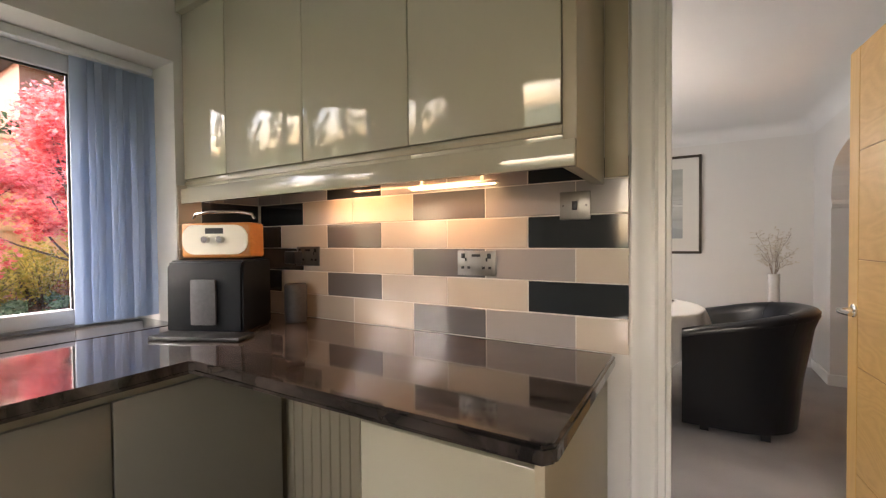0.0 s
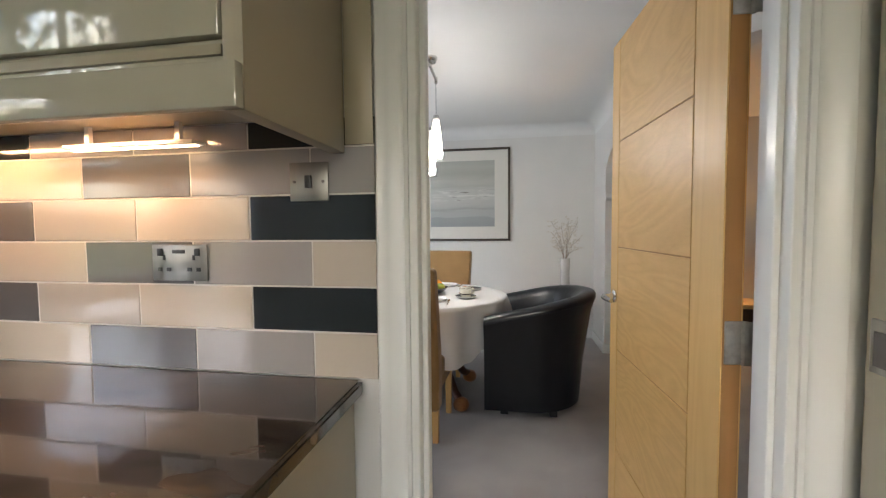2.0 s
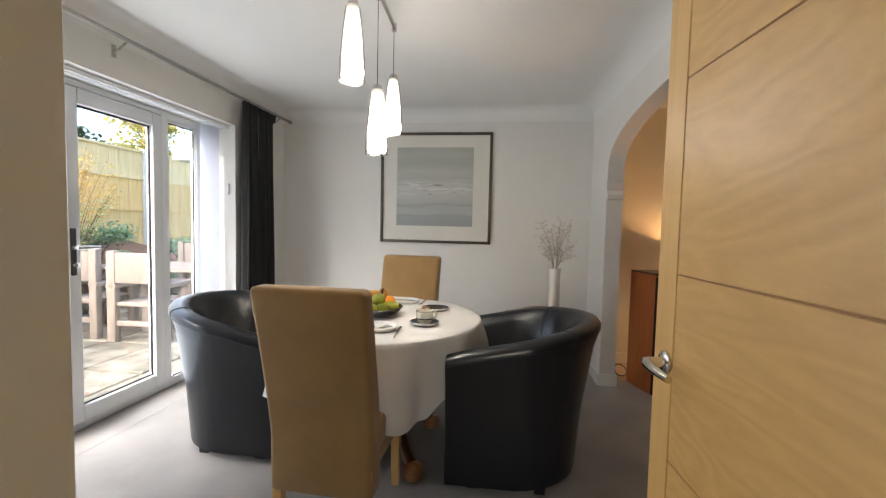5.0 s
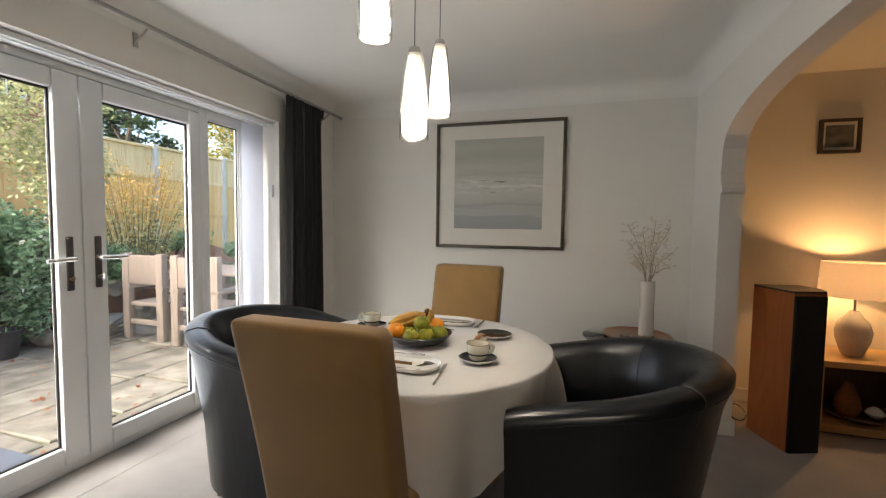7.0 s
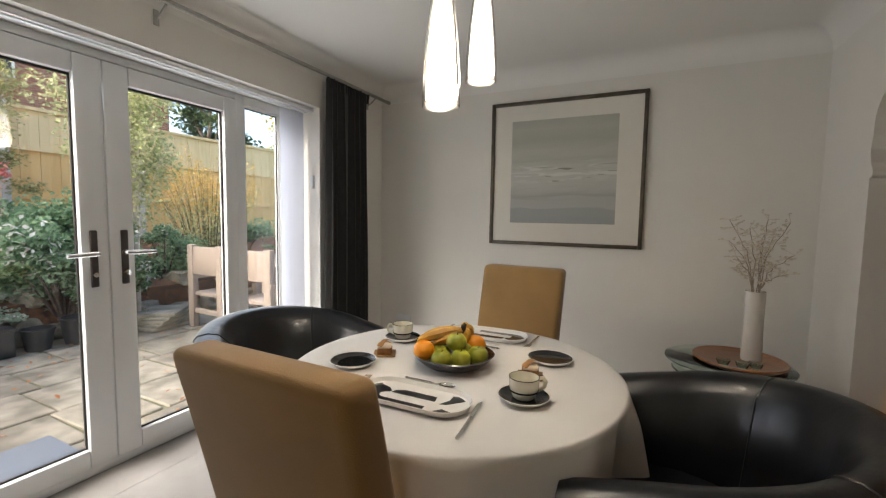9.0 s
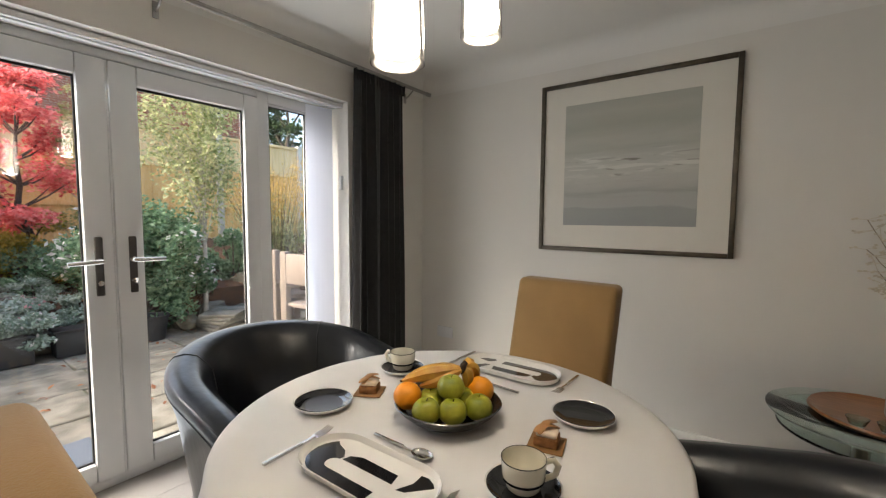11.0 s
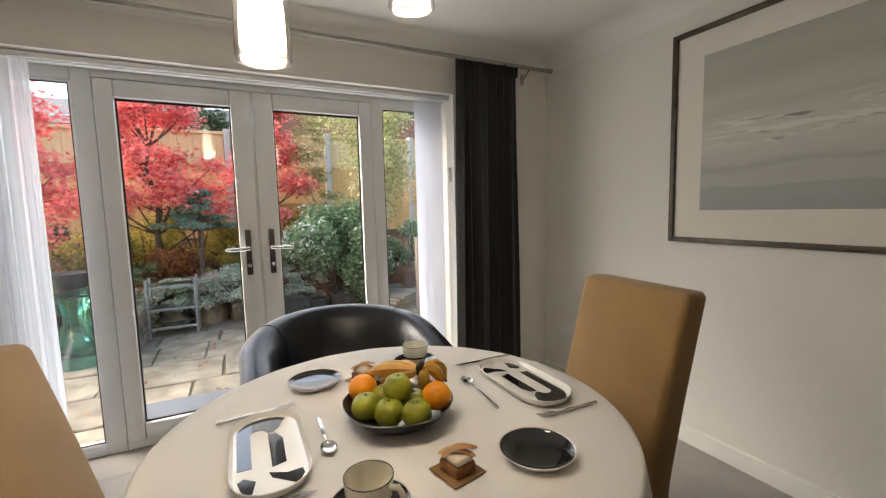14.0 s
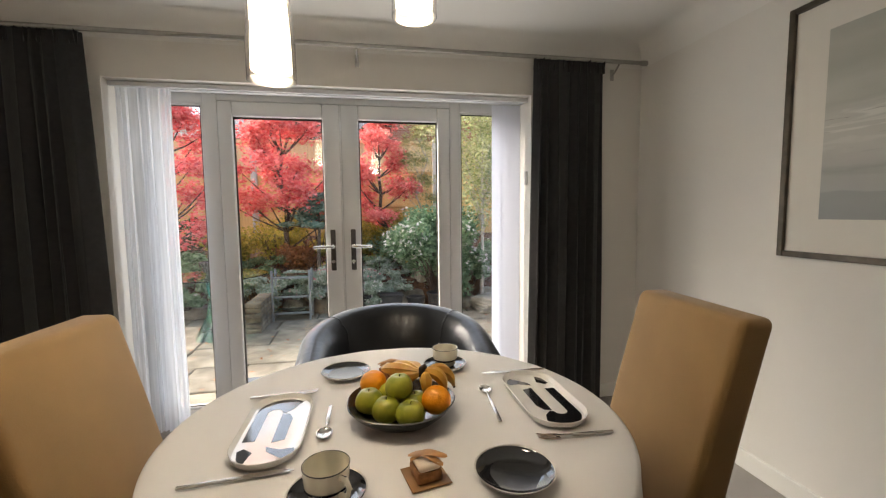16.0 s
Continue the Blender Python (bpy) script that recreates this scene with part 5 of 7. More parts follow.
def oblong(x, y, rz, label):
    t = thing("oblong_plate", (x, y, ZC), rz, label, "plate", "oblong plates")
    b = bmesh.new()
    rings = []
    for k, z in ((0.80, 0.0), (0.92, 0.004), (1.0, 0.019), (0.985, 0.0205), (0.90, 0.0085), (0.78, 0.006)):
        L, W = 0.355 - 0.16 * (1 - k), 0.16 * k
        rings.append([b.verts.new((p[0], p[1], z)) for p in stadium(L, W)])
    m = len(rings[0])
    for p, q in zip(rings, rings[1:]):
        for i in range(m):
            b.faces.new((p[i], p[(i + 1) % m], q[(i + 1) % m], q[i]))
    b.faces.new(rings[0]), b.faces.new(rings[-1])
    part("plate", b, M_white, t)
    # painted shapes of the glaze, thin layers on the face
    def blob(pts):
        bb = bmesh.new()
        v = [bb.verts.new((p[0], p[1], 0.0068)) for p in pts]
        w = [bb.verts.new((p[0], p[1], 0.0060)) for p in pts]
        bb.faces.new(v), bb.faces.new(w)
        for i in range(len(v)):
            bb.faces.new((v[i], v[(i + 1) % len(v)], w[(i + 1) % len(v)], w[i]))
        part("glaze_pattern", bb, M_black, t, "black painted shape", smooth=False)
    arc = lambda cx, cy, r, a0, a1, n=12: [(cx + r * math.cos(radians(a0 + (a1 - a0) * i / n)), cy + r * math.sin(radians(a0 + (a1 - a0) * i / n))) for i in range(n + 1)]
    blob(arc(-0.109, 0.0, 0.0645, 125, 270, 14) + [(0.055, -0.0645), (0.055, -0.036)] + arc(-0.085, -0.0175, 0.0185, 270, 90, 8) + [(-0.082, 0.012), (-0.10, 0.030), (-0.13, 0.040)])
    blob([(-0.078, 0.003), (0.068, 0.003), (0.060, 0.032), (-0.045, 0.034), (-0.072, 0.022)])
    blob([(0.085, -0.005), (0.105, 0.0), (0.150, 0.048), (0.118, 0.062), (0.100, 0.060), (0.102, 0.030)])
    blob([(0.105, -0.030), (0.150, -0.040), (0.135, -0.056), (0.095, -0.0645), (0.085, -0.052)])
    return t


oblong(0.383, 4.09, 0, "oblong white plate with bold black painted shapes, with cutlery around")
oblong(0.356, 4.808, 180, "oblong white plate with bold black painted shapes, before the tan chair")


def cutlery(kind, x0, y0, x1, y1):
    """From the tip to the end of the handle."""
    L = math.hypot(x1 - x0, y1 - y0)
    t = thing(kind, (x0, y0, ZC), math.degrees(math.atan2(y1 - y0, x1 - x0)), {"fork": "polished steel table fork with straight handle on the cloth", "knife": "polished steel table knife with straight handle on the cloth", "spoon": "polished steel spoon with straight handle on the cloth"}[kind], kind, kind + "s on the table" if kind != "knife" else "knives on the table")
    h0 = 0.46 * L
    part("handle", box(bmesh.new(), h0, L, -0.0048, 0.0048, 0.001, 0.007, 0.002, 2), M_chrome, t)
    if kind == "fork":
        b = box(bmesh.new(), h0 * 0.55, h0 + 0.004, -0.0035, 0.0035, 0.004, 0.0065, 0.001, 1)
        box(b, 0.045, h0 * 0.62, -0.011, 0.011, 0.003, 0.0052, 0.001, 1)
        part("neck", b, M_chrome, t)
        for k in range(4):
            y = -0.0095 + k * 0.0063
            part("tine", tube([(0.0, y, 0.009), (0.02, y, 0.004), (0.048, y, 0.004)], [0.0009, 0.0016, 0.0018], 6), M_chrome, t)
    elif kind == "spoon":
        b = bmesh.new()
        r = bmesh.ops.create_uvsphere(b, u_segments=20, v_segments=10, radius=1)
        bmesh.ops.delete(b, geom=[v for v in b.verts if v.co.z > 0.05], context="VERTS")
        for v in b.verts:
            v.co = Vector((0.028 + v.co.x * 0.028, v.co.y * 0.019, 0.0085 + v.co.z * 0.0075))
        bmesh.ops.solidify(b, geom=list(b.faces), thickness=0.001)
        part("bowl", b, M_chrome, t)
        part("neck", tube([(0.052, 0, 0.007), (h0 * 0.8, 0, 0.004), (h0 + 0.003, 0, 0.004)], [0.0035, 0.0025, 0.0035], 8), M_chrome, t)
    else:
        pts = [(0.0, 0.002), (0.02, -0.008), (h0 * 0.95, -0.009), (h0 + 0.002, -0.004), (h0 + 0.002, 0.004), (0.03, 0.006)]
        part("blade", prism(pts, "z", 0.003, 0.0045), M_chrome, t, smooth=False)


cutlery("fork", 0.551, 4.712, 0.562, 4.904)
cutlery("fork", 0.17, 4.171, 0.181, 3.979)
cutlery("spoon", 0.461, 4.212, 0.28, 4.216)
cutlery("spoon", 0.239, 4.67, 0.461, 4.651)
cutlery("knife", 0.566, 4.164, 0.584, 3.943)
cutlery("knife", 0.137, 4.69, 0.144, 4.911)


def cake(x, y, rz, label):
    t = thing("cake_slice", (x, y, ZC), rz, label, "cake", "cakes on cards")
    part("card", bx(-0.042, 0.042, -0.042, 0.042, 0, 0.003, 0.001, 1), M_card, t, "gold-brown card base")
    part("sponge", bx(-0.028, 0.028, -0.026, 0.026, 0.003, 0.026, 0.004, 2), M_sponge, t)
    part("icing", bx(-0.024, 0.026, -0.022, 0.024, 0.024, 0.040, 0.007, 3), M_icing, t, "pale icing top")
    for k, (a, z) in enumerate(((52, 0.0415), (70, 0.0445))):
        b = tube([(-0.038 + 0.0076 * q, 0.003 * math.sin(q * 0.6), 0.004 * math.cos((q - 5) * 0.5)) for q in range(11)], [0.004, 0.008, 0.0095, 0.0095, 0.0095, 0.0095, 0.0095, 0.0095, 0.009, 0.008, 0.004], 10, flat=0.22)
        for v in b.verts:
            v.co.z += 0.003 * math.cos(v.co.x * 60)
        o = part("wafer", b, mat("toffee_wafer", (0.40, 0.19, 0.06), 0.4, vary=0.15, scale=40), t, "curled toffee wafer")
        o.matrix_basis = pose(0, 0.006 * k, z, 0, 5 * (1 - 2 * k), a)


cake(0.639, 4.432, 12, "small square iced cake with toffee wafers on a gold card")
cake(0.083, 4.391, 30, "small square iced cake on a gold card behind the fruit")


def fruit():
    cx, cy = 0.369, 4.405
    bw2 = thing("fruit_bowl", (cx, cy, ZC), 0, "shallow dark glazed metal bowl full of apples, oranges and bananas", "bowl")
    part("bowl", revolve([(0, 0), (0.074, 0.0), (0.107, 0.010), (0.130, 0.030), (0.143, 0.047), (0.1405, 0.049), (0.127, 0.033), (0.103, 0.014), (0.07, 0.005), (0, 0.005)], 64, wave=lambda a, z: 0.003 * math.sin(5 * a) * z / 0.06), M_bowl, bw2)
    rnd = random.Random(2)
    for k, (x, y, z) in enumerate(((0.388, 4.359, 0.800), (0.441, 4.402, 0.797), (0.484, 4.458, 0.800), (0.410, 4.437, 0.842), (0.356, 4.418, 0.797), (0.420, 4.478, 0.796))):
        t = thing("apple", (x - 0.029, y - 0.037, z - 0.034), rnd.uniform(0, 360), "shiny green apple in the fruit bowl" if k != 3 else "shiny green apple resting on top of the fruit", "apple", "apples in the bowl")
        prof = []
        for i in range(15):
            a = math.pi * i / 14
            r = 0.037 * math.sin(a) * (1 + 0.08 * math.cos(a))
            zz = 0.034 - 0.034 * math.cos(a)
            if i > 11:
                zz -= (i - 11) * 0.003
            if i < 2:
                zz += (2 - i) * 0.002
            prof.append((max(r, 0.0005), zz))
        part("flesh", revolve(prof, 28, wave=lambda a, z: 0.0007 * math.sin(5 * a)), M_apple, t)
        part("stalk", tube([(0, 0, 0.055), (0.002, 0, 0.062), (0.004, 0.001, 0.067)], [0.0012, 0.001, 0.0015], 6), M_bantip, t)
    for x, y, z in ((0.314, 4.372, 0.815), (0.447, 4.529, 0.812)):
        t = thing("orange", (x - 0.029, y - 0.037, z - 0.038), 0, "ripe orange in the fruit bowl", "orange", "oranges in the bowl")
        b = bmesh.new()
        bmesh.ops.create_icosphere(b, subdivisions=4, radius=0.038)
        for v in b.verts:
            v.co = Vector((v.co.x, v.co.y, v.co.z * 0.95 + 0.038 - (0.002 if v.co.z > 0.037 else 0)))
        part("peel", b, M_orange, t)
    # a hand of bananas joined at one stalk
    bx0, by0, bz0 = 0.335, 4.53, 0.80
    t = thing("banana_bunch", (bx0 - 0.029, by0 - 0.037, bz0), 0, "bunch of seven ripe bananas joined at a brown stalk", "bananas")
    org = Vector((bx0, by0, bz0))
    knot = Vector((0.408, 4.500, 0.872)) - org
    ways = [((0.345, 4.428, 0.868), (0.272, 4.398, 0.838)), ((0.330, 4.455, 0.872), (0.262, 4.422, 0.836)), ((0.320, 4.480, 0.868), (0.262, 4.452, 0.822)), ((0.372, 4.440, 0.846), (0.318, 4.420, 0.826)),
            ((0.428, 4.512, 0.868), (0.412, 4.505, 0.806)), ((0.416, 4.548, 0.886), (0.420, 4.560, 0.818)), ((0.392, 4.570, 0.890), (0.378, 4.590, 0.816))]
    for k, (m1, e1) in enumerate(ways):
        mid, end = Vector(m1) - org, Vector(e1) - org
        pts = [(knot * (1 - u) ** 2 + mid * 2 * u * (1 - u) + end * u * u) for u in [i / 14 for i in range(15)]]
        f = 1.12 if k < 4 else 0.98
        rad = [0.006 * f, 0.0075 * f, 0.010 * f, 0.0135 * f, 0.0158 * f, 0.017 * f, 0.0175 * f, 0.0175 * f, 0.0172 * f, 0.0165 * f, 0.015 * f, 0.013 * f, 0.010 * f, 0.0065 * f, 0.0035 * f]
        bn = part("banana", tube(pts, rad, 7), M_banana, t, sharp=25)
        part("tip", tube([pts[-1], pts[-1] + (pts[-1] - pts[-2]).normalized() * 0.006], [0.004, 0.003], 7), M_bantip, bn)
    part("stalk", tube([knot + Vector((-0.006, -0.004, -0.010)), knot, knot + Vector((0.002, -0.002, 0.012)), knot + Vector((0.006, 0.006, 0.019))], [0.009, 0.011, 0.009, 0.007], 10), M_bantip, t, "dark brown stalk")


fruit()

# ---- garden ----
G = -0.12
M_soil = mat("bark_mulch", (0.045, 0.025, 0.015), 0.95, vary=0.0, scale=14, color2=(0.16, 0.075, 0.035), bump=0.9, bscale=40)
M_lawn = mat("lawn", (0.07, 0.13, 0.02), 0.95, vary=0.3, scale=20, bump=0.7, bscale=200)
M_slab = mat("riven_stone_slab", (0.135, 0.12, 0.09), 0.75, vary=0.0, scale=5, color2=(0.29, 0.262, 0.205), bump=0.5, bscale=14, random_vary=0.22)
M_joint = mat("mossy_joint", (0.13, 0.125, 0.07), 0.95, vary=0.3, scale=20)
M_mat = mat("grey_doormat", (0.11, 0.13, 0.16), 0.95, vary=0.1, scale=40, bump=0.5, bscale=300)
M_rock = mat("grey_rock", (0.10, 0.085, 0.06), 0.9, vary=0.0, scale=7, color2=(0.27, 0.24, 0.18), bump=0.9, bscale=18)
M_fence = wood("larch_fence", (0.58, 0.34, 0.12), (0.78, 0.52, 0.22), 0.7, 1.0, "z", grain=6)
M_fencetop = wood("weathered_larch", (0.60, 0.42, 0.20), (0.78, 0.60, 0.34), 0.75, 1.0, "z", grain=6)
M_post = mat("concrete_post", (0.48, 0.46, 0.41), 0.85, vary=0.08, scale=8, bump=0.3, bscale=60)
M_roof = mat("slate_roof", (0.06, 0.062, 0.07), 0.6, vary=0.2, scale=10)
M_render = mat("pale_grey_boards", (0.55, 0.60, 0.66), 0.6, vary=0.04, scale=6)
M_wgrey = wood("weathered_timber", (0.16, 0.125, 0.10), (0.34, 0.28, 0.235), 0.8, 2, "z", grain=10)
M_trunk = mat("bark", (0.10, 0.075, 0.055), 0.9, vary=0.3, scale=20, bump=0.6)
M_birch = mat("pale_bark", (0.42, 0.38, 0.32), 0.85, vary=0.25, scale=12, bump=0.4)
M_pot = mat("dark_plastic_pot", (0.025, 0.024, 0.023), 0.6, vary=0.2)
M_stand = mat("grey_painted_metal", (0.20, 0.225, 0.235), 0.5, vary=0.1, scale=15)
M_terra = mat("terracotta", (0.26, 0.10, 0.05), 0.8, vary=0.15)


def leafmat(name, c1, c2, rough=0.55):
    m = bpy.data.materials.new(name)
    m.use_nodes = True
    t = m.node_tree
    n, l = t.nodes, t.links
    b = n["Principled BSDF"]
    b.inputs["Roughness"].default_value = rough
    ge = n.new("ShaderNodeNewGeometry")
    cr = n.new("ShaderNodeValToRGB")
    cr.color_ramp.elements[0].color = (*c1, 1)
    cr.color_ramp.elements[1].color = (*c2, 1)
    l.new(ge.outputs["Random Per Island"], cr.inputs[0])
    l.new(cr.outputs[0], b.inputs["Base Color"])
    tr = n.new("ShaderNodeBsdfTranslucent")
    l.new(cr.outputs[0], tr.inputs[0])
    mx = n.new("ShaderNodeMixShader")
    mx.inputs[0].default_value = 0.45
    l.new(b.outputs[0], mx.inputs[1])
    l.new(tr.outputs[0], mx.inputs[2])
    l.new(mx.outputs[0], n["Material Output"].inputs[0])
    return m


L_red = leafmat("red_maple_leaf", (0.70, 0.08, 0.09), (0.95, 0.40, 0.36))
L_green = leafmat("evergreen_leaf", (0.06, 0.14, 0.06), (0.34, 0.48, 0.29))
L_amber = leafmat("amber_autumn_leaf", (0.42, 0.27, 0.05), (0.80, 0.52, 0.16))
L_olive = leafmat("olive_small_leaf", (0.20, 0.24, 0.08), (0.62, 0.60, 0.32))
L_blue = leafmat("blue_conifer_needle", (0.08, 0.19, 0.14), (0.30, 0.44, 0.36))
L_yellow = leafmat("yellow_green_leaf", (0.22, 0.23, 0.03), (0.60, 0.46, 0.09))
L_birch = leafmat("small_birch_leaf", (0.20, 0.22, 0.07), (0.52, 0.48, 0.22))
L_silver = leafmat("silver_leaf", (0.20, 0.28, 0.20), (0.52, 0.60, 0.52))
L_white = leafmat("white_flower", (0.65, 0.62, 0.62), (0.85, 0.80, 0.80))
L_pink = leafmat("pink_flower", (0.55, 0.16, 0.22), (0.8, 0.5, 0.5))
L_dark = leafmat("far_hedge_leaf", (0.025, 0.05, 0.02), (0.09, 0.14, 0.05))
L_rust = leafmat("fallen_leaf", (0.20, 0.07, 0.03), (0.5, 0.22, 0.09))


def leaves(points, size, rnd, flat=0.4, lobes=False, jitter=0.35):
    """One mesh of small folded leaves at the given points."""
    vs, fs = [], []
    points = list(points)
    for p in points:
        a, t1, t2 = rnd.uniform(0, 6.283), rnd.gauss(0, flat), rnd.gauss(0, flat)
        m = Euler((t1, t2, a)).to_matrix()
        s = size * rnd.uniform(1 - jitter, 1 + jitter)
        k = len(vs)
        if lobes:
            shape = [(0, -0.5, 0), (0.5, -0.1, 0.1), (0.22, 0.1, 0), (0.35, 0.5, 0.08), (0, 0.28, 0), (-0.35, 0.5, 0.08), (-0.22, 0.1, 0), (-0.5, -0.1, 0.1)]
        else:
            shape = [(0, -0.5, 0), (0.27, 0, 0.09), (0, 0.5, 0), (-0.27, 0, 0.09)]
        for q in shape:
            vs.append(tuple(Vector(p) + m @ (Vector(q) * s)))
        if lobes:
            fs.append(tuple(range(k, k + 8)))
        else:
            fs += [(k, k + 1, k + 2), (k, k + 2, k + 3)]
    me = bpy.data.meshes.new("leaves")
    me.from_pydata(vs, [], fs)
    return me


def crown(name, pts, size, material, parent, rnd, **k):
    me = leaves(pts, size, rnd, **k)
    me.materials.append(material)
    ob = new(name, me)
    ob.parent = parent
    return ob


def ball_points(rnd, n, c, r, hollow=0.5):
    out = []
    for _ in range(int(n * 1.9)):
        v = Vector((rnd.gauss(0, 1), rnd.gauss(0, 1), rnd.gauss(0, 1))).normalized() * (hollow + (1 - hollow) * rnd.random()) 
        out.append((c[0] + v.x * r[0], c[1] + v.y * r[1], c[2] + v.z * r[2]))
    return out


def tree(name, x, y, z0, trunk_h, h, spread, n, size, lmat, tmat, label, seed, tiers=9, lobes=False, rad=0.05, clump=0.28, cat="tree", flat=0.5):
    rnd = random.Random(seed)
    t = thing(name, (x, y, z0), 0, label, cat)
    b = bmesh.new()
    path = [Vector((0, 0, -0.15))]
    for i in range(1, 9):
        path.append(Vector((rnd.uniform(-0.05, 0.05) * i * 0.5, rnd.uniform(-0.05, 0.05) * i * 0.5, h * 0.92 * i / 8)))
    tube(path, [rad * (1 - 0.85 * i / 8) for i in range(9)], 9, b)
    centers = []
    for k in range(tiers * 3):
        u = rnd.random()
        zc = trunk_h + (h - trunk_h) * u
        a = rnd.uniform(0, 6.283)
        r = spread * (1 - 0.75 * u ** 1.5) * rnd.uniform(0.35, 1.0)
        c = Vector((math.cos(a) * r, math.sin(a) * r, zc))
        base = path[min(8, max(1, int(8 * (zc - r * 0.5) / (h * 0.92))))]
        tube([base, (base + c) / 2 + Vector((0, 0, -0.03)), c], [rad * 0.35, rad * 0.22, rad * 0.08], 5, b)
        centers.append(c)
    part("trunk", b, tmat, t, sharp=70)
    pts = []
    for c in centers:
        pts += ball_points(rnd, n // len(centers), c, (clump * rnd.uniform(0.7, 1.3), clump * rnd.uniform(0.7, 1.3), clump * rnd.uniform(0.45, 0.8)), 0.1)
    crown("crown", pts, size, lmat, t, rnd, lobes=lobes, flat=flat)
    return t


def shrub(name, x, y, z0, r, h, n, size, lmat, label, seed, extra=None, cat="shrub", clumps=14):
    rnd = random.Random(seed)
    t = thing(name, (x, y, z0), 0, label, cat)
    b = bmesh.new()
    pts = []
    for k in range(clumps):
        a, u = rnd.uniform(0, 6.283), rnd.random() ** 0.5
        c = Vector((math.cos(a) * r * u * 0.85, math.sin(a) * r * u * 0.85, h * rnd.uniform(0.15, 0.95) * (1 - 0.4 * u * u)))
        s = rnd.uniform(0.5, 1.15)
        tube([(0, 0, -0.05), (c.x * 0.5, c.y * 0.5, c.z * 0.6), c], [0.02, 0.012, 0.004], 5, b)
        pts += ball_points(rnd, n // clumps, c, (r * 0.36 * s, r * 0.36 * s, h * 0.19 * s), 0.15)
    part("stem", b, M_trunk, t, sharp=70)
    crown("foliage", pts, size, lmat, t, rnd, flat=0.9)
    if extra:
        m2, n2, s2 = extra
        outer = sorted(pts, key=lambda p: -((p[0] ** 2 + p[1] ** 2) / r ** 2 + (p[2] / h) ** 2 * 0.7))[:max(n2, int(len(pts) * 0.3))]
        fp = rnd.sample(outer, min(n2, len(outer)))
        crown("flower", [(p[0] * 1.06, p[1] * 1.06, p[2] + 0.01) for p in fp], s2, m2, t, rnd, flat=1.0)
    return t


def stemmed(name, x, y, z0, label, seed, stems, h, spread, per, size, lmat, tmat, cat="shrub", rise=0.35, droop=0.0, first=0.3, scatter=0.06, low=None, rad=0.008, trunk=0.0, lean=0.0):
    """Fine arching stems with leaves set along them, with the gaps between left open. trunk: how high a single trunk runs."""
    r = random.Random(seed)
    t = thing(name, (x, y, z0), 0, label, cat)
    b = bmesh.new()
    pts, under = [], []
    if trunk:
        tube([(0, 0, -0.2), (0.02, 0.01, trunk * 0.3), (-0.02, 0.03, trunk * 0.6), (0.01, 0.0, trunk)], [0.032, 0.026, 0.018, 0.006], 9, b)
    for k in range(stems):
        a = r.uniform(0, 6.283)
        out = spread * r.uniform(0.25, 1.0) ** 0.7
        zb = trunk * r.uniform(0.25, 0.95) if trunk else 0.0
        top = (zb + (h - zb) * r.uniform(0.35, 0.95)) if trunk else h * r.uniform(0.7, 1.0) * (1 - 0.25 * (out / spread) ** 2)
        end = Vector((math.cos(a) * out, math.sin(a) * out - lean * r.random(), top - droop * out))
        mid = Vector((end.x * rise, end.y * rise, zb + (top - zb) * 0.62))
        base = Vector((0.0, 0.0, zb)) if trunk else Vector((math.cos(a) * out * 0.3, math.sin(a) * out * 0.3, -0.05))
        line = [base * (1 - u) ** 2 + mid * 2 * u * (1 - u) + end * u * u for u in [i / 9 for i in range(10)]]
        tube(line, [rad * (1 - 0.85 * i / 9) for i in range(10)], 4, b)
        for _ in range(per):
            u = first + (1 - first) * r.random()
            i = min(8, int(u * 9))
            q = line[i].lerp(line[i + 1], u * 9 - i)
            s = scatter * (1.4 - 0.6 * u)
            q = q + Vector((r.gauss(0, s), r.gauss(0, s), r.gauss(0, s) - 0.3 * s))
            (under if low and q.z < h * 0.55 * r.uniform(0.7, 1.2) else pts).append(q)
    part("stem", b, tmat, t, sharp=70)
    crown("foliage", pts, size, lmat, t, r, flat=0.8)
    if under:
        crown("foliage", under, size, low, t, r, flat=0.8)
    return t


# ground
gr = bmesh.new()
box(gr, -150, XO, -150, 150, -0.6, G - 0.06)
box(gr, XO, 150, -150, KY0 - 0.1, -0.6, G - 0.06)
box(gr, XO, 150, LY1 + 0.1, 150, -0.6, G - 0.06)
structure("ground", gr, M_lawn)
patio = structure("patio_bed", bx(-5.3, XO, 0.0, 9.5, G - 0.07, G - 0.018), M_joint)

mt = thing("doormat", (-1.98, 3.75, G + 0.012), 0, "grey rectangular doormat on the paving outside the french window", "mat")
part("mat", bx(-0.30, 0.30, -0.50, 0.50, 0, 0.014, 0.004), M_mat, mt)


# raised bed behind a low rock edge
structure("raised_bed", prism([(-8.0, G), (-4.9, G), (-4.95, 0.28), (-6.0, 0.50), (-8.0, 0.95)], "y", -1.0, 10.5), M_soil)
rnd = random.Random(8)


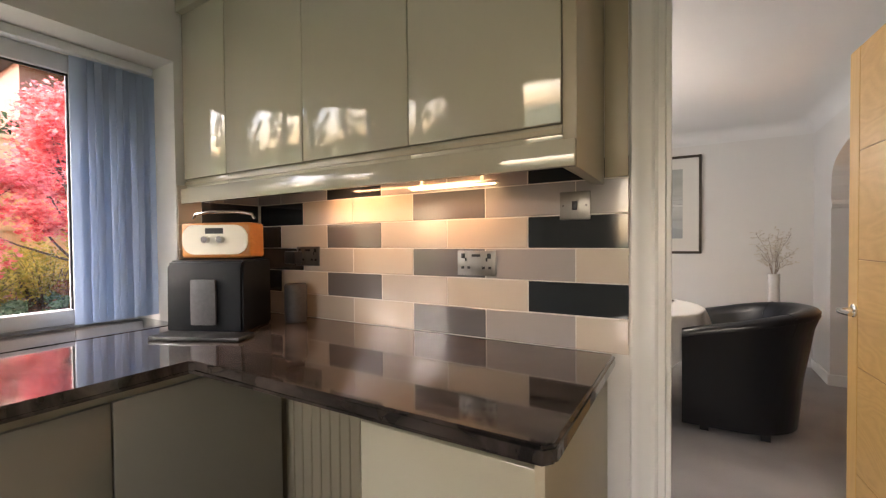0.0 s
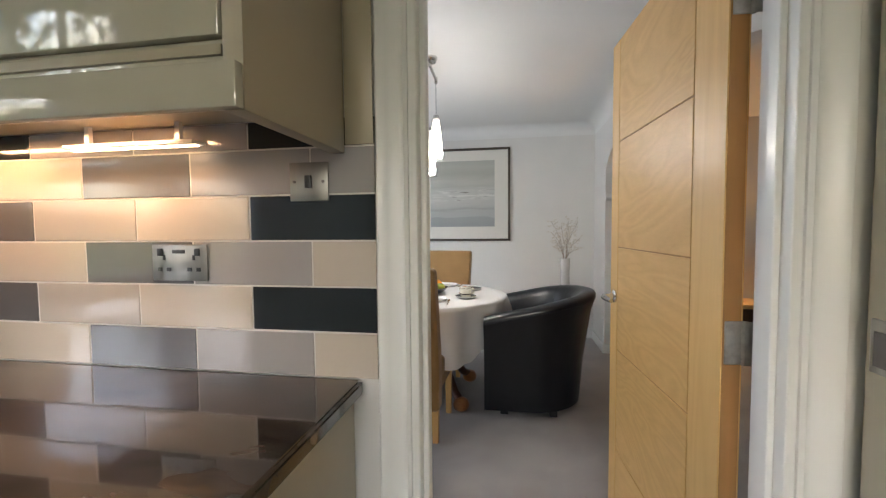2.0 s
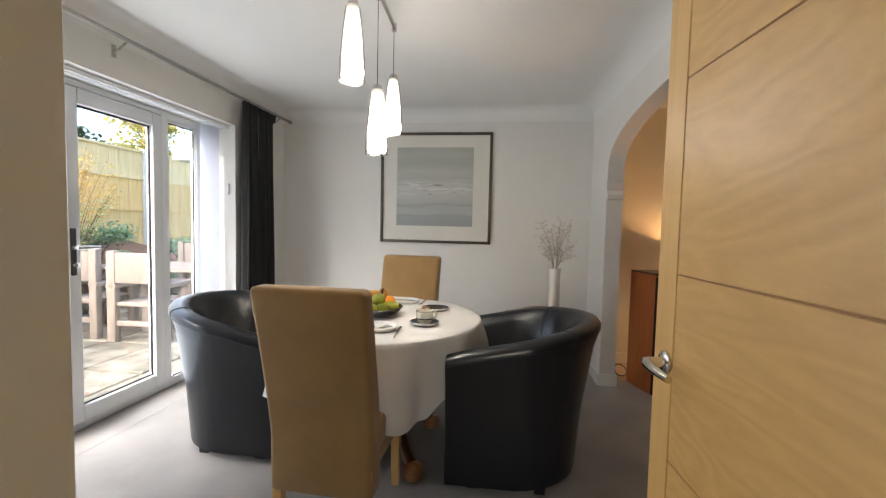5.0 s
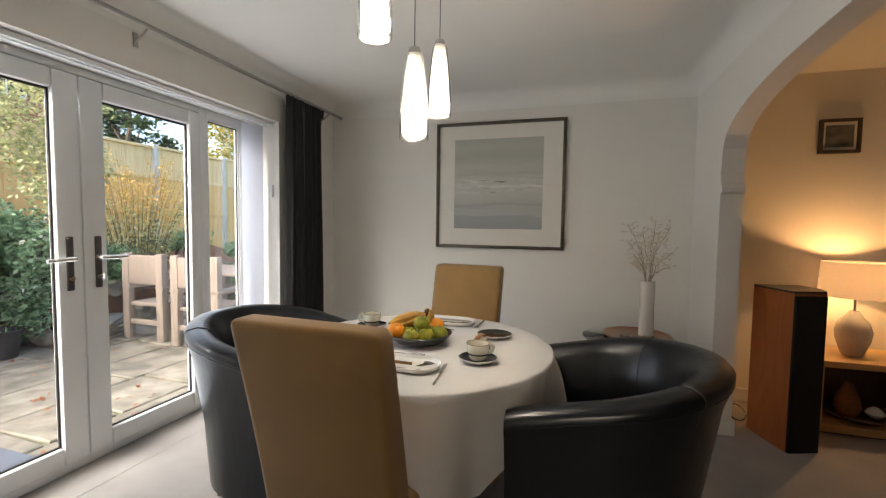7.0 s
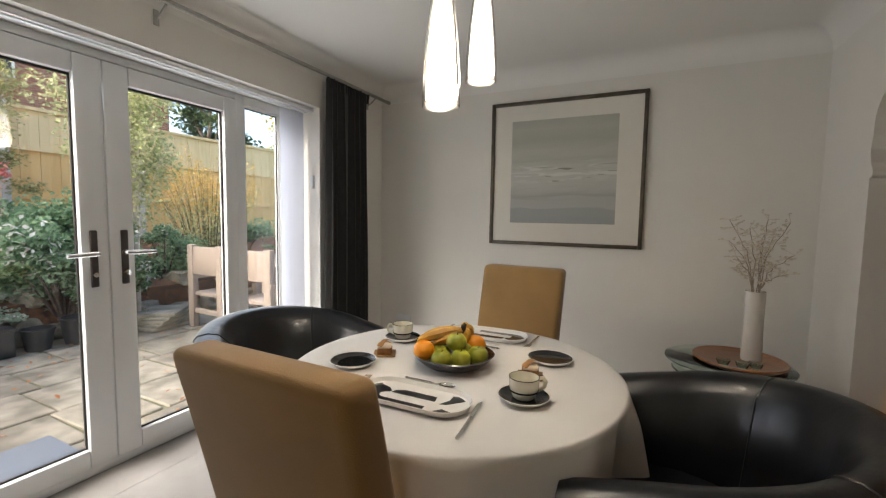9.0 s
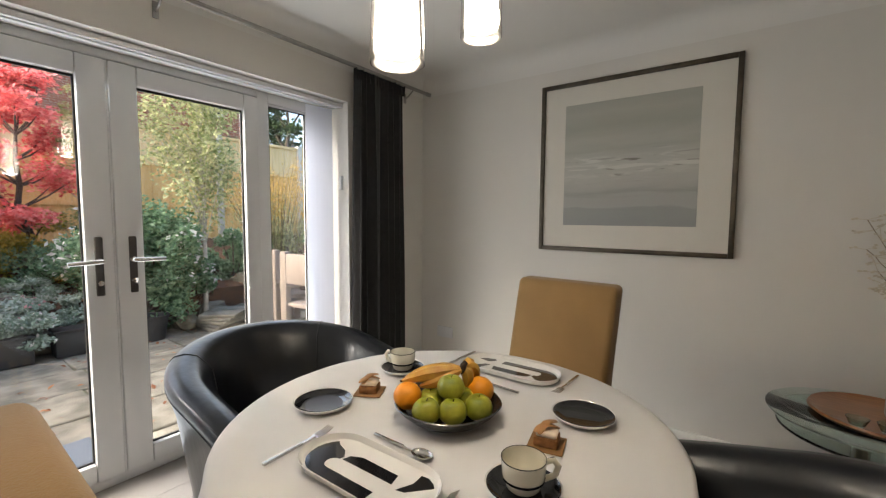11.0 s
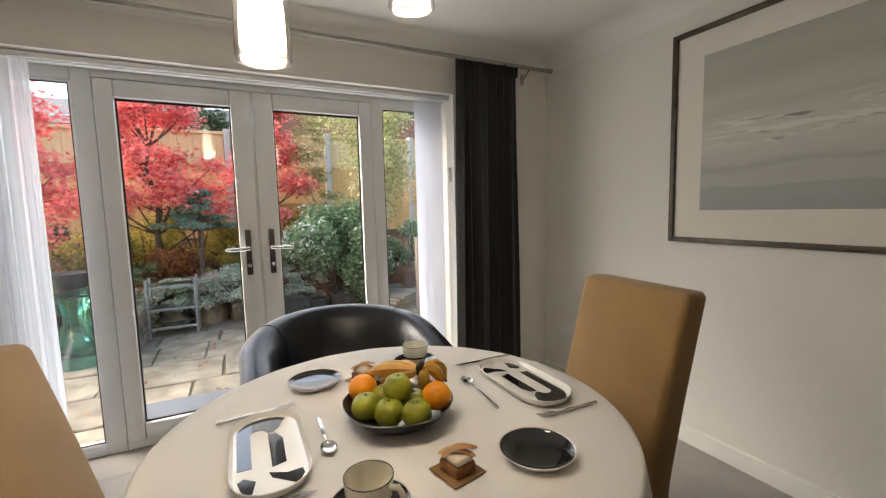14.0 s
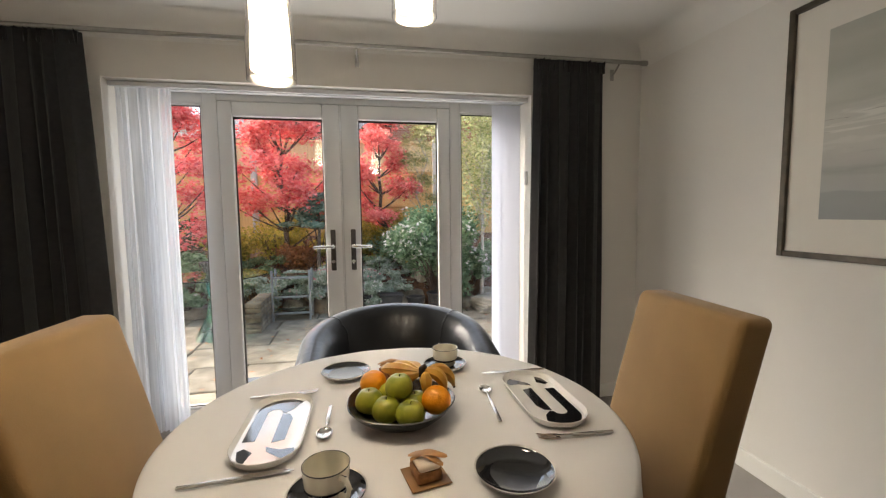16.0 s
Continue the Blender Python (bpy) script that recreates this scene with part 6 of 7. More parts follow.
def rock(x, y, z, sx, sy, sz, seed):
    r = random.Random(seed)
    t = thing("rock", (x, y, z), r.uniform(0, 90), "grey rough garden rock edging the raised bed", "rock", "rocks edging the bed")
    b = bmesh.new()
    bmesh.ops.create_icosphere(b, subdivisions=3, radius=1)
    off = Vector((r.random() * 20, r.random() * 20, 0))
    for v in b.verts:
        k = 1 + 0.35 * noise.noise(v.co * 1.3 + off) + 0.1 * noise.noise(v.co * 4 + off)
        v.co = Vector((max(-0.8, min(0.8, v.co.x * k)) * sx, max(-0.8, min(0.8, v.co.y * k)) * sy, max(-0.75, min(0.75, v.co.z * k)) * sz + 0.72 * sz))
    part("stone", b, M_rock, t, sharp=30)


k = 0
for y in np.arange(1.2, 9.6, 0.42):
    rock(-4.82 + rnd.uniform(-0.08, 0.08), float(y), G - 0.02, rnd.uniform(0.14, 0.2), rnd.uniform(0.20, 0.27), rnd.uniform(0.11, 0.19), 100 + k)
    if k % 2:
        rock(-5.15 + rnd.uniform(-0.1, 0.1), float(y) + 0.2, 0.22, rnd.uniform(0.14, 0.22), rnd.uniform(0.18, 0.28), 0.15, 200 + k)
    k += 1

# stone trough and ledge
for y in (4.17, 4.62):
    tr2 = thing("trough", (-4.50, y + 0.05, G), 0, "dark rectangular plastic trough standing on the paving", "planter")
    part("trough_body", bx(-0.10, 0.10, -0.15, 0.15, 0.0, 0.25, 0.012), M_pot, tr2)
    part("rim", bx(-0.115, 0.115, -0.165, 0.165, 0.25, 0.275, 0.006), M_pot, tr2)
lw = thing("low_wall", (-3.95, 2.98, G), 0, "low dry stone wall end beside the patio", "wall")
rw = random.Random(3)
for k in range(6):
    part("stone", bx(-0.55 + rw.uniform(-0.03, 0.03), 0.18 + rw.uniform(-0.03, 0.03), -0.09, 0.09, k * 0.062, k * 0.062 + 0.056, 0.014, 2), M_rock, lw)

# stack of flat stones
for i in range(5):
    s = thing("stone_slab", (-4.35, 6.15, G + 0.002 + i * 0.042), 10 * i, "flat riven stone slab in a low stack", "stone", "stacked flat stones")
    part("slab", bx(-0.22, 0.22, -0.27, 0.27, 0, 0.040, 0.010, 2), M_slab, s)

# plant pots at the foot of the bed
for x, y, r, h in ((-4.45, 5.35, 0.17, 0.26), (-4.5, 5.02, 0.13, 0.2)):
    p = thing("plant_pot", (x, y, G), 0, "round dark plastic plant pot on the paving", "plant pot", "pots by the bed")
    part("pot", revolve([(0, 0), (r * 0.75, 0), (r, h), (r * 1.06, h), (r * 1.06, h + 0.02), (r * 0.93, h + 0.02), (r * 0.9, h * 0.9), (0, h * 0.9)], 28), M_pot, p)
p = thing("terracotta_bowl", (-5.25, 3.85, 0.30), 0, "low terracotta planting bowl on the bed", "plant pot")
part("pot", revolve([(0, 0), (0.10, 0), (0.19, 0.12), (0.2, 0.13), (0.17, 0.13), (0.1, 0.09), (0, 0.09)], 28), M_terra, p)

# fence of close boards between concrete posts, on stepped levels
def fence():
    f = thing("garden_fence", (0, 0, 0), 0, "tall close-boarded larch fence with concrete posts", "fence")
    FX = -7.6
    bays = [(-2.4, 2.78), (-0.5, 2.80), (1.35, 2.82), (3.2, 2.84), (5.05, 2.86), (6.9, 2.88), (8.75, 2.90), (10.6, 2.92), (12.4, 2.95)]
    for (y, zt), (y2, _) in zip(bays, bays[1:]):
        part("post", bx(FX - 0.06, FX + 0.07, y + 0.80 - 0.055, y + 0.80 + 0.055, 0.3, zt + 0.03, 0.008), M_post, f, "pale concrete post")
        part("rail", bx(FX + 0.01, FX + 0.05, y + 0.86, y2 + 0.74, 2.195, 2.265), M_fencetop, f, "pale weathered rail")
        part("rail", bx(FX + 0.01, FX + 0.05, y + 0.86, y2 + 0.74, 1.45, 1.52), M_fence, f)
        part("cap", bx(FX - 0.03, FX + 0.06, y + 0.86, y2 + 0.74, zt - 0.05, zt), M_fencetop, f)
        n = 14
        w = (y2 - y - 0.12) / n
        for i in range(n):
            ya, yb, dx = y + 0.86 + i * w, y + 0.86 + (i + 1) * w - 0.004, 0.006 * (i % 2)
            part("board", bx(FX - 0.012 + dx, FX + 0.004 + dx, ya, yb, 2.26, zt - 0.05), M_fencetop, f, smooth=False)
            part("board", bx(FX - 0.012 + dx, FX + 0.004 + dx, ya, yb, 0.55, 2.20), M_fence, f, smooth=False)
    return f


fence()


# houses beyond
def far_house(name, x, y0, y1, z_eave, label, roof_h, roofside=3.5):
    h = thing(name, (0, 0, 0), 0, label, "house")
    part("wall", bx(x - 7, x, y0, y1, G - 0.1, z_eave), M_brick_wall, h, smooth=False)
    b = bmesh.new()
    pts = [(x + 0.4, z_eave - 0.05), (x + 0.4, z_eave + 0.08), (x - roofside, z_eave + roof_h), (x - 7.4, z_eave)]
    prism(pts, "y", y0 - 0.3, y1 + 0.3, b)
    part("roof", b, M_roof, h, "dark slate roof", smooth=False)
    part("gutter", tube([(x + 0.42, y0 - 0.3, z_eave), (x + 0.42, y1 + 0.3, z_eave)], 0.06, 8), M_upvc, h, "white gutter")
    part("fascia", bx(x + 0.30, x + 0.405, y0 - 0.3, y1 + 0.3, z_eave - 0.28, z_eave - 0.05), M_upvc, h)
    yy = y0 + 2.8
    while yy < y1 - 1.2:
        w = part("window", bx(x - 0.02, x + 0.05, yy, yy + 1.1, z_eave - 1.6, z_eave - 0.5, 0.01), M_upvc, h, "white framed window")
        part("pane", bx(x + 0.03, x + 0.056, yy + 0.08, yy + 0.52, z_eave - 1.52, z_eave - 0.58), M_dark, w, smooth=False)
        part("pane", bx(x + 0.03, x + 0.056, yy + 0.58, yy + 1.02, z_eave - 1.52, z_eave - 0.58), M_dark, w, smooth=False)
        yy += 3.2
    return h


def brick_wall_mat():
    m = mat("brickwork", (0.33, 0.13, 0.085), 0.9, vary=0.12, scale=3)
    t = m.node_tree
    n, l = t.nodes, t.links
    b = n["Principled BSDF"]
    br = n.new("ShaderNodeTexBrick")
    br.inputs["Color1"].default_value = (0.36, 0.13, 0.08, 1)
    br.inputs["Color2"].default_value = (0.27, 0.09, 0.06, 1)
    br.inputs["Mortar"].default_value = (0.40, 0.35, 0.30, 1)
    br.inputs["Scale"].default_value = 1.0
    br.inputs["Brick Width"].default_value = 0.225
    br.inputs["Row Height"].default_value = 0.075
    br.inputs["Mortar Size"].default_value = 0.006
    tc = n.new("ShaderNodeTexCoord")
    sp2 = n.new("ShaderNodeSeparateXYZ")
    cb2 = n.new("ShaderNodeCombineXYZ")
    l.new(tc.outputs["Object"], sp2.inputs[0])
    ad = n.new("ShaderNodeMath")
    l.new(sp2.outputs[0], ad.inputs[0])
    l.new(sp2.outputs[1], ad.inputs[1])
    l.new(ad.outputs[0], cb2.inputs[0])
    l.new(sp2.outputs[2], cb2.inputs[1])
    l.new(cb2.outputs[0], br.inputs["Vector"])
    l.new(br.outputs[0], b.inputs["Base Color"])
    return m


M_brick_wall = brick_wall_mat()
far_house("brick_house", -17.0, 5.4, 14.0, 7.0, "red brick house with white gutter behind the garden fence", 3.0)
far_house("slate_house", -21.0, -7.0, 5.0, 5.35, "low brick house with a dark slate roof behind the fence", 1.5)

# summerhouse to the north
sh = thing("garden_room", (0, 0, 0), 0, "pale blue-grey painted garden room with white window and roof edge", "shed")
part("wall", bx(-3.6, -1.9, 8.2, 8.3, G, 2.15), M_render, sh, smooth=False)
part("wall", bx(-3.6, -3.5, 8.3, 10.8, G, 2.15), M_render, sh, smooth=False)
part("roof", bx(-3.85, -1.6, 7.9, 11.0, 2.15, 2.32, 0.01), M_upvc, sh, "white roof edge")
w = part("window", bx(-3.0, -2.3, 8.16, 8.2, 0.75, 1.95, 0.01), M_upvc, sh, "white framed window")
part("pane", bx(-2.94, -2.36, 8.152, 8.165, 0.80, 1.12), M_dark, w, smooth=False)
part("pane", bx(-2.94, -2.36, 8.152, 8.165, 1.18, 1.89), M_dark, w, smooth=False)


# rustic garden chairs and table
def garden_chair(x, y, rz):
    t = thing("garden_chair", (x, y, G), rz, "heavy weathered timber garden armchair on the patio", "garden chair", "timber garden chairs")
    for sx in (-1, 1):
        part("leg", bx(sx * 0.26 - 0.05, sx * 0.26 + 0.05, -0.27, -0.19, 0, 1.02, 0.014, 2), M_wgrey, t)
        part("leg", bx(sx * 0.26 - 0.05, sx * 0.26 + 0.05, 0.22, 0.30, 0, 0.60, 0.014, 2), M_wgrey, t)
        part("armrest", bx(sx * 0.26 - 0.06, sx * 0.26 + 0.06, -0.27, 0.34, 0.60, 0.65, 0.014, 2), M_wgrey, t)
    part("seat", bx(-0.24, 0.24, -0.24, 0.30, 0.40, 0.445, 0.01, 2), M_wgrey, t)
    part("backrest", bx(-0.22, 0.22, -0.26, -0.215, 0.66, 1.0, 0.014, 2), M_wgrey, t)
    part("rail", bx(-0.22, 0.22, 0.235, 0.285, 0.30, 0.37, 0.008, 1), M_wgrey, t)
    part("rail", bx(-0.22, 0.22, -0.25, -0.21, 0.18, 0.24, 0.008, 1), M_wgrey, t)
    return t


gc = garden_chair(-3.75, 6.55, 0)
for x, y, rz in ((-2.95, 6.50, 4), (-3.8, 8.1, 180), (-2.4, 7.2, 90)):
    copy_thing(gc, pose(x, y, G, 0, 0, rz))
gt = thing("garden_table", (-3.4, 7.3, G), 0, "large weathered timber garden table", "garden table")
for i in range(6):
    part("plank", bx(-0.8, 0.8, -0.45 + i * 0.152, -0.305 + i * 0.152, 0.72, 0.76, 0.006, 1), M_wgrey, gt)
for sx in (-1, 1):
    for sy in (-1, 1):
        part("leg", bx(sx * 0.65 - 0.05, sx * 0.65 + 0.05, sy * 0.34 - 0.05, sy * 0.34 + 0.05, 0, 0.72, 0.01), M_wgrey, gt)

# glass garden table on a green base, with a dark planter
gg = thing("glass_garden_table", (-3.75, 2.62, G), 0, "round clear glass garden table on a curved green glass base", "garden table")
part("top", revolve([(0, 0.72), (0.54, 0.72), (0.545, 0.726), (0.54, 0.732), (0, 0.732)], 48), M_tglass, gg)
part("base", revolve([(0, 0), (0.26, 0), (0.24, 0.03), (0.13, 0.25), (0.09, 0.45), (0.12, 0.66), (0.16, 0.719), (0, 0.719)], 32, wave=lambda a, z: 0.012 * math.cos(8 * a)), M_teal, gg, "curved sea-green glass base")
pt = thing("planter", (-3.80, 2.60, G + 0.732), 0, "low dark planter bowl on the glass garden table", "plant pot")
part("pot", revolve([(0, 0), (0.10, 0), (0.17, 0.14), (0.18, 0.15), (0.15, 0.15), (0.09, 0.1), (0, 0.1)], 28), M_pot, pt)

# grey metal plant stand
ps = thing("plant_stand", (-4.45, 3.33, G), 0, "grey painted metal plant stand with two glass shelves", "plant stand")
for y in (-0.24, 0.24):
    for x in (-0.12, 0.12):
        part("post", bx(x - 0.014, x + 0.014, y - 0.014, y + 0.014, 0, 0.68, 0.003), M_stand, ps, "grey square post")
for z in (0.12, 0.34, 0.60):
    part("shelf", bx(-0.12, 0.12, -0.24, 0.24, z, z + 0.012), M_tglass, ps, "pale glass shelf", smooth=False)
    for x in (-0.12, 0.12):
        part("rail", bx(x - 0.010, x + 0.010, -0.226, 0.226, z - 0.03, z - 0.001, 0.003), M_stand, ps, "grey shelf rail")

# planting
tree("maple_tree", -5.75, 3.05, 0.40, 0.95, 2.70, 1.0, 6000, 0.054, L_red, M_trunk, "red-leaved ornamental maple tree in the raised bed", 21, tiers=15, lobes=True, clump=0.34)
tree("maple_tree", -6.2, 4.65, 0.45, 0.65, 2.60, 0.76, 4500, 0.054, L_red, M_trunk, "slim red-leaved ornamental maple tree before the fence", 22, tiers=10, lobes=True, clump=0.28)
tree("maple_tree", -5.1, 1.55, 0.1, 0.6, 3.0, 1.1, 5600, 0.056, L_red, M_trunk, "red-leaved ornamental maple tree at the edge of the patio", 23, tiers=11, lobes=True, clump=0.32)
stemmed("silver_birch", -4.75, 6.08, 0.0, "slender pale-barked birch with small sparse olive leaves", 24, 60, 3.1, 0.80, 95, 0.058, L_olive, M_birch, "tree", 0.45, 0.30, 0.22, 0.075, rad=0.007, trunk=2.9, lean=0.30)
shrub("evergreen_shrub", -6.4, 8.9, 0.2, 0.8, 1.1, 4200, 0.06, L_green, "rounded green shrub beneath the wooden fence", 25)
tree("silver_birch", -6.3, 5.35, 0.40, 0.7, 2.7, 0.55, 2600, 0.048, L_birch, M_birch, "slender birch with sparse yellow-green leaves by the fence", 26, tiers=10, clump=0.24, rad=0.025)


def cloud_pine(x, y, z0, seed):
    r = random.Random(seed)
    t = thing("blue_pine", (x, y, z0), 0, "small blue-green pine with flat layered branches", "tree")
    b = bmesh.new()
    tube([(0, 0, -0.1), (0.02, 0.01, 0.4), (0, 0.03, 0.8), (0.02, 0, 1.2)], [0.035, 0.028, 0.018, 0.006], 8, b)
    pts = []
    for z, rr in ((0.74, 0.46), (0.86, 0.40), (0.97, 0.31), (1.08, 0.22), (1.18, 0.10)):
        for k in range(7):
            a = r.uniform(0, 6.283)
            q = Vector((math.cos(a) * rr * r.uniform(0.5, 1), math.sin(a) * rr * r.uniform(0.5, 1), z + r.uniform(-0.02, 0.04)))
            tube([(0, 0, z - 0.05), q], [0.012, 0.004], 5, b)
            pts += ball_points(r, 110, q, (0.15, 0.15, 0.05), 0.0)
    part("trunk", b, M_trunk, t, sharp=70)
    crown("crown", pts, 0.045, L_blue, t, r, flat=0.9)


cloud_pine(-5.25, 3.60, 0.38, 31)
shrub("evergreen_shrub", -4.95, 5.42, 0.0, 0.84, 1.72, 13000, 0.066, L_green, "dense evergreen shrub with small white flowers", 41, (L_white, 620, 0.070), clumps=34)
shrub("evergreen_shrub", -5.3, 6.75, 0.2, 0.6, 0.9, 4200, 0.055, L_green, "leafy green shrub with pale flowers beside the patio", 42, (L_white, 70, 0.05))
shrub("silver_shrub", -4.80, 3.98, 0.18, 0.50, 0.50, 4800, 0.040, L_silver, "low silver-leaved shrub with pink and white flowers", 43, (L_pink, 110, 0.045))
shrub("silver_shrub", -4.95, 3.15, 0.2, 0.48, 0.32, 3200, 0.040, L_silver, "low silver-green ground cover plant", 44, (L_white, 50, 0.04))
shrub("golden_shrub", -6.4, 3.5, 0.45, 0.85, 1.05, 4200, 0.055, L_yellow, "golden green shrub behind the maple", 45)
shrub("golden_shrub", -6.5, 4.6, 0.5, 0.75, 0.9, 3200, 0.055, L_yellow, "golden green shrub before the fence", 46)
stemmed("golden_shrub", -5.75, 7.75, 0.15, "airy shrub with yellow and amber autumn leaves before the wooden fence", 47, 85, 2.45, 0.95, 75, 0.045, L_amber, M_trunk, "shrub", 0.5, 0.0, 0.2, 0.05, low=L_olive)
shrub("evergreen_shrub", -4.4, 9.3, -0.1, 1.0, 1.3, 6500, 0.06, L_green, "broad green shrub behind the garden table", 48, clumps=18)
shrub("evergreen_shrub", -6.2, 1.4, 0.4, 0.7, 0.9, 2600, 0.06, L_dark, "dark green shrub beneath the maples", 49)
shrub("evergreen_shrub", -5.3, 1.9, 0.3, 0.4, 0.5, 1600, 0.05, L_green, "low green shrub at the bed edge", 50)
shrub("evergreen_shrub", -5.6, 6.9, 0.3, 0.5, 0.7, 2200, 0.05, L_green, "small green shrub in the raised bed", 51, (L_white, 40, 0.05))
# large trees beyond the fence
tree("tall_tree", -14.0, 2.2, G, 1.6, 7.5, 2.6, 5200, 0.16, L_dark, M_trunk, "large dark green tree beyond the fence", 61, tiers=12, rad=0.16, clump=0.7)
tree("tall_tree", -13.0, -4.5, G, 1.5, 7.5, 2.8, 5200, 0.16, L_dark, M_trunk, "large green tree beyond the garden", 62, tiers=12, rad=0.16, clump=0.7)
tree("tall_tree", -11.0, 11.5, G, 1.2, 6.0, 2.4, 4200, 0.15, L_dark, M_trunk, "large green tree at the end of the garden", 63, tiers=12, rad=0.14, clump=0.6)

tree("tall_tree", -9.5, -3.2, G, 0.8, 5.2, 2.2, 4600, 0.15, L_dark, M_trunk, "broad green tree at the side of the lawn", 65, tiers=12, rad=0.13, clump=0.7)
tree("tall_tree", -8.5, -7.8, G, 0.8, 6.4, 2.6, 4600, 0.15, L_dark, M_trunk, "large green tree at the far corner of the lawn", 66, tiers=12, rad=0.14, clump=0.7)
tree("tall_tree", -12.5, 17.0, G, 1.0, 5.6, 3.0, 5200, 0.16, L_yellow, M_trunk, "large yellow-green tree on the slope beyond the garden", 64, tiers=12, rad=0.14, clump=0.8)
for gx, gy, gr, gh, gm, gl in ((-5.75, 2.75, 0.45, 0.42, L_green, "low green shrub beneath the red maple"), (-5.95, 3.75, 0.50, 0.55, L_yellow, "yellow-green shrub behind the blue pine"),
                               (-5.70, 4.30, 0.45, 0.48, L_green, "low green shrub in the raised bed"), (-6.10, 5.05, 0.50, 0.50, L_yellow, "yellow-green shrub before the wooden fence"), (-5.35, 4.55, 0.32, 0.30, L_silver, "low silver-leaved plant behind the rocks")):
    shrub("bed_shrub", gx, gy, 0.32, gr, gh, 2400, 0.045, gm, gl, int(-gx * 100 + gy * 10))
for gx, gy, gz, gh, gs, gm, gl in ((-5.9, 2.15, 0.42, 0.75, 0.5, L_yellow, "yellow-green arching shrub under the red maple"), (-6.0, 2.85, 0.45, 0.85, 0.5, L_yellow, "golden arching shrub under the red maple"),
                                   (-6.05, 4.15, 0.46, 0.80, 0.45, L_yellow, "golden arching shrub between the maples"), (-5.75, 4.75, 0.42, 0.62, 0.42, L_green, "bright green arching shrub beside the slim maple"),
                                   (-5.7, 3.25, 0.40, 0.45, 0.40, L_rust, "low rust-leaved shrub in the raised bed"), (-6.2, 5.6, 0.46, 0.75, 0.5, L_olive, "olive-leaved shrub at the foot of the fence")):
    stemmed("bed_shrub", gx, gy, gz, gl, int(gy * 100), 46, gh, gs, 60, 0.05, gm, M_trunk, scatter=0.05)
for gy, gs, gm, fl, gl in ((1.9, 0.42, L_green, 25, "trailing green plant over the rock edge"), (2.75, 0.45, L_silver, 40, "trailing silver-green plant with white flowers over the rocks"),
                           (3.55, 0.42, L_silver, 70, "trailing silver plant with pale pink flowers over the rocks"), (4.35, 0.42, L_silver, 60, "silver-leaved plant with white flowers over the rock edge")):
    shrub("trailing_plant", -4.78, gy, 0.02, gs, 0.42, 3600, 0.048, gm, gl, int(gy * 90), (L_pink if gy == 3.55 else L_white, fl, 0.045), "plant", 16)
shrub("ground_cover", -4.98, 4.75, 0.15, 0.40, 0.32, 2400, 0.045, L_silver, "low trailing ground cover with white flowers", 52, (L_white, 40, 0.04))
shrub("ground_cover", -5.1, 2.35, 0.2, 0.45, 0.34, 2400, 0.045, L_green, "low trailing green ground cover on the bed edge", 53, (L_white, 30, 0.04))

# fallen leaves on bed and paving
rnd = random.Random(77)
pts = []
for _ in range(1500):
    x, y = rnd.uniform(-6.6, -4.97), rnd.uniform(1.0, 7.0)
    z = 0.28 + (-(x) - 4.95) / 1.05 * 0.22 if x > -6.0 else 0.50 + (-(x) - 6.0) / 2.0 * 0.45
    pts.append((x, y, z + 0.015))
for _ in range(260):
    pts.append((rnd.uniform(-4.7, -1.8), rnd.uniform(1.5, 7.5), G + 0.012))
me = leaves(pts, 0.05, rnd, flat=0.25)
me.materials.append(L_rust)
tagged(new("fallen_leaves", me), "scattered rust-coloured fallen leaves on bed and paving", "leaves", kind="stuff")

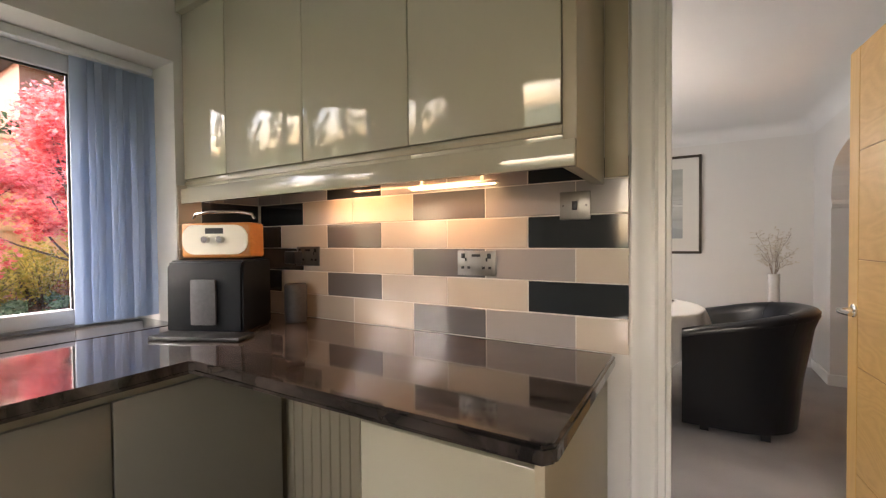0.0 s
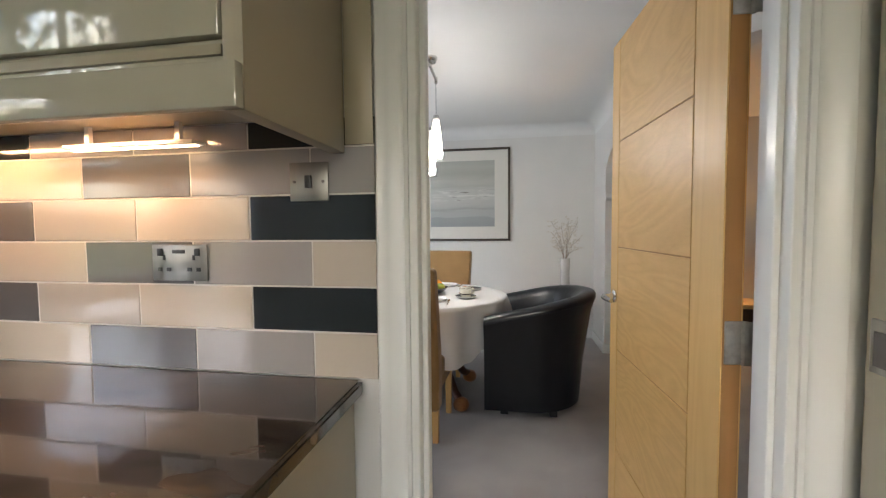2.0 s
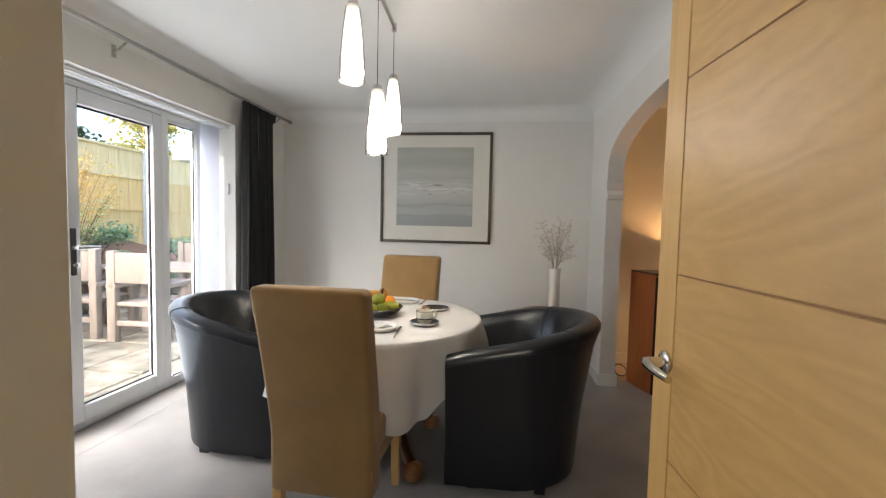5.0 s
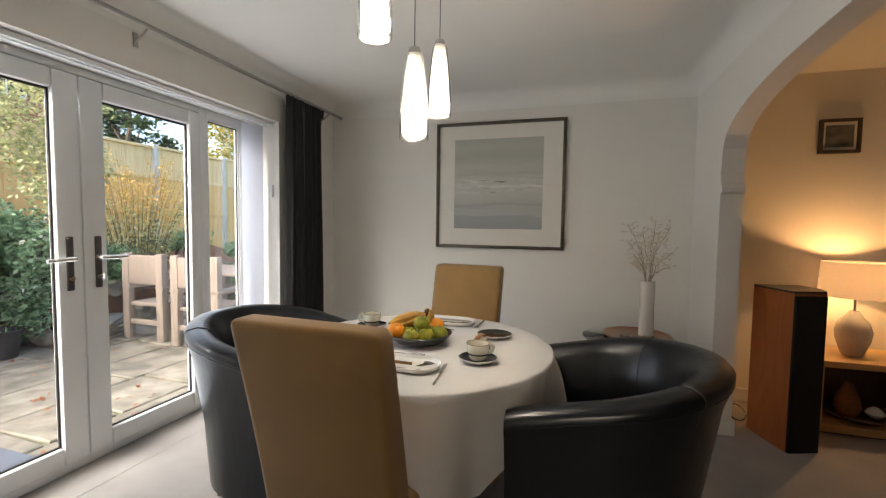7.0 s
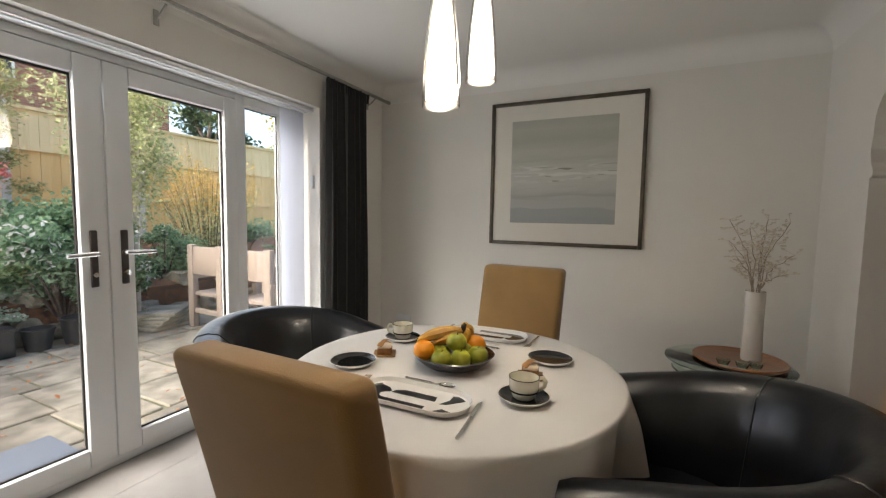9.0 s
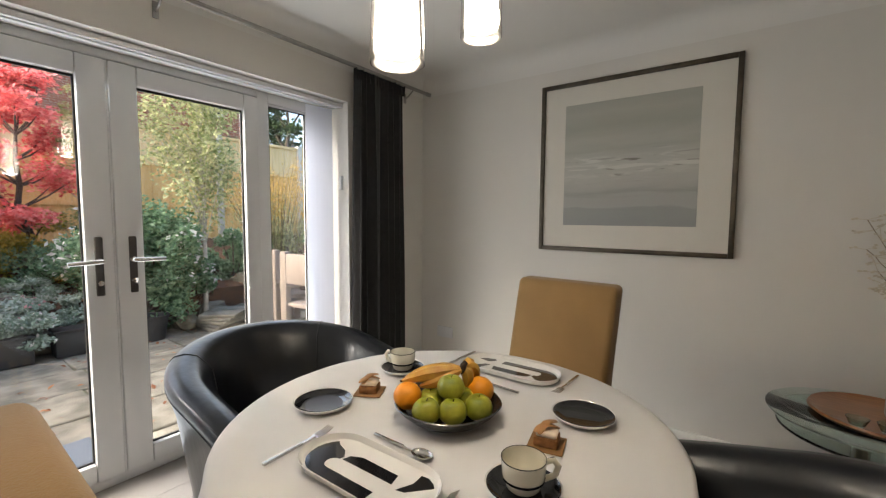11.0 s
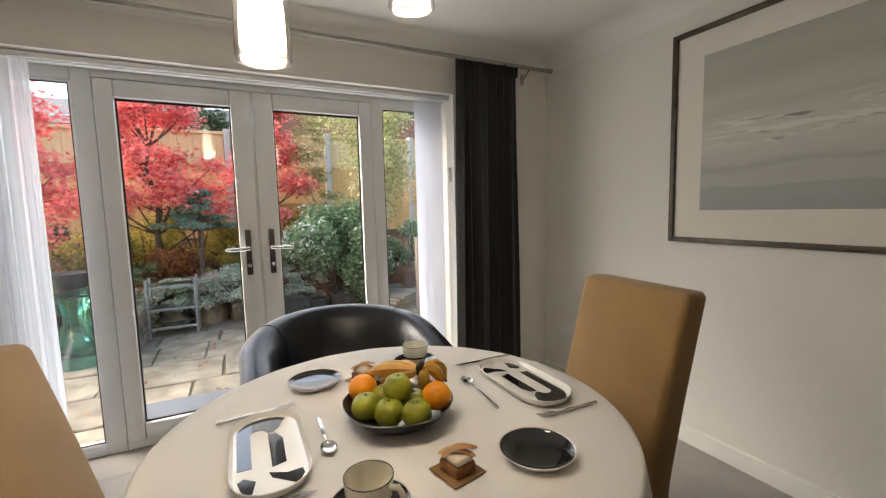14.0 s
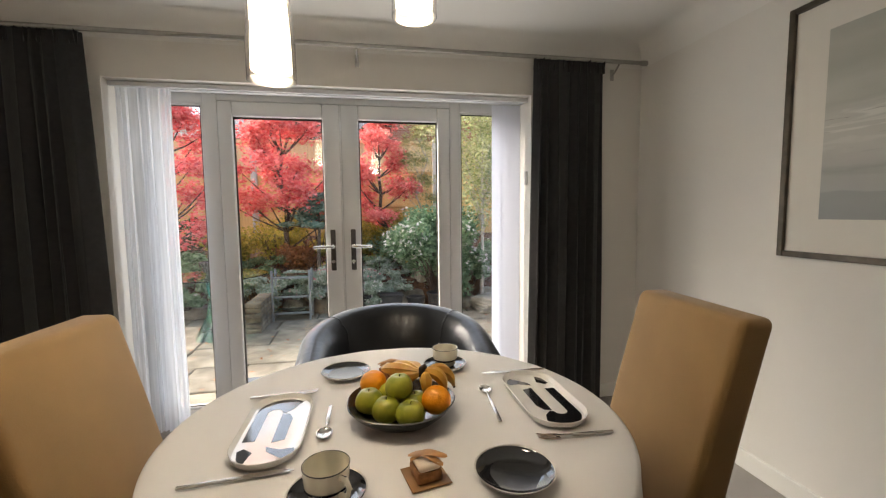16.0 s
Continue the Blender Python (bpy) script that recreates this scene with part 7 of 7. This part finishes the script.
# ---- tiles of the kitchen wall ----
def kitchen_tiles():
    wall = bpy.data.objects["wall_kitchen"]
    H, P0, X1 = 0.1, 0.912, 0.704
    g = 0.003
    rows = {
        0: ["cream", "grey", "mid", "cream", "beige", "grey", "mid"],
        1: ["dark", "cream", "beige", "mid", "cream", "dark"],
        2: ["cream", "grey", "mid", "cream", "beige", "dark", "grey"],
        3: ["dark", "cream", "beige", "mid", "cream", "dark"],
        4: ["grey", "grey", "mid", "cream", "cream", "dark", "grey"],
        5: ["dark", "grey", "grey", "dark", "grey", "grey"],
    }
    cache = {}
    for r, cols in rows.items():
        z0 = P0 + r * 0.1035
        x = X1
        for k, c in enumerate(cols):
            w = 0.148 if (k == 0 and r % 2 == 0) else 0.300
            x0 = max(x - w, XW + 0.009)
            if x - x0 < 0.02:
                break
            h = 0.1 if r < 5 else 0.060
            key = (round(x - x0, 4), h, c)
            if key not in cache:
                bm = bx(-(x - x0) / 2, (x - x0) / 2, -0.008, 0, 0, h, 0.0015, 1)
                bmesh.ops.recalc_face_normals(bm, faces=bm.faces)
                me = bpy.data.meshes.new("tile")
                bm.to_mesh(me)
                bm.free()
                me.materials.append(TILE[c])
                cache[key] = me
            ob = new("tile", cache[key])
            ob.location = ((x + x0) / 2, YK - 0.001, z0)
            ob.parent = wall
            x = x0 - g
    bm = bx(XW + 0.006, X1, YK - 0.0078, YK - 0.0005, 0.911, 1.485)
    gm = finish("grout", bm, M_grout, wall)
    # return along the window wall
    w2 = bpy.data.objects["wall_window"]
    finish("grout", bx(XW + 0.0005, XW + 0.0078, KW1 + 0.002, YK - 0.004, 0.911, 1.49), M_grout, w2)
    for r, c in enumerate(("grey", "dark", "cream", "grey", "dark", "grey")):
        z0 = P0 + r * 0.1035
        splits = [(YK - 0.010, KW1 + 0.20), (KW1 + 0.197, KW1 + 0.002)] if r % 2 else [(YK - 0.010, KW1 + 0.1), (KW1 + 0.097, KW1 + 0.002)]
        for s, (ya, yb) in enumerate(splits):
            bm = bx(XW + 0.001, XW + 0.009, yb, ya, z0, z0 + (0.1 if r < 5 else 0.060), 0.0015, 1)
            finish("tile", bm, TILE[c if s == 0 else ("cream" if c != "cream" else "beige")], w2)


kitchen_tiles()

# ---- paving slabs ----
def paving():
    rnd = random.Random(14)
    bed = bpy.data.objects["patio_bed"]
    x = XO - 0.14
    n = 0
    while x > -4.75:
        dx = rnd.choice((0.45, 0.60, 0.60))
        y = 0.9 + rnd.uniform(0, 0.4)
        while y < 9.2 and n < 290:
            dy = rnd.choice((0.45, 0.60, 0.75, 0.90))
            bm = bmesh.new()
            j = lambda: rnd.uniform(-0.012, 0.012)
            pts = [(x - dx + 0.012 + j(), y + 0.012 + j()), (x - 0.012 + j(), y + 0.012 + j()), (x - 0.012 + j(), y + dy - 0.012 + j()), (x - dx + 0.012 + j(), y + dy - 0.012 + j())]
            h = G + rnd.uniform(-0.006, 0.006)
            prism(pts, "z", G - 0.03, h, bm)
            bmesh.ops.bevel(bm, geom=[e for e in bm.edges if e.verts[0].co.z > G - 0.02 and e.verts[1].co.z > G - 0.02], offset=0.008, segments=1, affect="EDGES")
            finish("slab", bm, M_slab, bed)
            n += 1
            y += dy
        x -= dx


paving()
